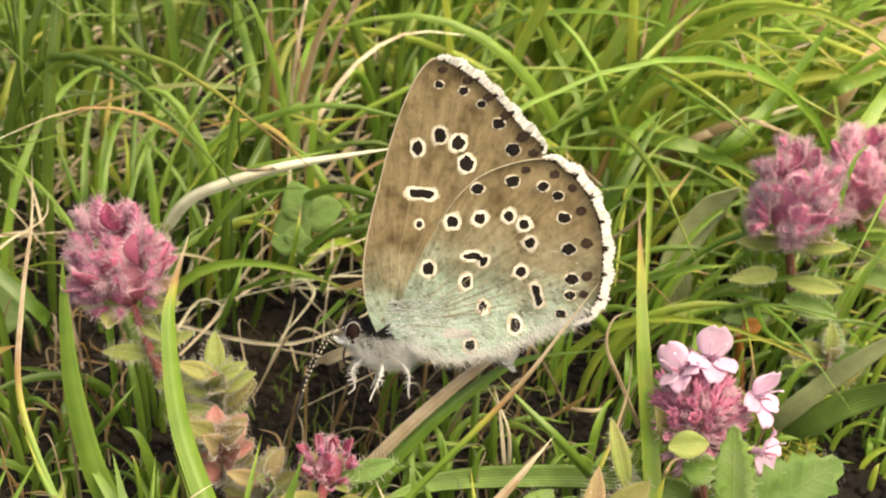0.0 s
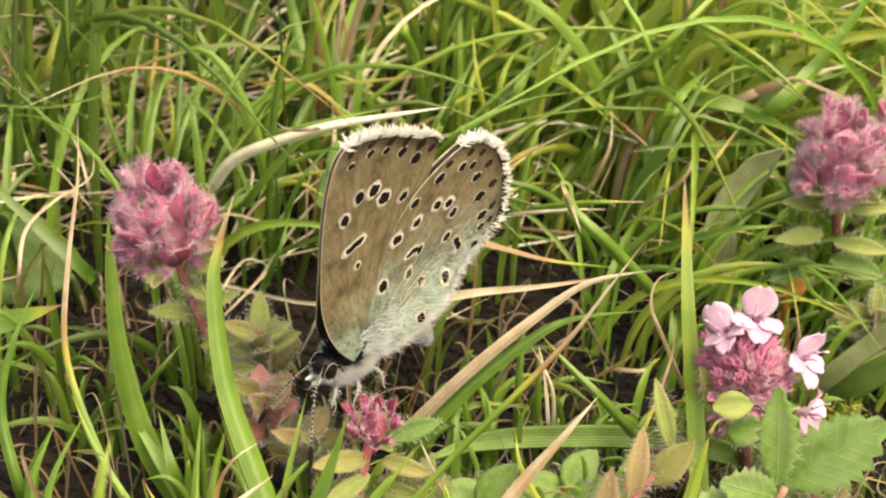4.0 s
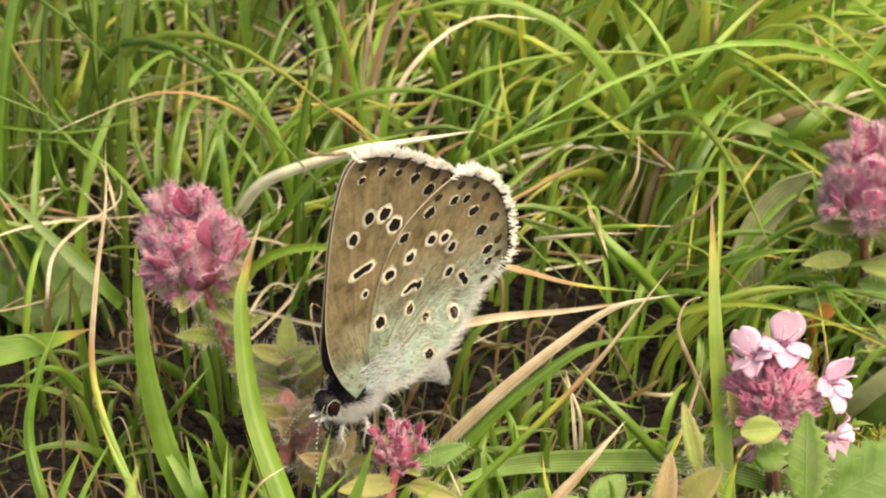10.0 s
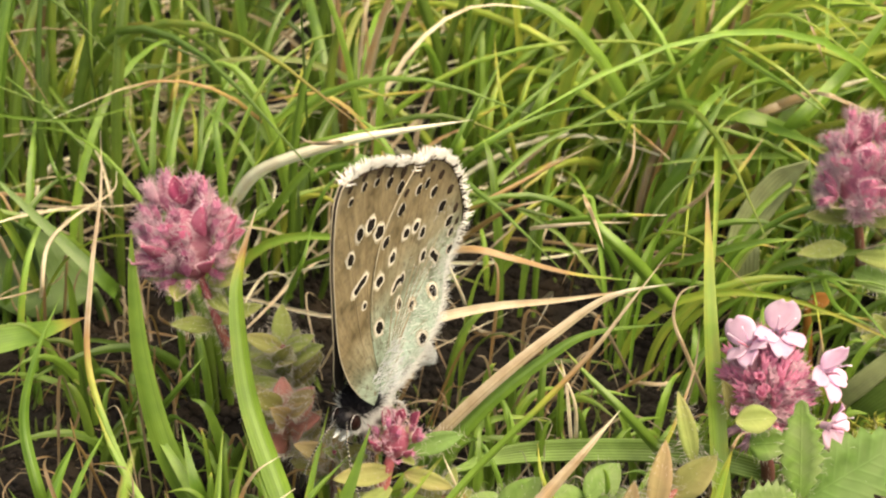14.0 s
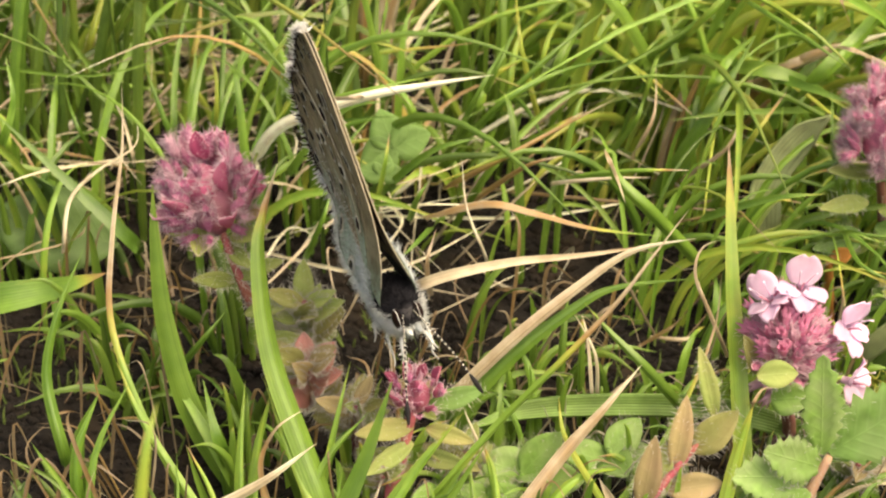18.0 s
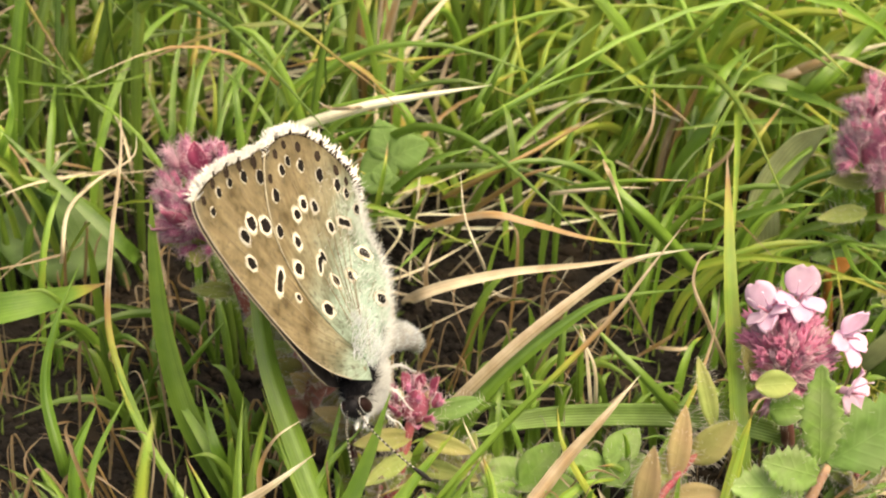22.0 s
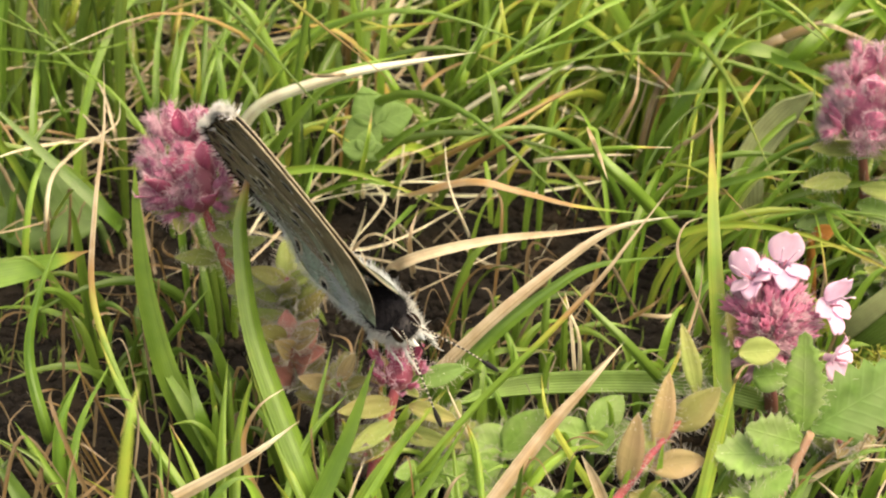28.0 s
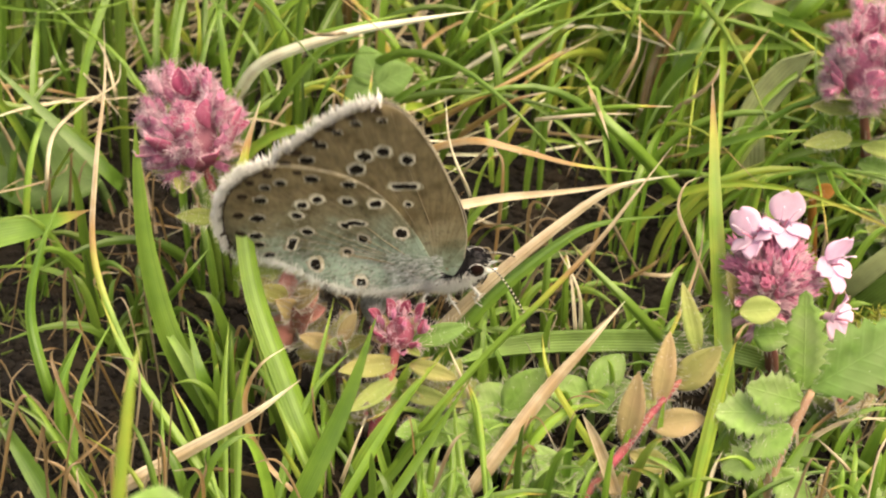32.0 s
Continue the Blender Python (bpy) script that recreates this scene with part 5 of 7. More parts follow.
# leafy shoots without flowers round the stems
def leafy_shoot(root, top, count, seed, mats, size, low=0.25):
    r = random.Random(seed)
    p = thing("thyme_shoot", root, "leafy hairy thyme shoot with olive and pinkish leaves", "thyme", "thyme shoots")
    stem_part(p, [(0, 0, 0), (sub(top, root)[0] * 0.3, sub(top, root)[1] * 0.5, top[2] * 0.5), sub(top, root)], 0.4, STEM_RED, fuzz=220, seed=seed)
    for i in range(count):
        h, a = low + (1 - low) * i / count, (i % 2) * math.pi + (i // 2) * 1.57 + r.gauss(0, 0.25)
        at = tuple(q + (e - q) * h for q, e in zip(root, top))
        ln = size * r.uniform(0.75, 1.1) * (1.15 - 0.4 * h)
        leaf_at(p, root, at, (math.cos(a), 0.6 * math.sin(a) - 0.25, r.uniform(0.5, 1.3)), ln, ln * 0.62, mats[i % len(mats)], fuzz=4)


leafy_shoot((-12.4, 5.0, 0.0), (-11.6, 0.4, 13.8), 18, 51, (THYME_LEAF, THYME_LEAF, RUSSET_LEAF), 4.6, 0.5)
leafy_shoot((-8.2, -1.0, 0.0), (-7.6, -6.2, 9.4), 16, 53, (BLUSH_LEAF, RUSSET_LEAF, THYME_LEAF), 3.8, 0.35)
leafy_shoot((-6.2, -6.0, 0.0), (-5.6, -9.6, 5.4), 14, 54, (RUSSET_LEAF, THYME_LEAF, BLUSH_LEAF), 3.6)
leafy_shoot((0.8, -5.0, 0.0), (0.4, -8.4, 6.6), 14, 55, (THYME_LEAF, RUSSET_LEAF), 3.4)
leafy_shoot((30.0, -6.0, 0.0), (29.4, -8.8, 6.0), 14, 56, (THYME_LEAF, HERB_LEAF, BLUSH_LEAF), 3.8)
leafy_shoot((37.0, 12.0, 0.0), (36.8, 9.0, 9.0), 16, 57, (THYME_LEAF, HERB_LEAF, RUSSET_LEAF), 4.4)

# the shoot on which the butterfly sits
root = (-5.2, -8.6, 0.0)
p = thing("thyme_plant", root, "low thyme shoot with a small rosy bud head under the butterfly", "thyme", "thyme shoots")
stem_part(p, [(0, 0, 0), sub((-5.0, -9.4, 3.4), root), sub((-4.2, -8.2, 6.6), root), sub((-3.3, -7.6, 10.4), root)], 0.62, STEM_PINK, fuzz=70, seed=6)
flower_head(p, sub((-3.2, -7.4, 9.9), root), (0.05, -0.05, 1), 2.7, 3.6, 18, 22, (CALYX, CALYX_PALE, DARK_BUD), fuzz=260, bracts=20)
for at, al, ln, w, mt in (((-3.4, -8.0, 8.8), (-0.9, -0.4, 0.2), 4.4, 2.4, RUSSET_LEAF), ((-2.4, -8.0, 8.6), (0.9, -0.5, 0.1), 3.8, 2.0, RUSSET_LEAF), ((-3.4, -8.2, 7.4), (-0.8, -0.6, -0.2), 4.2, 2.2, THYME_LEAF), ((-2.6, -8.2, 7.2), (0.9, -0.5, -0.1), 4.6, 2.2, RUSSET_LEAF),
                          ((-3.0, -8.4, 6.4), (0.8, -0.6, 0.3), 4.4, 2.2, THYME_LEAF), ((-3.6, -8.0, 6.0), (-0.9, -0.3, 0.2), 4.0, 2.2, THYME_LEAF), ((-2.3, -6.8, 9.6), (1, 0.1, 0.35), 4.4, 1.6, CLOVER_LEAF)):
    leaf_at(p, root, at, al, ln, w, mt, fuzz=2)

# the shoot with open flowers
root = (25.0, 0.0, 0.0)
p = thing("thyme_plant", root, "thyme shoot with pale pink open flowers on a rosy head", "thyme", "thyme shoots")
stem_part(p, [(0, 0, 0), (0.2, -3, 4), sub((24.2, -5.0, 9.0), root), sub((24.0, -5.4, 11.5), root)], 0.6, STEM_RED, fuzz=60, seed=7)
flower_head(p, sub((23.9, -5.2, 11.4), root), (-0.05, -0.1, 1), 3.7, 6.6, 190, 23, (CALYX_ROSY, CALYX_PALE, CALYX), fuzz=1800, bracts=7, narrow=True, flowers=(
    (sub((22.4, -5.6, 18.5), root), (-0.5, -0.6, 0.6), 1.9, (-0.5, 0.4, 0.8)), (sub((24.1, -4.8, 19.0), root), (0.15, -0.7, 0.65), 2.15, (0.2, 0.5, 1)),
    (sub((27.2, -5.9, 16.8), root), (0.6, -0.75, 0.2), 2.1, (0.4, 0.2, 1)), (sub((27.6, -7.6, 13.0), root), (0.75, -0.5, 0.1), 1.9, (0.2, -0.3, 1))))
for at, al, ln, w, mt in (((22.6, -8.2, 11.6), (0.8, -0.5, 0.5), 3.2, 2.6, BRIGHT_LEAF), ((21.8, -6.4, 12.6), (-0.3, -0.3, 0.95), 4.4, 2.0, RUSSET_LEAF), ((24.8, -8.2, 12.6), (0.6, -0.5, 0.3), 2.8, 1.8, BRIGHT_LEAF), ((21.1, -9.4, 14.8), (1, -0.1, 0.2), 2.9, 3.1, THYME_LEAF)):
    leaf_at(p, root, at, al, ln, w, mt, fuzz=1)

# two heads farther off
for root, top, rad, n, seed in (((35.5, 24.0, 0.0), (33.2, 13.6, 17.2), 4.6, 54, 24), ((43.0, 30.0, 0.0), (40.6, 21.5, 14.5), 4.0, 44, 25)):
    p = thing("thyme_plant", root, "thyme shoot with a closed rose-purple head among far grass", "thyme", "thyme shoots")
    stem_part(p, [(0, 0, 0), (0, -5, 7), sub(top, root)], 0.6, STEM_RED, fuzz=50, seed=seed)
    flower_head(p, sub(top, root), (0.02, -0.1, 1), rad, 8.4, n, seed, (CALYX_ROSY, CALYX_PALE, CALYX_ROSY), fuzz=9000)
    for k, (dx, dz, mt) in enumerate(((-1, -0.4, THYME_LEAF), (1, -0.6, THYME_LEAF), (-1, -3.6, THYME_LEAF), (1, -4.4, THYME_LEAF), (-1, -7.2, HERB_LEAF), (1, -6.4, BRIGHT_LEAF))):
        leaf_at(p, root, (top[0] + dx * 0.5, top[1] - 0.5 + 0.5 * (k // 2), top[2] + dz), (dx, -0.5, 0.45 - 0.1 * k), 4.4, 2.3, mt, fuzz=2)

# the creeping red shoot with blushing leaves
root = (9.6, -15.2, 0.0)
p = thing("thyme_shoot", root, "creeping thyme shoot with a hairy red stem and blushing leaves", "thyme", "thyme shoots")
stem_part(p, [(0, 0, 0), sub((10.2, -15.0, 1.8), root), sub((12.8, -13.8, 5.1), root), sub((14.5, -13.0, 7.6), root), sub((16.3, -12.2, 9.8), root), sub((18.2, -10.8, 12.2), root)], 0.36, STEM_PINK, fuzz=700, seed=8)
for at, al, ln, w, mt in (((13.1, -13.4, 6.0), (0.12, 0.05, 0.98), 5.8, 1.9, BLUSH_LEAF), ((15.4, -12.4, 8.7), (0.1, 0.1, 0.98), 5.8, 1.7, BLUSH_LEAF), ((15.0, -12.8, 6.9), (0.95, -0.1, 0.29), 4.0, 2.1, BLUSH_LEAF), ((16.7, -12.0, 10.0), (0.61, 0, 0.79), 4.5, 2.3, RUSSET_LEAF),
                          ((18.2, -10.6, 11.9), (-0.21, 0.15, 0.96), 5.6, 1.4, THYME_LEAF), ((13.5, -13.6, 5.0), (0.92, -0.06, -0.38), 3.4, 1.7, RUSSET_LEAF), ((14.6, -13.0, 6.7), (0.03, 0.2, 0.97), 4.0, 1.3, THYME_LEAF), ((11.0, -14.6, 3.2), (0.8, -0.4, 0.3), 3.6, 1.8, BLUSH_LEAF)):
    leaf_at(p, root, at, al, ln, w * 1.45, mt, fuzz=3)

# the toothed pale green plant
root = (22.9, -15.4, 0.0)
p = thing("toothed_herb", root, "pale green herb with coarsely toothed hairy leaves", "herb")
stem_part(p, [(0, 0, 0), sub((23.5, -15.0, 2.7), root), sub((24.1, -14.4, 5.5), root), sub((25.3, -13.6, 8.5), root), sub((26.2, -13.0, 10.5), root)], 0.5, BLUSH_LEAF, fuzz=160, seed=9)
for at, al, ln, w, mt in (((25.6, -12.8, 10.5), (-0.07, 0.05, 0.99), 8.2, 2.8, BRIGHT_LEAF), ((26.2, -12.8, 10.6), (0.75, 0.03, 0.62), 8.4, 4.8, HERB_LEAF), ((25.6, -13.2, 9.6), (-0.6, -0.1, 0.3), 4.6, 3.2, BRIGHT_LEAF), ((24.7, -13.2, 8.6), (-0.75, -0.1, 0.1), 5.4, 3.4, BRIGHT_LEAF),
                          ((24.8, -14.2, 8.2), (-0.77, -0.3, -0.5), 3.6, 2.4, BRIGHT_LEAF), ((24.3, -14.2, 6.2), (-0.7, -0.2, -0.2), 4.6, 3.0, BRIGHT_LEAF), ((24.0, -14.6, 4.4), (0.5, -0.7, -0.3), 4.0, 2.6, BRIGHT_LEAF)):
    leaf_at(p, root, at, al, ln, w, mt, fuzz=1, teeth=1, n=16, up=(-0.1, -0.75, 0.65), cup=0.08)
root = (33.0, -16.5, 0.0)
p = thing("toothed_herb", root, "small pale green herb with toothed leaves close to the soil", "herb")
stem_part(p, [(0, 0, 0), (-0.5, -0.3, 2.5)], 0.5, BRIGHT_LEAF)
for at, al, ln, w in (((32.6, -16.8, 2.2), (-0.6, -0.5, 0.4), 5.5, 3.4), ((32.8, -16.8, 2.2), (0.7, -0.5, 0.3), 5.0, 3.2)):
    leaf_at(p, root, at, al, ln, w, BRIGHT_LEAF, teeth=1, n=12, fuzz=1)

# small downy rosettes
rosette_rng = random.Random(31)
for x, y, h, size, k in ((5.2, -8.0, 5.0, 4.6, 3), (11.2, -7.0, 5.6, 3.8, 4), (2.0, -10.2, 3.6, 2.8, 7), (8.6, -13.2, 2.4, 2.9, 8), (0.0, -13.6, 2.2, 2.8, 7), (4.6, -11.6, 3.0, 2.4, 6), (-1.4, -10.2, 4.6, 2.6, 6), (6.4, -14.2, 1.6, 2.6, 6)):
    p = thing("downy_rosette", (x, y, 0), "small rosette of rounded downy light green leaves", "herb", "downy rosettes")
    stem_part(p, [(0, 0.8, 0), (0, 0.3, h * 0.5), (0, 0, h)], 0.35, BRIGHT_LEAF)
    for i in range(k):
        a = i * 2.4 + rosette_rng.random()
        d = (math.cos(a), math.sin(a) * 0.7 - 0.25, rosette_rng.uniform(0.15, 0.9))
        leaf_mesh("leaf", size * rosette_rng.uniform(0.8, 1.1), size * rosette_rng.uniform(0.6, 0.75), BRIGHT_LEAF, p, aim((0, 0, h * (0.7 + 0.3 * i / k)), d, (0, -0.6, 0.8)), fuzz=2, cup=0.1, point=0.8, keel=0.3)

root = (4.2, -9.6, 0.0)
p = thing("downy_rosette", root, "young downy herb with one large smooth oval leaf", "herb", "downy rosettes")
stem_part(p, [(0, 0, 0), sub((4.4, -9.3, 3.0), root), sub((4.7, -9.0, 5.1), root)], 0.3, BRIGHT_LEAF)
leaf_at(p, root, (4.7, -9.0, 5.1), (0.58, 0.05, 0.80), 4.6, 2.8, BRIGHT_LEAF, fuzz=2, cup=0.05, point=0.85, keel=0.2)
leaf_at(p, root, (4.5, -9.2, 4.0), (-0.7, -0.3, 0.5), 2.6, 1.9, BRIGHT_LEAF, fuzz=2, cup=0.1, keel=0.3)

# clover behind the butterfly, broad leaves on both sides
root = (-6.0, 31.0, 0.0)
p = thing("clover", root, "green clover with rounded leaflets on thin stalks", "clover")
for top, s, turns in (((-5.6, 23.8, 12.2), 3.4, (110, 20, 215)), ((-6.4, 19.1, 12.6), 1.9, (170, 5, 80))):
    stem_part(p, [(0, 0, 0), (sub(top, root)[0] * 0.5, sub(top, root)[1] * 0.4, top[2] * 0.7), sub(top, root)], 0.25, CLOVER_LEAF, "stalk")
    for a in turns:
        c, k = math.cos(radians(a)), math.sin(radians(a))
        leaf_mesh("leaflet", s, s * 0.98, CLOVER_LEAF, p, aim(sub(top, root), (c, 0.57 * k, 0.82 * k), (0, -0.82, 0.57)), point=0.65, cup=0.03, keel=0.12)


def strap_leaf(plant, origin, pts, width, mat):
    """A broad curved leaf with a sunken midrib, parallel veins and a wavy edge."""
    line = spline([V(sub(q, origin)) for q in pts], 26)
    verts, faces = [], []
    for i, q in enumerate(line):
        u = i / 26
        t = (line[min(i + 1, 26)] - line[max(i - 1, 0)]).normalized()
        side = t.cross(Vector((0, -0.82, 0.57))).normalized()
        up = side.cross(t)
        w = width * MM * 0.5 * (0.45 + 0.55 * math.sin(math.pi * min(1, u * 0.9 + 0.1)) ** 0.6) * max(0.05, 1 - max(0, u - 0.8) * 4.6)
        for k in range(13):
            c = -1 + k / 6
            rise = 0.28 * abs(c) ** 1.4 + 0.025 * math.cos(k * math.pi) + 0.05 * c * math.sin(u * 13 + c)
            verts.append(q + side * w * c * (1 + 0.03 * math.sin(u * 21)) + up * w * rise)
    for i in range(26):
        for k in range(12):
            a = i * 13 + k
            faces.append((a, a + 1, a + 14, a + 13))
    ob = mesh_object("leaf", verts, faces, mat, plant)
    ob.data.attributes.new("across", "FLOAT", "POINT").data.foreach_set("value", [k / 12 for _ in range(27) for k in range(13)])
    ob.modifiers.new("thickness", "SOLIDIFY").thickness = 0.2 * MM
    under = [q + Vector((0, 0.12, -0.12)) * MM for q in line[:24]]
    mesh_object("midrib", *tube(under, [0.11 * MM * (1.15 - i / 24) for i in range(24)], 6), mat, ob)
    return ob


root = (26.4, 19.0, 0.0)
p = thing("broad_leaf", root, "broad curved grey-green plantain leaf standing in the grass", "leaf", "broad leaves")
strap_leaf(p, root, [(26.4, 19.0, 0.0), (25.5, 18.0, 8.0), (25.6, 19.5, 11.3), (28.1, 20.7, 15.0), (30.3, 20.4, 17.4)], 2.5, GREY_LEAF)
for pts, w, mt, label in ((((31.5, 8.5, 0.0), (33.0, 6.5, 4.5), (36.8, 5.8, 9.4), (43.0, 5.0, 15.6)), 1.5, GREY_LEAF, "long olive-green strap leaf beside the flowering thyme"),
                          (((33.0, 7.5, 0.0), (35.0, 6.0, 4.0), (38.5, 5.5, 7.0), (44.5, 3.0, 11.0)), 2.0, GREEN_STRAP, "long dark green strap leaf beside the flowering thyme")):
    p = thing("broad_leaf", pts[0], label, "leaf", "broad leaves")
    strap_leaf(p, pts[0], pts, w, mt)
pts = ((27.3, 1.4, 0.0), (26.4, -2.4, 3.4), (19.5, -3.4, 6.5), (11.8, -3.0, 6.6), (5.0, -3.4, 6.4), (0.7, -5.5, 6.4))
p = thing("broad_leaf", pts[0], "long bright green strap leaf lying low under the grass", "leaf", "broad leaves")
strap_leaf(p, pts[0], pts, 1.6, BRIGHT_STRAP)
root = (33.0, 0.4, 0.0)
p = thing("moss_tuft", root, "small yellow-green moss tuft with starry tips", "moss")
moss_rng = random.Random(6)
for k in range(4):
    dx, dy, h = moss_rng.uniform(-1.6, 1.6), moss_rng.uniform(-1.5, 1.5), moss_rng.uniform(4.5, 7.6)
    shoot = stem_part(p, [(dx * 0.4, dy * 0.4, 0), (dx * 0.8, dy, h * 0.6), (dx, dy, h)], 0.16, YELLOW_MOSS, "shoot")
    star = []
    for _ in range(60):
        u = moss_rng.uniform(0.3, 1)
        star.append((V((dx * (0.4 + 0.6 * u), dy, h * u)), (moss_rng.gauss(0, 1), moss_rng.gauss(0, 1), 0.5)))
    hv, hf = hairs(star, 1.5 * MM, 0.09 * MM, moss_rng)
    mesh_object("moss_leaves", hv, hf, YELLOW_MOSS, shoot)
for root, at, al, ln, w, mt, label in (((-29.0, 22.0, 0.0), (-29.5, 21.0, 4.0), (-0.95, 0.1, 0.2), 11, 7.5, SHADED_LEAF, "broad lobed green leaf in the shade of grass"),
                                       ((-36.0, 26.0, 0.0), (-35.5, 25.0, 4.0), (0.1, -0.5, 0.6), 9, 7.0, SHADED_LEAF, "broad lobed green leaf in the shade of grass"),
                                       ((40.0, 34.0, 0.0), (39.5, 30.0, 3.0), (-0.2, 0.6, 0.7), 13, 5.0, RUSSET_LEAF, "withered brown leaf in the grass"),
                                       ((42.0, 74.0, 0.0), (41.0, 72.0, 2.0), (0.5, -0.3, 0.8), 14, 6.0, DEAD_LEAF, "withered brown leaf in the grass"),
                                       ((50.0, 66.0, 0.0), (49.0, 64.0, 2.0), (-0.4, -0.2, 0.9), 13, 6.5, DEAD_LEAF, "withered brown leaf in the grass"),
                                       ((44.0, 88.0, 0.0), (43.0, 86.0, 3.0), (0.6, -0.4, 0.8), 16, 9.0, DEAD_LEAF, "broad withered brown leaf in the grass"),
                                       ((33.0, 78.0, 0.0), (33.0, 76.0, 3.0), (-0.3, -0.4, 0.9), 15, 8.0, DEAD_LEAF, "broad withered brown leaf in the grass"),
                                       ((30.0, 42.0, 0.0), (30.0, 41.0, 2.0), (0.8, -0.1, 0.5), 9, 4.0, DEAD_LEAF, "withered brown leaf in the grass"),
                                       ((31.0, 14.0, 0.0), (29.9, 12.0, 9.0), (0.6, -0.2, 0.5), 2.2, 1.4, ORANGE_LEAF, "small withered orange leaf in the grass"),
                                       ((-40.0, 60.0, 0.0), (-40.0, 58.0, 3.0), (0.1, -0.2, 0.9), 12, 4.0, DEAD_LEAF, "withered brown leaf in the grass"),
                                       ((-13.6, -58.0, 0.0), (-13.3, -55.6, 39.8), (0.1, 0.35, 0.8), 2.7, 3.6, BRIGHT_LEAF, "small round green leaf close to the lens")):
    p = thing("broad_leaf", root, label, "leaf", "broad leaves")
    stem_part(p, [(0, 0, 0), sub(at, root)], 0.5, mt, "stalk")
    leaf_at(p, root, at, al, ln, w, mt, fuzz=0, n=14, cup=0.06, keel=0.25)


# moss and crumbs on the soil
def soil_litter():
    r = random.Random(41)
    verts, faces = [], []
    for _ in range(13000):
        x, y = r.uniform(-50, 50), r.uniform(-40, 40)
        c, s = Vector((x, y, ground_height(x, y) + 0.1)), r.uniform(0.15, 0.95)
        k = len(verts)
        for sx, sy, sz in ((1, 0, 0), (-1, 0, 0), (0, 1, 0), (0, -1, 0), (0, 0, 1), (0, 0, -1)):
            verts.append((c + Vector((sx, sy, sz * 0.7)) * s * r.uniform(0.5, 1.2)) * MM)
        faces += [(k + a, k + b, k + e) for a, b, e in ((0, 2, 4), (2, 1, 4), (1, 3, 4), (3, 0, 4), (2, 0, 5), (1, 2, 5), (3, 1, 5), (0, 3, 5))]
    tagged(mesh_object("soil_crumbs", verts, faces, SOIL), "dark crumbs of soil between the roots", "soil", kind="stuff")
    parts = []
    for _ in range(900):
        x, y = r.uniform(-60, 60), r.uniform(-40, 60)
        if noise.noise((x * 0.08, y * 0.08, 9)) < 0.0:
            continue
        for _ in range(4):
            c = Vector((x + r.gauss(0, 1), y + r.gauss(0, 1), 0))
            c.z = ground_height(c.x, c.y)
            parts.append((c * MM, Vector((r.gauss(0, .4), r.gauss(0, .4), 1))))
    hv, hf = hairs(parts, 2.6 * MM, 0.16 * MM, r)
    tagged(mesh_object("moss", hv, hf, MOSS), "dark green moss tips on the soil", "moss", kind="stuff")


soil_litter()


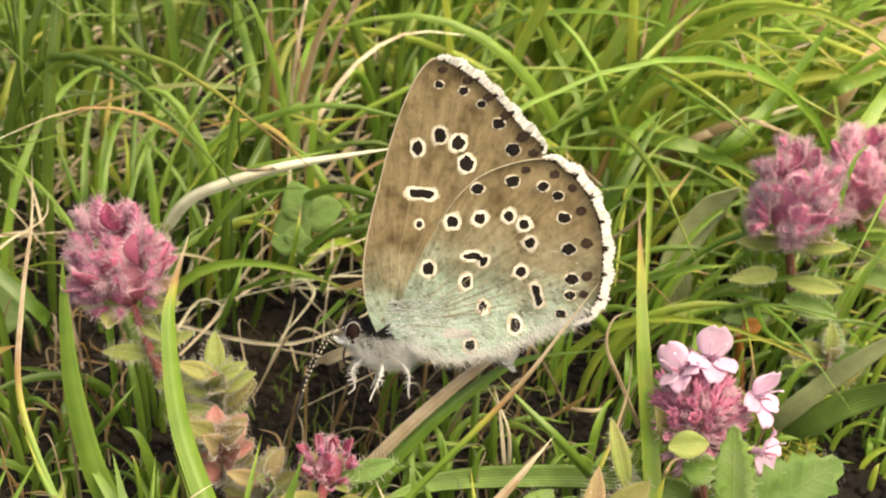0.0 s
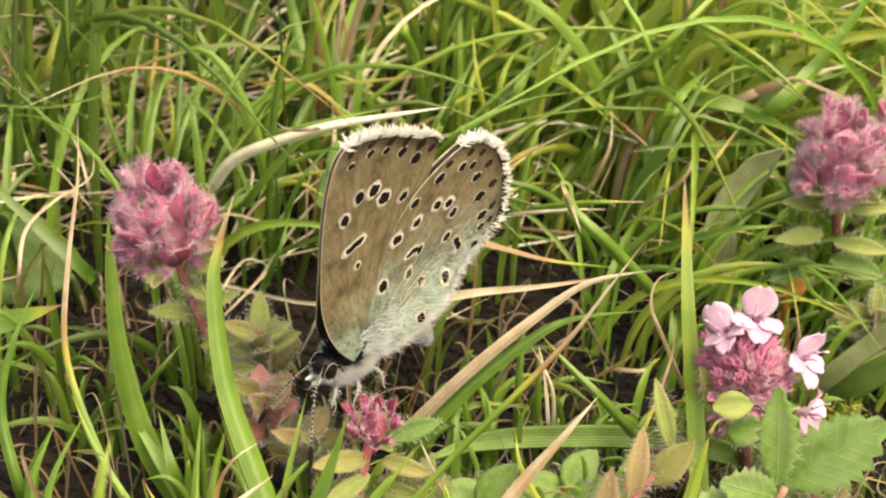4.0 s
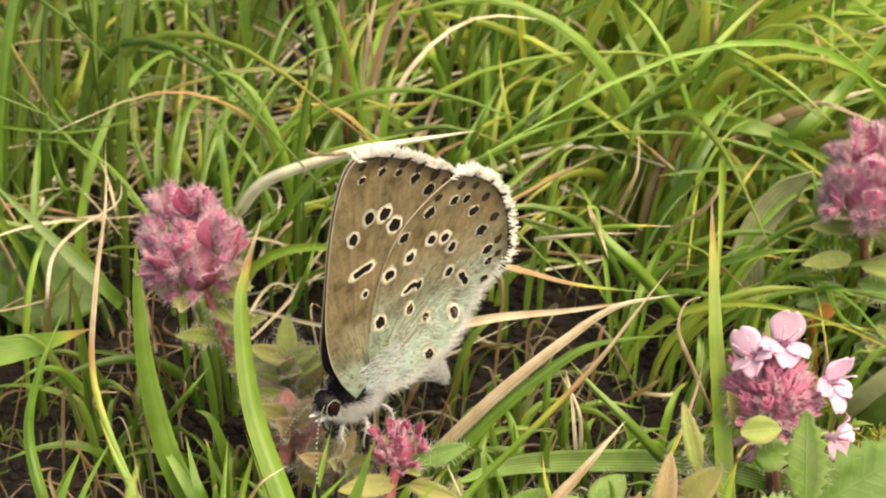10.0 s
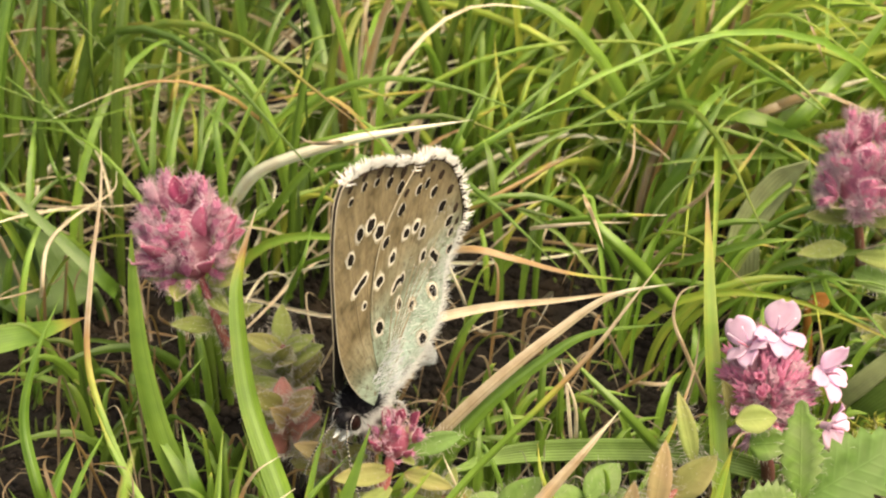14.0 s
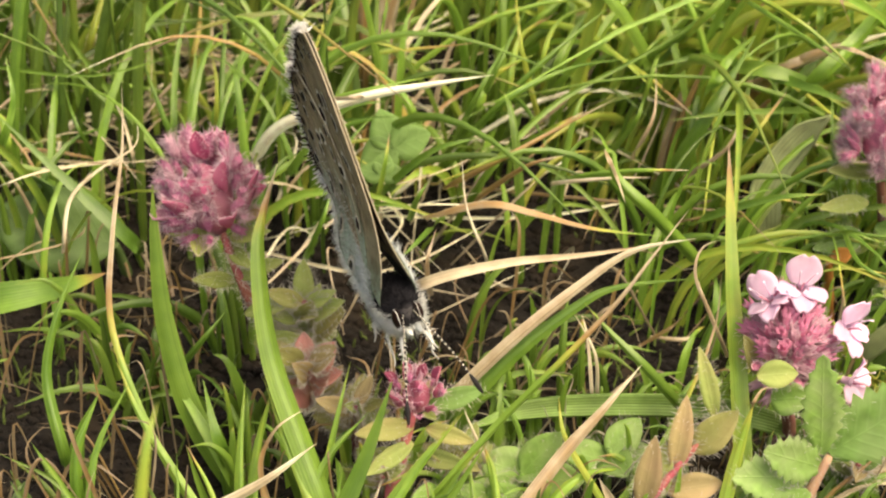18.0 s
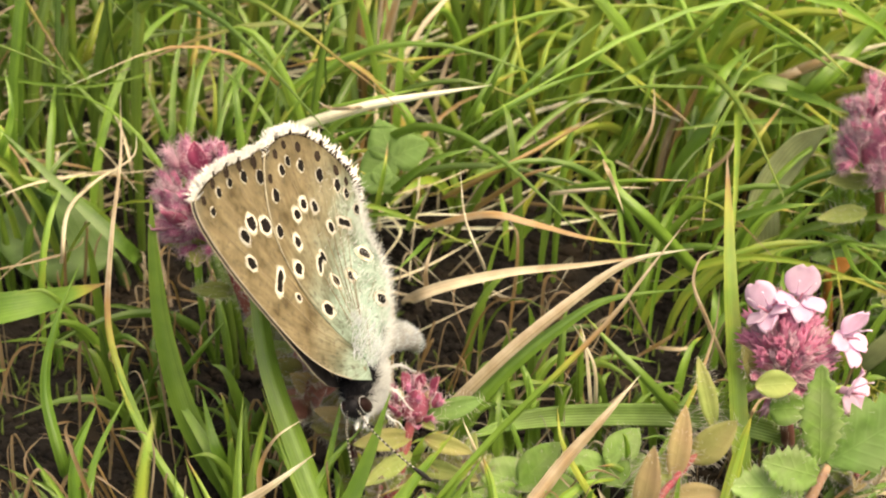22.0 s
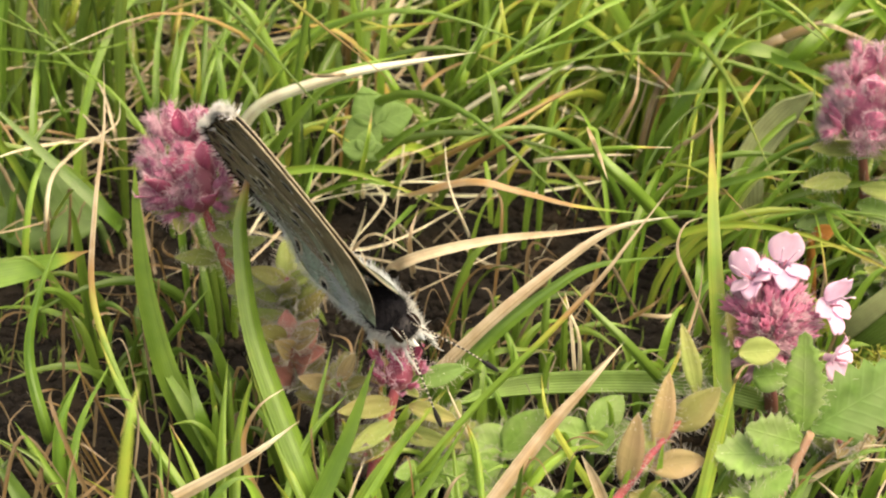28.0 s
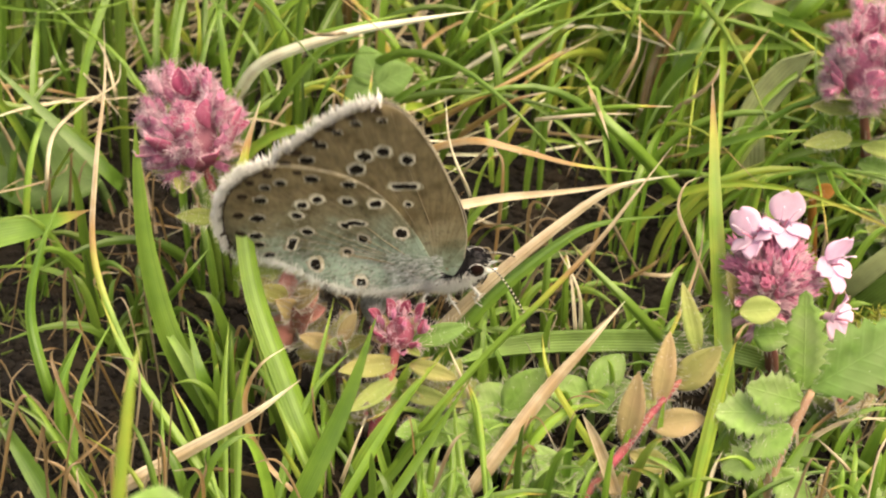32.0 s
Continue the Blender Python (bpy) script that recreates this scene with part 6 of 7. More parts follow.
# ---- the butterfly: x forward, y to its left, z up; millimetres from the wing base ----
def wing_material(name, fore):
    """Underside: warm grey-brown, blue-green dusted towards the body, with scale grain."""
    m, n, l, b = material(name, 0.75)
    co = n.new("ShaderNodeTexCoord")
    sep = n.new("ShaderNodeSeparateXYZ")
    l.new(co.outputs["Object"], sep.inputs[0])
    # dusted towards the hind margin and the body
    def scaled(sx, sz, offset):
        a = n.new("ShaderNodeMath")
        a.operation, a.inputs[1].default_value, a.inputs[2].default_value = "MULTIPLY_ADD", sx, offset
        l.new(sep.outputs[0], a.inputs[0])
        c = n.new("ShaderNodeMath")
        c.operation, c.inputs[1].default_value = "MULTIPLY_ADD", sz
        l.new(sep.outputs[2], c.inputs[0])
        l.new(a.outputs[0], c.inputs[2])
        return c
    g = scaled(*((-14, 66, 0.04) if not fore else (-14, 84, 0.2)))
    speck = n.new("ShaderNodeTexNoise")
    speck.inputs["Scale"].default_value, speck.inputs["Detail"].default_value = 520, 7
    l.new(co.outputs["Object"], speck.inputs["Vector"])
    add = n.new("ShaderNodeMath")
    add.operation, add.inputs[1].default_value = "MULTIPLY_ADD", 0.42
    l.new(speck.outputs[0], add.inputs[0])
    l.new(g.outputs[0], add.inputs[2])
    r = ramp_node(n, l, add.outputs[0], [(0.24, (0.40, 0.56, 0.49)), (0.52, (0.345, 0.47, 0.39)), (0.76, (0.30, 0.285, 0.19)), (1.0, (0.28, 0.23, 0.134))])
    # rows of scales: very fine grain along the wing
    mp = n.new("ShaderNodeMapping")
    mp.inputs["Scale"].default_value = (2600, 1, 900)
    l.new(co.outputs["Object"], mp.inputs[0])
    gr = n.new("ShaderNodeTexNoise")
    gr.inputs["Scale"].default_value, gr.inputs["Detail"].default_value = 1.0, 3
    l.new(mp.outputs[0], gr.inputs["Vector"])
    grain = ramp_node(n, l, gr.outputs[0], [(0.3, (0.70, 0.70, 0.70)), (0.7, (1.0, 1.0, 1.0))])
    col = mix_node(n, l, r.outputs[0], grain.outputs[0], 0.8, "MULTIPLY")
    # dark scales strewn in, thickest over the pale root
    dk = n.new("ShaderNodeTexNoise")
    dk.inputs["Scale"].default_value, dk.inputs["Detail"].default_value = 2900, 3
    l.new(co.outputs["Object"], dk.inputs["Vector"])
    rare = ramp_node(n, l, dk.outputs[0], [(0.54, (0, 0, 0)), (0.68, (0.8, 0.8, 0.8))])
    pale = ramp_node(n, l, add.outputs[0], [(0.3, (1, 1, 1)), (0.95, (0.55, 0.55, 0.55))])
    col = mix_node(n, l, col, (0.10, 0.09, 0.07), mix_node(n, l, rare.outputs[0], pale.outputs[0], 1.0, "MULTIPLY"))
    worn = noise_node(n, l, 420, 7)
    rub = ramp_node(n, l, worn.outputs[0], [(0.34, (0.52, 0.49, 0.42)), (0.5, (0.98, 0.97, 0.93)), (0.66, (1.2, 1.2, 1.2))])
    col = mix_node(n, l, col, rub.outputs[0], 1.0, "MULTIPLY")
    # worn streaks that fan out between the veins
    off = n.new("ShaderNodeMath")
    off.operation, off.inputs[1].default_value = "ADD", 0.0012
    l.new(sep.outputs[0], off.inputs[0])
    turn = n.new("ShaderNodeMath")
    turn.operation = "ARCTAN2"
    l.new(sep.outputs[2], turn.inputs[0])
    l.new(off.outputs[0], turn.inputs[1])
    far = n.new("ShaderNodeVectorMath")
    far.operation = "LENGTH"
    l.new(co.outputs["Object"], far.inputs[0])
    fan = n.new("ShaderNodeCombineXYZ")
    for value, slot, k in ((turn.outputs[0], 0, 26.0), (far.outputs["Value"], 1, 260.0)):
        mul = n.new("ShaderNodeMath")
        mul.operation, mul.inputs[1].default_value = "MULTIPLY", k
        l.new(value, mul.inputs[0])
        l.new(mul.outputs[0], fan.inputs[slot])
    lines = n.new("ShaderNodeTexNoise")
    lines.inputs["Scale"].default_value, lines.inputs["Detail"].default_value = 1.0, 5
    l.new(fan.outputs[0], lines.inputs["Vector"])
    shade = ramp_node(n, l, lines.outputs[0], [(0.3, (0.66, 0.61, 0.54)), (0.5, (1.03, 1.02, 1.0)), (0.72, (1.3, 1.28, 1.24))])
    col = mix_node(n, l, col, shade.outputs[0], 0.75, "MULTIPLY")
    l.new(col, b.inputs["Base Color"])
    b.inputs["Sheen Weight"].default_value = 0.18
    b.inputs["Sheen Roughness"].default_value = 0.5
    b.inputs["Sheen Tint"].default_value = (1, 0.94, 0.68, 1)
    bump_node(n, l, b, gr.outputs[0], 0.00003, 0.5)
    thin(m, n, l, b, col, 0.3)
    return m


WING_FORE, WING_HIND = wing_material("forewing_underside", True), wing_material("hindwing_underside", False)
WING_TOP = plain("wing_upperside", (0.06, 0.055, 0.055), 0.7, 600, 0.4, 0.3)
SPOT_BLACK = plain("black_scales", (0.012, 0.010, 0.009), 0.7, 1500, 0.3)
SPOT_BROWN = plain("brown_scales", (0.035, 0.025, 0.018), 0.75, 1500, 0.4)
RING = plain("white_scales", (0.62, 0.60, 0.50), 0.75, 1500, 0.1)
RING_EDGE = plain("pale_scales", (0.40, 0.37, 0.27), 0.75, 2200, 0.3)
COSTA = plain("costal_scales", (0.40, 0.36, 0.27), 0.75, 1500, 0.15)
FRINGE = plain("white_fringe", (0.92, 0.92, 0.89), 0.75, 1200, 0.04, 0.5)
VEIN = plain("wing_vein", (0.25, 0.21, 0.135), 0.7, 800, 0.2)
FUR_WHITE = plain("white_fur", (0.85, 0.88, 0.85), 0.8, 900, 0.12, 0.25)
FUR_GREY = plain("grey_fur", (0.52, 0.57, 0.58), 0.8, 900, 0.2, 0.2)
FUR_DARK = plain("black_fur", (0.02, 0.02, 0.024), 0.8, 900, 0.3)
BODY_DARK = plain("black_cuticle", (0.015, 0.014, 0.015), 0.5, 900, 0.3)
EYE_DARK = plain("eye", (0.014, 0.007, 0.006), 0.4, 2000, 0.3)
ABDOMEN = plain("grey_abdomen", (0.33, 0.33, 0.30), 0.8, 600, 0.35)
LEG_WHITE = plain("white_leg", (0.56, 0.57, 0.55), 0.7, 900, 0.15)

for scales in (EYE_DARK, RING_EDGE, SPOT_BLACK, SPOT_BROWN, RING, FRINGE, FUR_WHITE, FUR_GREY, FUR_DARK, WING_TOP, VEIN, WING_FORE, WING_HIND):
    scales.node_tree.nodes["Principled BSDF"].inputs["Specular IOR Level"].default_value = 0.06

FORE_EDGE = [(0.0, 0.0), (0.75, 2.0), (0.95, 4.2), (0.6, 7.0), (-0.2, 10.3), (-1.2, 14.0), (-2.4, 17.2), (-3.5, 19.1), (-4.6, 19.75), (-6.1, 19.15), (-7.7, 18.0), (-9.2, 16.5), (-10.7, 14.8), (-12.1, 12.9), (-9.4, 8.5), (-4.7, 3.6)]
HIND_EDGE = [(-0.9, 0.3), (-2.6, 4.5), (-4.7, 8.6), (-6.9, 11.2), (-9.4, 12.4), (-12.1, 12.85), (-13.6, 12.05), (-14.9, 10.7), (-15.8, 9.0), (-16.3, 7.2), (-16.45, 5.5), (-16.35, 3.6), (-15.9, 2.1), (-14.9, 1.0), (-12.0, -0.2), (-8.3, -1.4), (-5.0, -2.0), (-2.2, -1.2)]


def wing_y(x, z):
    """Half the gap between the closed wings: the thick body holds them apart at the root."""
    r = math.hypot(x + 1, z)
    belly = 1.3 * math.exp(-((z + 1.6) / 2.2) ** 2) / (1 + math.exp(-(x + 11.3) * 1.3))
    return 0.06 + max(1.35 * math.exp(-(r / 4.6) ** 2), belly)


def edge_line(points, n):
    return [Vector((q.x, q.y)) for q in spline([(a, b, 0) for a, b in points] + [(*points[0], 0)], n)][:-1]


def wing(name, parent, edge, side, lift, under, label):
    """A thin membrane fanned from its root; outside is the underside."""
    n, rings = 84, 14
    line, root = edge_line(edge, n), Vector(edge[0])
    verts, faces, mats = [], [], []
    for layer in (1, 0):
        for k in range(rings + 1):
            for q in line:
                p = root + (q - root) * (k / rings)
                y = wing_y(p.x, p.y) + lift + 0.035 * layer + 0.05 * math.sin(p.x * 1.3 + p.y * 0.4) * (k / rings)
                verts.append(Vector((p.x, side * y, p.y)) * MM)
    half = (rings + 1) * n
    for layer in (0, 1):
        for k in range(rings):
            for i in range(n):
                a, j = layer * half + k * n, (i + 1) % n
                g = (a + i, a + j, a + n + j, a + n + i)
                faces.append(g if (layer == 0) == (side < 0) else g[::-1])
                mats.append(layer)
    o = rings * n
    for i in range(n):
        j = (i + 1) % n
        faces.append((o + i, o + j, half + o + j, half + o + i))
        mats.append(0)
    return mesh_object(name, verts, faces, [under, WING_TOP], parent, label, mats)


def spot(parent, side, lift, x, z, rx, rz, turn=0.0, ring=1.0, mat=None, bend=0.0, waist=0.0):
    """A black spot in a white ring, ragged by the scales; bend makes it a crescent, waist a double spot."""
    r = random.Random(int(x * 91 + z * 37))
    verts, faces, mats = [], [], []
    n = 30
    def disc(kx, kz, proud, mi, wob):
        c = len(verts)
        drift = [r.uniform(-wob, wob) for _ in range(5)]
        for i in range(n):
            a = 2 * math.pi * i / n
            w = 1 + r.uniform(-wob, wob) * 0.6 + sum(d * math.sin((k + 2) * a + k) for k, d in enumerate(drift)) * 0.4
            pinch = 1 - waist * math.sin(a) ** 4
            u, v = math.cos(a) * kx * w, math.sin(a) * kz * w * pinch
            v += bend * (u / kx) ** 2
            X, Z = x + u * math.cos(turn) - v * math.sin(turn), z + u * math.sin(turn) + v * math.cos(turn)
            verts.append(Vector((X, side * (wing_y(X, Z) + lift + proud + 0.05 * math.sin(X * 1.3 + Z * 0.4)), Z)) * MM)
        # strips across, so that a crescent stays hollow
        for i in range(n // 2):
            g = (c + i, c + i + 1, c + (n - i - 1) % n, c + (n - i) % n)
            g = tuple(dict.fromkeys(g))
            if len(g) > 2:
                faces.append(g if side < 0 else g[::-1])
                mats.append(mi)
    if ring:
        disc(rx + 0.34 * ring, rz + 0.34 * ring, 0.065, 2, 0.2)
        disc(rx + 0.22 * ring, rz + 0.22 * ring, 0.085, 0, 0.12)
    disc(rx, rz, 0.115, 1, 0.16)
    return mesh_object("wing_spot", verts, faces, [RING, mat or SPOT_BLACK, RING_EDGE], parent, "", mats, smooth=False)


def fringe(parent, edge, side, lift, start, stop, depth, ticks, rng):
    """White hair scales along the outer margin, dark at the vein ends, on a thin dark line."""
    line = edge_line(edge, 420)
    lo, hi = int(start * 420), int(stop * 420)
    centre = Vector((-7, 7))
    sets = {0: ([], []), 1: ([], [])}
    for layer in range(3):
        for i in range(lo, hi):
            q, t = line[i], (line[(i + 1) % 420] - line[i - 1]).normalized()
            nrm = Vector((t.y, -t.x))
            if nrm.dot(q - centre) < 0:
                nrm = -nrm
            u = (i - lo) / (hi - lo)
            ends = min(1, 6 * u, 6 * (1 - u)) * 0.6 + 0.4
            near = min(abs(u - k) for k in ticks)
            dark = layer == 2 or (layer == 1 and near < 0.008 and rng.random() < 0.8)
            ln = depth * ends * (0.93 + 0.13 * math.cos(2 * math.pi * near / 0.12)) * rng.uniform(0.86, 1.06) * ((0.5 if near < 0.014 else 0.2) if layer == 2 else 0.5 if dark else 1.0)
            y0 = wing_y(q.x, q.y) + lift + (0.0 if layer == 0 else 0.04 if layer == 1 else 0.07)
            w = 0.085 if layer != 2 else 0.07
            d = (nrm + t * rng.gauss(0, 0.16)).normalized()
            base = q - nrm * (0.1 + 0.05 * layer)
            tip = base + d * ln
            v, f = sets[1 if dark else 0]
            k = len(v)
            dy = rng.gauss(0.02, 0.24)
            for X, Z, Y in ((base.x - t.x * w, base.y - t.y * w, y0), (base.x + t.x * w, base.y + t.y * w, y0), (tip.x + t.x * w * .5, tip.y + t.y * w * .5, y0 + dy), (tip.x - t.x * w * .5, tip.y - t.y * w * .5, y0 + dy),
                            (base.x, base.y, y0 - 0.03), (tip.x, tip.y, y0 + dy - 0.03)):
                v.append(Vector((X, side * Y, Z)) * MM)
            f += [(k, k + 1, k + 2, k + 3), (k, k + 3, k + 5, k + 4), (k + 1, k + 4, k + 5, k + 2)]
    mesh_object("fringe", *sets[0], FRINGE, parent, "white hair fringe", smooth=False)
    mesh_object("margin_line", *sets[1], SPOT_BROWN, parent, "dark marginal line and vein ends", smooth=False)


def veins(parent, side, lift, root, ends):
    parts = []
    for ex, ez, bow in ends:
        a, b = Vector(root), Vector((ex, ez))
        mid = a.lerp(b, 0.5) + Vector((-(b - a).y, (b - a).x)) * bow
        line = spline([Vector((q.x, side * (wing_y(q.x, q.y) + lift + 0.045 + 0.05 * math.sin(q.x * 1.3 + q.y * 0.4)), q.y)) * MM for q in (a, a.lerp(mid, .5) + (mid - a.lerp(b, .5)) * .25, mid, mid.lerp(b, .5) + (mid - a.lerp(b, .5)) * .25, b)], 16)
        parts.append(tube(line, [0.04 * MM * (1 - 0.6 * i / 16) for i in range(17)], 5))
    for v, f in parts:
        mesh_object("vein", v, f, VEIN, parent)


def ball(centre, rx, ry, rz, n=16, m=10):
    verts, faces = [], []
    for i in range(m + 1):
        a = math.pi * i / m
        for s in range(n):
            w = 2 * math.pi * s / n
            verts.append(V((centre[0] + rx * math.cos(a), centre[1] + ry * math.sin(a) * math.cos(w), centre[2] + rz * math.sin(a) * math.sin(w))))
    for i in range(m):
        for s in range(n):
            faces.append((i * n + s, i * n + (s + 1) % n, (i + 1) * n + (s + 1) % n, (i + 1) * n + s))
    return verts, faces


def fur(name, parent, mat, centre, r, count, length, rng, keep, back=0.8, thick=0.03):
    roots = []
    while len(roots) < count:
        e = Vector((rng.gauss(0, 1), rng.gauss(0, 1), rng.gauss(0, 1))).normalized()
        if keep(e):
            roots.append((V((centre[0] + e.x * r[0], centre[1] + e.y * r[1], centre[2] + e.z * r[2])), Vector((e.x - back, e.y, e.z))))
    v, f = hairs(roots, length * MM, thick * MM, rng)
    return tagged(mesh_object(name, v, f, mat, parent), kind="stuff")


def build_butterfly():
    rng = random.Random(77)
    fly = new("butterfly")
    tagged(fly, "large blue butterfly with closed spotted grey-brown wings on thyme", "butterfly")
    moving = {"fly": fly}
    # thorax, abdomen, head
    thorax = mesh_object("thorax", *ball((-0.8, 0, -1.0), 2.3, 1.3, 1.6), BODY_DARK, fly, "black thorax with white fur below")
    fur("white_fur", thorax, FUR_WHITE, (-0.8, 0, -1.0), (2.3, 1.3, 1.6), 5200, 0.85, rng, lambda e: e.z < 0.32, 0.8, 0.024)
    fur("black_fur", thorax, FUR_DARK, (-0.8, 0, -1.0), (2.3, 1.3, 1.6), 1600, 0.75, rng, lambda e: e.z > 0.25, 0.7, 0.03)
    back = [V(p) for p in ((0, 0, 0), (-1.8, 0, 0.1), (-3.6, 0, 0.0), (-5.2, 0, -0.5), (-6.6, 0, -1.3), (-7.5, 0, -2.3))]
    belly = spline(back, 18)
    radii = [MM * (0.25 + 0.9 * math.sin(math.pi * min(1, 0.16 + 0.72 * i / 18)) ** 0.7) * (1 + 0.06 * (i % 3 == 0)) for i in range(19)]
    v, f = tube(belly, radii, 14)
    abdomen = mesh_object("abdomen", v, f, ABDOMEN, fly, "plump grey ringed abdomen")
    abdomen.location = V((-2.2, 0, -1.0))
    roots = []
    for _ in range(2600):
        i = rng.randrange(18)
        e = Vector((0, rng.gauss(0, 1), rng.gauss(0, 1))).normalized()
        roots.append((belly[i].lerp(belly[i + 1], rng.random()) + e * radii[i], e + Vector((-1.6, 0, 0))))
    hv, hf = hairs(roots, 0.35 * MM, 0.018 * MM, rng)
    tagged(mesh_object("grey_fur", hv, hf, FUR_GREY, abdomen), kind="stuff")
    moving["abdomen"] = abdomen
    head = mesh_object("head", *ball((1.55, 0, -0.35), 0.85, 1.0, 0.95), BODY_DARK, fly, "black head with white-rimmed dark eyes")
    fur("head_fur", head, FUR_DARK, (1.55, 0, -0.35), (0.85, 1.0, 0.95), 200, 0.5, rng, lambda e: e.z > 0.1 and abs(e.y) < 0.5, -0.4, 0.026)
    fur("face_fur", head, FUR_WHITE, (1.55, 0, -0.35), (0.85, 1.0, 0.95), 500, 0.45, rng, lambda e: e.z < -0.15, -0.4, 0.026)
    for s in (-1, 1):
        mesh_object("eye", *ball((1.7, 0.72 * s, -0.25), 0.55, 0.42, 0.82), EYE_DARK, head, "dark brown oval eye")
        rim = [V((1.7 + 0.6 * math.cos(a), 0.76 * s, -0.25 + 0.84 * math.sin(a))) for a in [i * 2 * math.pi / 20 for i in range(21)]]
        mesh_object("eye_rim", *tube(rim, [0.02 * MM] * 21, 6, False), FUR_WHITE, head, "white scales round the eye")
        palp = spline([V((1.9, 0.3 * s, -0.9)), V((2.6, 0.35 * s, -1.0)), V((3.2, 0.3 * s, -0.75))], 8)
        mesh_object("palp", *tube(palp, [0.2 * MM, 0.24 * MM, 0.24 * MM, 0.22 * MM, 0.2 * MM, 0.17 * MM, 0.13 * MM, 0.09 * MM, 0.04 * MM], 7), FUR_WHITE if s < 0 else FUR_GREY, head)
        line = spline([V((2.1, 0.4 * s, 0.3)), V((3.4, 1.0 * s, -0.7)), V((4.8, 2.0 * s, -3.1)), V((5.7, 2.8 * s, -5.9))], 72)
        rad = [MM * (0.062 + (0.13 * math.sin(math.pi * min(1, (i - 58) / 15)) if i > 58 else 0)) for i in range(73)]
        v, f = tube(line, rad, 8)
        mi = [1 if (k // 8) % 3 == 0 and k // 8 < 58 else 0 for k in range(len(f))]
        mesh_object("antenna", v, f, [BODY_DARK, RING], head, "black antenna ringed with white, clubbed", mi)
        foot = ((1.5, 1.0, -4.2), (0.2, 1.5, -4.6), (-2.4, 1.9, -4.2))
        for k, (fx, fy, fz) in enumerate(foot):
            hip = (0.5 - 0.9 * k, 0.5 * s, -1.9)
            knee = (hip[0] * 0.4 + fx * 0.6 + (0.6 if k == 0 else -0.4), (0.7 + fy) * 0.62 * s, -2.9)
            line = spline([V(hip), V(knee), V((fx, fy * s, fz)), V((fx + 0.5 - 0.3 * k, (fy + 0.2) * s, fz - 0.5))], 16)
            rr = [MM * (0.135 - 0.0065 * i) for i in range(17)]
            leg = mesh_object("leg", *tube(line, rr, 7), LEG_WHITE, fly, "slender white-scaled leg")
            hv, hf = hairs([(line[rng.randrange(9)], (rng.gauss(0, 1), rng.gauss(0, 1), -0.3)) for _ in range(70)], 0.55 * MM, 0.025 * MM, rng)
            tagged(mesh_object("leg_fur", hv, hf, FUR_WHITE, leg), kind="stuff")
    tongue = spline([V((2.1, 0, -1.0)), V((2.4, 0, -2.2)), V((2.0, 0, -3.4))], 8)
    mesh_object("proboscis", *tube(tongue, [0.08 * MM] * 9, 6), BODY_DARK, head)
    # wings
    for s in (-1, 1):
        hind = wing("hindwing", fly, HIND_EDGE, s, 0.10, WING_HIND, "grey-brown hindwing underside dusted blue-green, black ringed spots")
        fore = wing("forewing", fly, FORE_EDGE, s, 0.0, WING_FORE, "grey-brown forewing underside with black ringed spots")
        moving["fore" + ("left" if s > 0 else "right")], moving["hind" + ("left" if s > 0 else "right")] = fore, hind
        fringe(fore, FORE_EDGE, s, 0.02, 0.50, 0.815, 0.72, (0.06, 0.2, 0.36, 0.52, 0.68, 0.84, 0.97), rng)
        fringe(hind, HIND_EDGE, s, 0.12, 0.27, 0.74, 0.85, (0.05, 0.17, 0.3, 0.42, 0.55, 0.68, 0.8, 0.92), rng)
        costa = spline([Vector((x, s * (wing_y(x, z) + 0.05), z)) * MM for x, z in FORE_EDGE[1:10]], 50)
        mesh_object("costa", *tube(costa, [MM * 0.045] * 51, 6), COSTA, fore, "white leading edge")
        rim = spline([Vector((x, s * (wing_y(x, z) + 0.16), z)) * MM for x, z in HIND_EDGE[1:7]], 40)
        mesh_object("costa", *tube(rim, [MM * 0.055 * min(1, 0.2 + i / 20) for i in range(41)], 6), RING_EDGE, hind, "pale leading edge")
        veins(fore, s, 0.0, (-0.4, 0.8), ((-4.0, 18.8, 0.02), (-6.4, 19.0, 0.05), (-8.6, 17.6, 0.05), (-10.4, 15.8, 0.04), (-11.8, 14.0, 0.03), (-9.5, 11.0, -0.02)))
        veins(hind, s, 0.10, (-1.4, 0.6), ((-10.4, 11.8, 0.06), (-13.0, 11.8, 0.08), (-15.2, 10.4, 0.07), (-16.4, 8.0, 0.04), (-16.7, 5.6, 0.02), (-16.2, 3.2, 0.0), (-14.6, 1.2, -0.04), (-9.5, -0.6, -0.04)))
        for x, z, a, b in ((-3.06, 13.33, .38, .52), (-4.69, 14.22, .44, .54), (-5.99, 13.66, .48, .52), (-6.58, 12.15, .5, .55), (-3.15, 7.74, .22, .26), (-8.2, 10.55, .42, .36)):
            spot(fore, s, 0.0, x, z, a, b, ring=0.75 if a > .3 else 0.6)
        spot(fore, s, 0.0, -3.33, 9.98, .92, .46, turn=0.12, waist=0.35)
        for x, z, a in ((-4.62, 17.89, .26), (-6.38, 17.41, .28), (-7.65, 16.45, .26), (-8.89, 15.03, .36), (-9.92, 13.16, .42)):
            spot(fore, s, 0.0, x, z, a * 1.25, a * 1.05, ring=0.2)
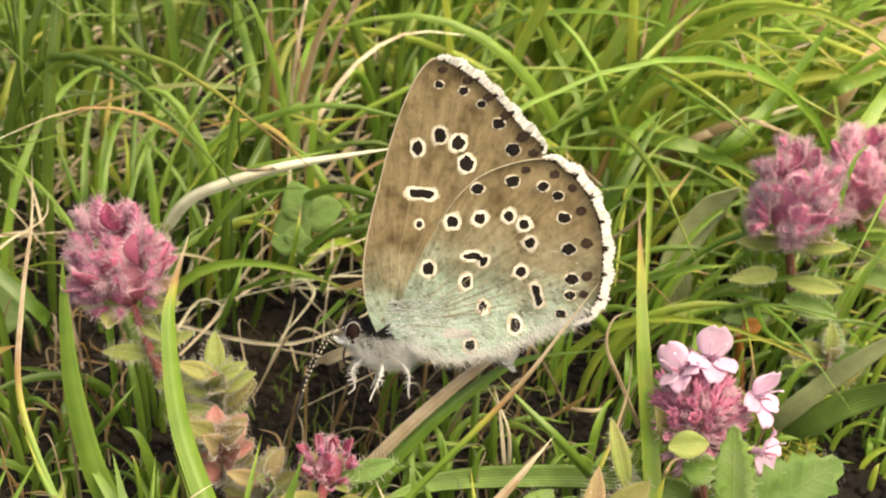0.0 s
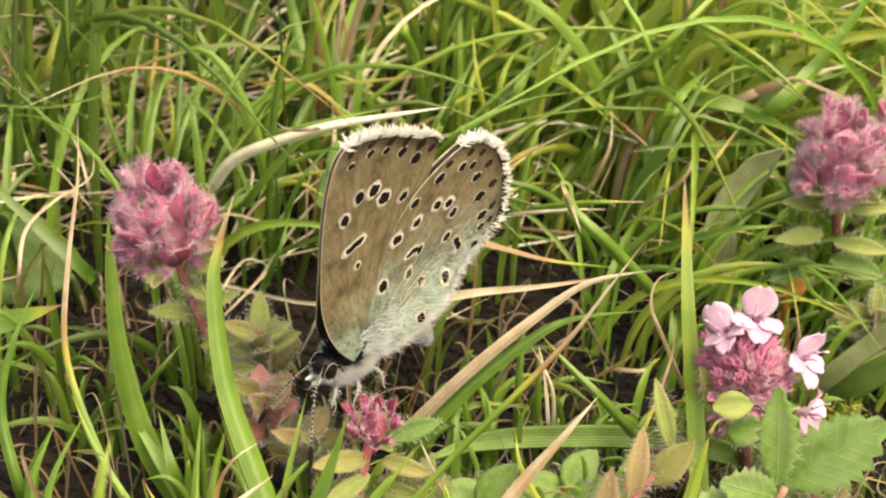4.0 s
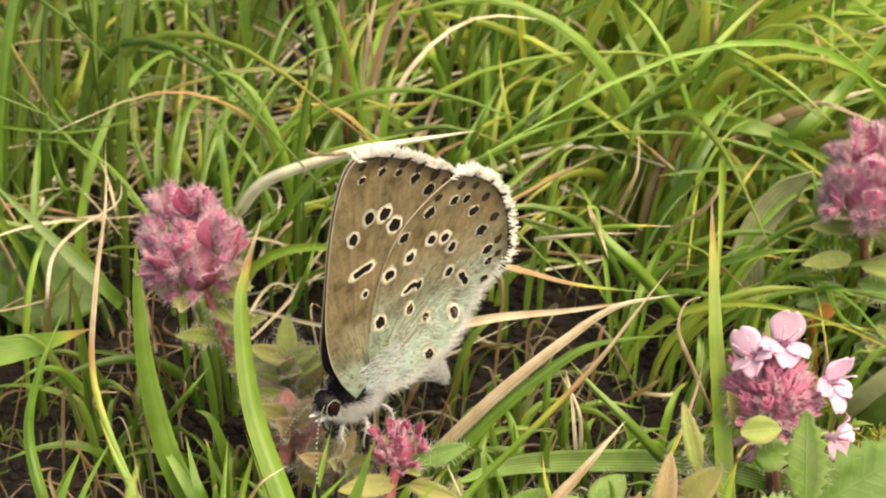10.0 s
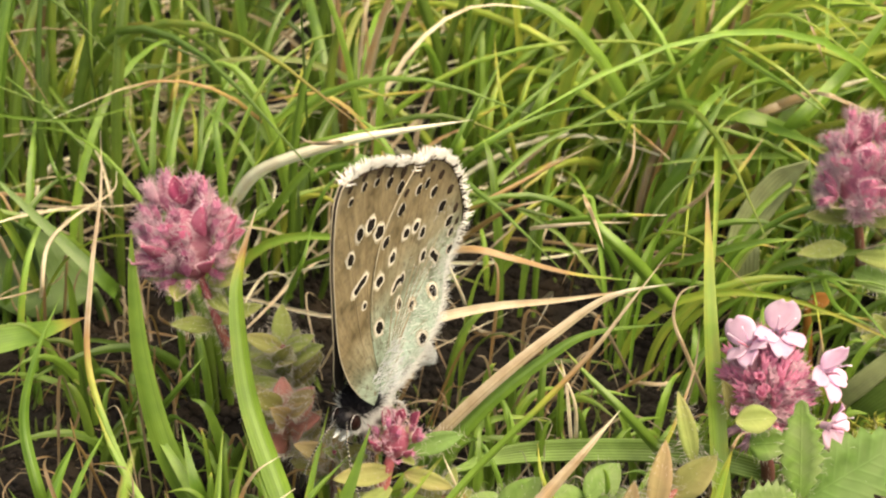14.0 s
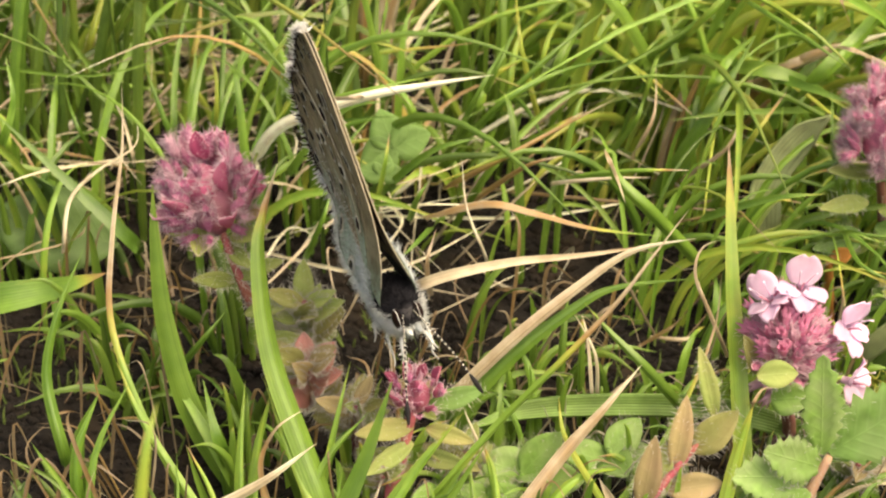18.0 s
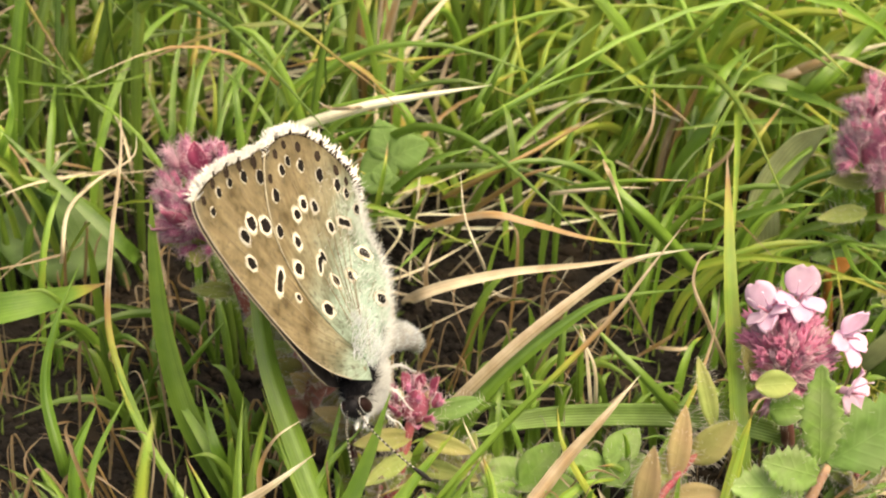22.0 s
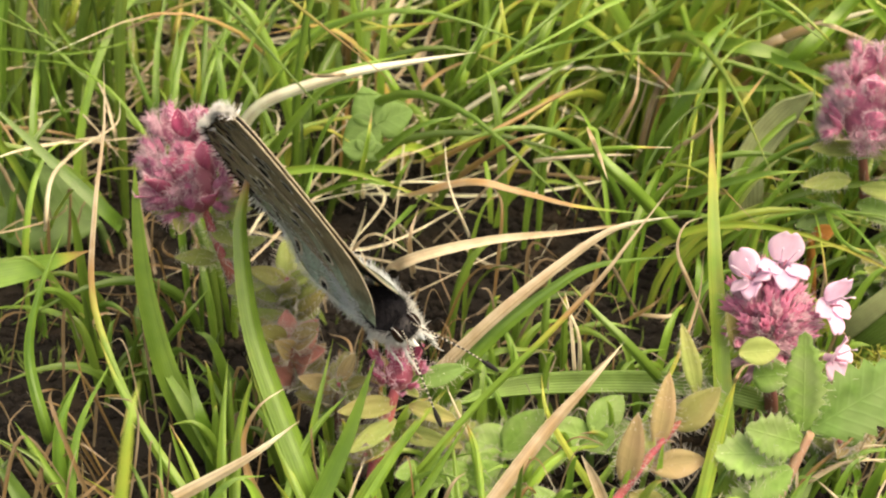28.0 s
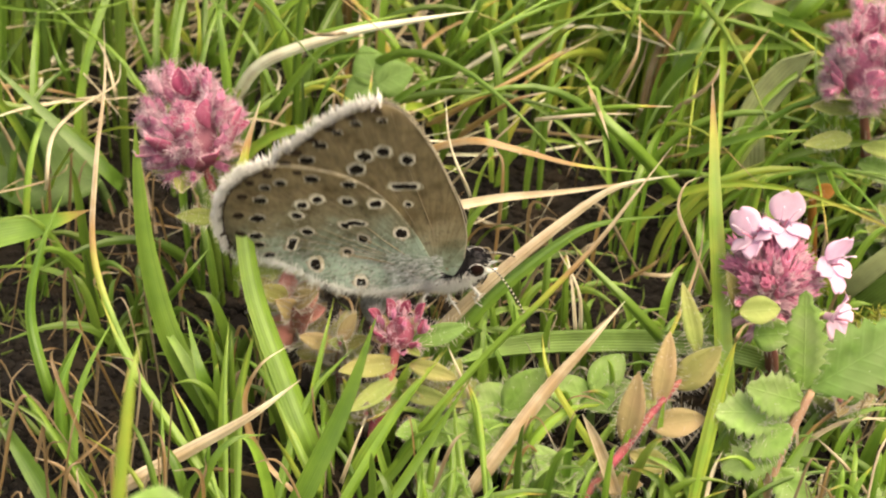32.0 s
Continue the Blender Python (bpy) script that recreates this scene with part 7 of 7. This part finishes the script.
        for x, z, a in ((-4.9, 18.95, .26), (-6.65, 18.15, .28), (-8.15, 16.95, .3), (-9.4, 15.65, .32), (-10.6, 14.05, .36), (-11.4, 12.9, .3)):
            spot(fore, s, 0.0, x, z, a * 1.3, a, ring=0, mat=SPOT_BROWN)
        for x, z, a, b in ((-3.65, 4.66, .40, .46), (-5.31, 8.1, .42, .42), (-7.29, 8.37, .4, .4), (-9.38, 8.6, .36, .38), (-10.5, 8.03, .36, .38), (-10.98, 6.68, .38, .38), (-10.39, 4.52, .38, .38), (-6.43, 3.7, .34, .46), (-7.7, 1.86, .30, .38), (-10.09, 0.62, .38, .5), (-6.81, -0.8, .34, .36)):
            spot(hind, s, 0.10, x, z, a, b, ring=0.85)
        spot(hind, s, 0.10, -11.63, 2.82, .80, .38, turn=1.35, waist=0.35)
        spot(hind, s, 0.10, -6.75, 5.62, .62, .24, turn=-0.1, ring=0.75)
        spot(hind, s, 0.10, -7.66, 5.22, .24, .40, turn=0.5, ring=0.75)
        spot(hind, s, 0.10, -7.2, 5.52, .42, .2, turn=0.35, ring=0)
        for x, z, a in ((-7.05, 10.55, .4), (-9.58, 11.15, .42), (-11.78, 10.85, .36), (-12.88, 10.17, .34), (-13.37, 8.55, .4), (-13.8, 6.25, .44), (-14.1, 4.03, .42), (-14.0, 2.85, .34), (-13.4, 1.45, .34)):
            spot(hind, s, 0.10, x, z, a * 1.15, a * .95, ring=0.3)
        for x, z, a in ((-10.5, 12.0, .28), (-12.6, 11.75, .32), (-13.9, 10.75, .3), (-14.6, 9.1, .34), (-15.1, 6.75, .38), (-15.2, 4.3, .36), (-15.0, 2.95, .3)):
            spot(hind, s, 0.10, x, z, a * 1.15, a, ring=0, mat=SPOT_BROWN)
        # long pale hair along the inner margin and over the wing root
        roots = []
        inner = spline([(-2.2, 0, -1.2), (-5.0, 0, -2.0), (-8.3, 0, -1.4), (-12.0, 0, 0.0), (-15.3, 0, 1.4)], 60)
        for _ in range(900):
            q = inner[rng.randrange(61)]
            up = abs(rng.gauss(0, 0.4))
            roots.append((Vector((q.x, s * (wing_y(q.x, q.z) + 0.18), q.z + up)) * MM, Vector((-0.9, 0.25 * s, -0.75))))
        hv, hf = hairs(roots, 1.0 * MM, 0.018 * MM, rng)
        tagged(mesh_object("wing_hair", hv, hf, FUR_WHITE, hind), kind="stuff")
        # short pale down standing off the dusted part
        roots = []
        while len(roots) < 1700:
            x, z = rng.uniform(-14.5, -1.5), abs(rng.gauss(0, 2.6)) - 1.6
            if z > -2.0 + abs(x + 5) * 0.22 and z < 6.5 and z < -1.1 * x:
                roots.append((Vector((x, s * (wing_y(x, z) + 0.14), z)) * MM, Vector((-0.8, 0.3 * s, -0.35))))
        hv, hf = hairs(roots, 0.5 * MM, 0.009 * MM, rng)
        tagged(mesh_object("wing_down", hv, hf, FUR_WHITE, hind), kind="stuff")
        roots = [(Vector((x, s * (wing_y(x, z) + 0.16), z)) * MM, Vector((-0.7, 0.35 * s, 0.2))) for x, z in ((rng.uniform(-4.5, -0.6), rng.uniform(-1.5, 2.5)) for _ in range(260))]
        hv, hf = hairs(roots, 0.9 * MM, 0.022 * MM, rng)
        tagged(mesh_object("root_hair", hv, hf, FUR_GREY, hind), kind="stuff")
    return moving


insect = build_butterfly()


def motions():
    walk(insect["fly"], [
        (0, pose(0.0004, -0.0006, 0.0188, 23.4, -0.6, -181.5)),
        (0.5, pose(-0.0009, -0.0045, 0.0211, 16.6, -2.2, -169.5)),
        (1, pose(-0.0016, -0.0054, 0.0222, 7.1, -13.0, -156.8)),
        (1.5, pose(-0.0029, -0.0063, 0.0225, 4.3, -14.9, -148.2)),
        (2, pose(-0.0041, -0.0044, 0.0190, -0.7, -2.6, -140.3)),
        (2.5, pose(-0.0044, -0.0064, 0.0186, -8.5, 2.4, -139.4)),
        (3, pose(-0.0047, -0.0066, 0.0179, -6.3, 6.4, -131.2)),
        (3.5, pose(-0.0044, -0.0055, 0.0162, -15.7, 7.8, -135.4)),
        (4, pose(-0.0054, -0.0052, 0.0166, -9.5, 8.3, -135.8)),
        (4.5, pose(-0.0053, -0.0065, 0.0173, -14.6, 5.5, -141.6)),
        (6.5, pose(-0.0063, -0.0060, 0.0174, -8.5, 2.4, -145.4)),
        (7, pose(-0.0062, -0.0055, 0.0169, -9.6, 3.1, -144.8)),
        (7.5, pose(-0.0063, -0.0056, 0.0168, -6.2, 4.0, -141.1)),
        (8, pose(-0.0065, -0.0058, 0.0168, -5.9, 4.7, -140.7)),
        (8.5, pose(-0.0067, -0.0059, 0.0167, -4.1, 6.5, -138.7)),
        (9, pose(-0.0065, -0.0057, 0.0160, -7.4, 8.0, -137.8)),
        (9.5, pose(-0.0069, -0.0057, 0.0161, -6.3, 8.9, -139.6)),
        (10, pose(-0.0071, -0.0052, 0.0154, -4.6, 11.8, -140.3)),
        (10.5, pose(-0.0076, -0.0055, 0.0151, -3.2, 15.8, -140.9)),
        (11, pose(-0.0077, -0.0057, 0.0148, -2.0, 18.6, -138.1)),
        (11.5, pose(-0.0071, -0.0073, 0.0161, -0.4, 16.5, -131.7)),
        (12, pose(-0.0067, -0.0074, 0.0158, 3.7, 18.2, -123.2)),
        (12.5, pose(-0.0066, -0.0076, 0.0148, 7.1, 22.6, -114.3)),
        (13, pose(-0.0054, -0.0065, 0.0143, -7.3, 20.6, -125.2)),
        (13.5, pose(-0.0058, -0.0065, 0.0144, -4.2, 21.7, -123.1)),
        (15.5, pose(-0.0055, -0.0091, 0.0159, 3.9, 17.9, -108.5)),
        (16, pose(-0.0059, -0.0081, 0.0148, 19.8, 18.3, -89.2)),
        (16.5, pose(-0.0044, -0.0073, 0.0160, 15.2, 10.2, -84.7)),
        (17, pose(-0.0050, -0.0082, 0.0174, 21.9, 4.0, -83.1)),
        (17.5, pose(-0.0048, -0.0063, 0.0181, 19.3, -1.3, -76.8)),
        (18, pose(-0.0042, -0.0092, 0.0215, 11.6, -2.9, -68.6)),
        (19, pose(-0.0036, -0.0077, 0.0168, 22.2, 0.7, -64.6)),
        (19.5, pose(-0.0030, -0.0077, 0.0159, 23.1, 2.4, -62.8)),
        (20, pose(-0.0031, -0.0099, 0.0156, 28.7, 21.5, -67.3)),
        (20.5, pose(-0.0034, -0.0098, 0.0166, 19.2, 19.4, -76.0)),
        (21, pose(-0.0047, -0.0084, 0.0155, 18.4, 21.0, -82.9)),
        (21.5, pose(-0.0053, -0.0100, 0.0162, 13.8, 22.6, -91.1)),
        (22, pose(-0.0072, -0.0100, 0.0155, 30.0, 24.9, -91.3)),
        (22.5, pose(-0.0074, -0.0104, 0.0155, 30.1, 25.3, -91.5)),
        (23, pose(-0.0076, -0.0108, 0.0155, 35.3, 24.4, -86.7)),
        (23.5, pose(-0.0083, -0.0104, 0.0154, 37.4, 22.5, -90.1)),
        (24, pose(-0.0080, -0.0113, 0.0157, 40.4, 20.9, -84.9)),
        (24.5, pose(-0.0067, -0.0124, 0.0155, 19.8, 29.6, -90.7)),
        (25, pose(-0.0084, -0.0117, 0.0157, 27.7, 26.0, -97.6)),
        (25.5, pose(-0.0079, -0.0106, 0.0152, 25.6, 24.0, -97.0)),
        (27.5, pose(-0.0046, -0.0081, 0.0183, 27.4, -8.7, -56.4)),
        (28, pose(-0.0036, -0.0100, 0.0189, 26.4, 0.2, -52.5)),
        (28.5, pose(-0.0018, -0.0068, 0.0166, 16.7, 5.7, -40.3)),
        (29, pose(-0.0012, -0.0073, 0.0158, 27.7, 7.4, -25.6)),
        (29.5, pose(-0.0004, -0.0059, 0.0147, 24.5, 11.0, -21.7)),
        (30, pose(0.0011, -0.0055, 0.0134, 29.0, 17.8, -14.4)),
        (30.5, pose(0.0015, -0.0043, 0.0129, 27.6, 18.1, -16.3)),
        (31, pose(0.0017, -0.0049, 0.0128, 29.7, 16.6, -16.2)),
        (31.4, pose(0.0019, -0.0018, 0.0121, 29.5, 8.5, 4.0)),
        (31.6, pose(0.0017, -0.0019, 0.0117, 34.7, 5.1, 8.3)),
        (31.8, pose(0.0011, -0.0035, 0.0129, 38.4, -2.7, 8.9)),
        (32, pose(0.0008, -0.0033, 0.0147, 19.8, -1.2, -0.7)),
    ])
    fans = [(0, 1.7), (0.5, 1.2), (1, 4.8), (1.5, 8.6), (2, 10.3), (2.5, 12.1), (3, 12.2), (3.5, 12.2), (4, 11.1), (4.5, 2.9), (6.5, 2.4), (7, 2.2), (7.5, 0.9), (8, 0.5), (8.5, 0.4), (9, 0.4), (9.5, 0.1), (10, 0.2), (10.5, 0), (11, 0.1), (11.5, 0.2), (12, 0.2), (12.5, -0.2), (13, -0.4), (13.5, -1.3), (15.5, -0.8), (16, -1.4), (16.5, -2.1), (17, -1.5), (17.5, -1.5), (18, -1.5), (19, -1.5), (19.5, -1.5), (20, 0.1), (20.5, -1.2), (21, -0.8), (21.5, -0.7), (22, -1), (22.5, -1.3), (23, -1.4), (23.5, -1.1), (24, -1), (24.5, -0.3), (25, -1), (25.5, -1.5), (27.5, 3.3), (28, 0.9), (28.5, 0.4), (29, -0.5), (29.5, -0.7), (30, 0.2), (30.5, 0.5), (31, 0.6), (31.4, 0.7), (31.6, 0.5), (31.8, 0.5), (32, 0.8)]
    # how far the two sides stand apart, and the hanging abdomen
    spread = ((0, 0.1), (17.0, 0.1), (18.0, 0.0), (18.5, 0.2), (19.0, 0.35), (19.5, 0.35), (20.0, 0.2), (21.0, 0.1), (27.5, 0.1), (32, 0.1))
    for side, s in (("left", -1), ("right", 1)):
        walk(insect["fore" + side], [(t, pose(0, 0, 0, s * float(np.interp(t, [a for a, _ in spread], [b for _, b in spread])), a, 0)) for t, a in fans])
        walk(insect["hind" + side], [(t, pose(0, 0, 0, s * a, 0, 0)) for t, a in spread])
    walk(insect["abdomen"], [(t, pose(-0.0022, 0, -0.0010, 0, a, 0)) for t, a in ((0.0, 8), (1.0, 4), (3.0, -18), (13.0, -22), (16.0, -30), (22.0, -40), (25.5, -40), (28.0, -24), (29.5, -18), (31.0, -30), (31.6, -42), (32.0, -42))])


motions()
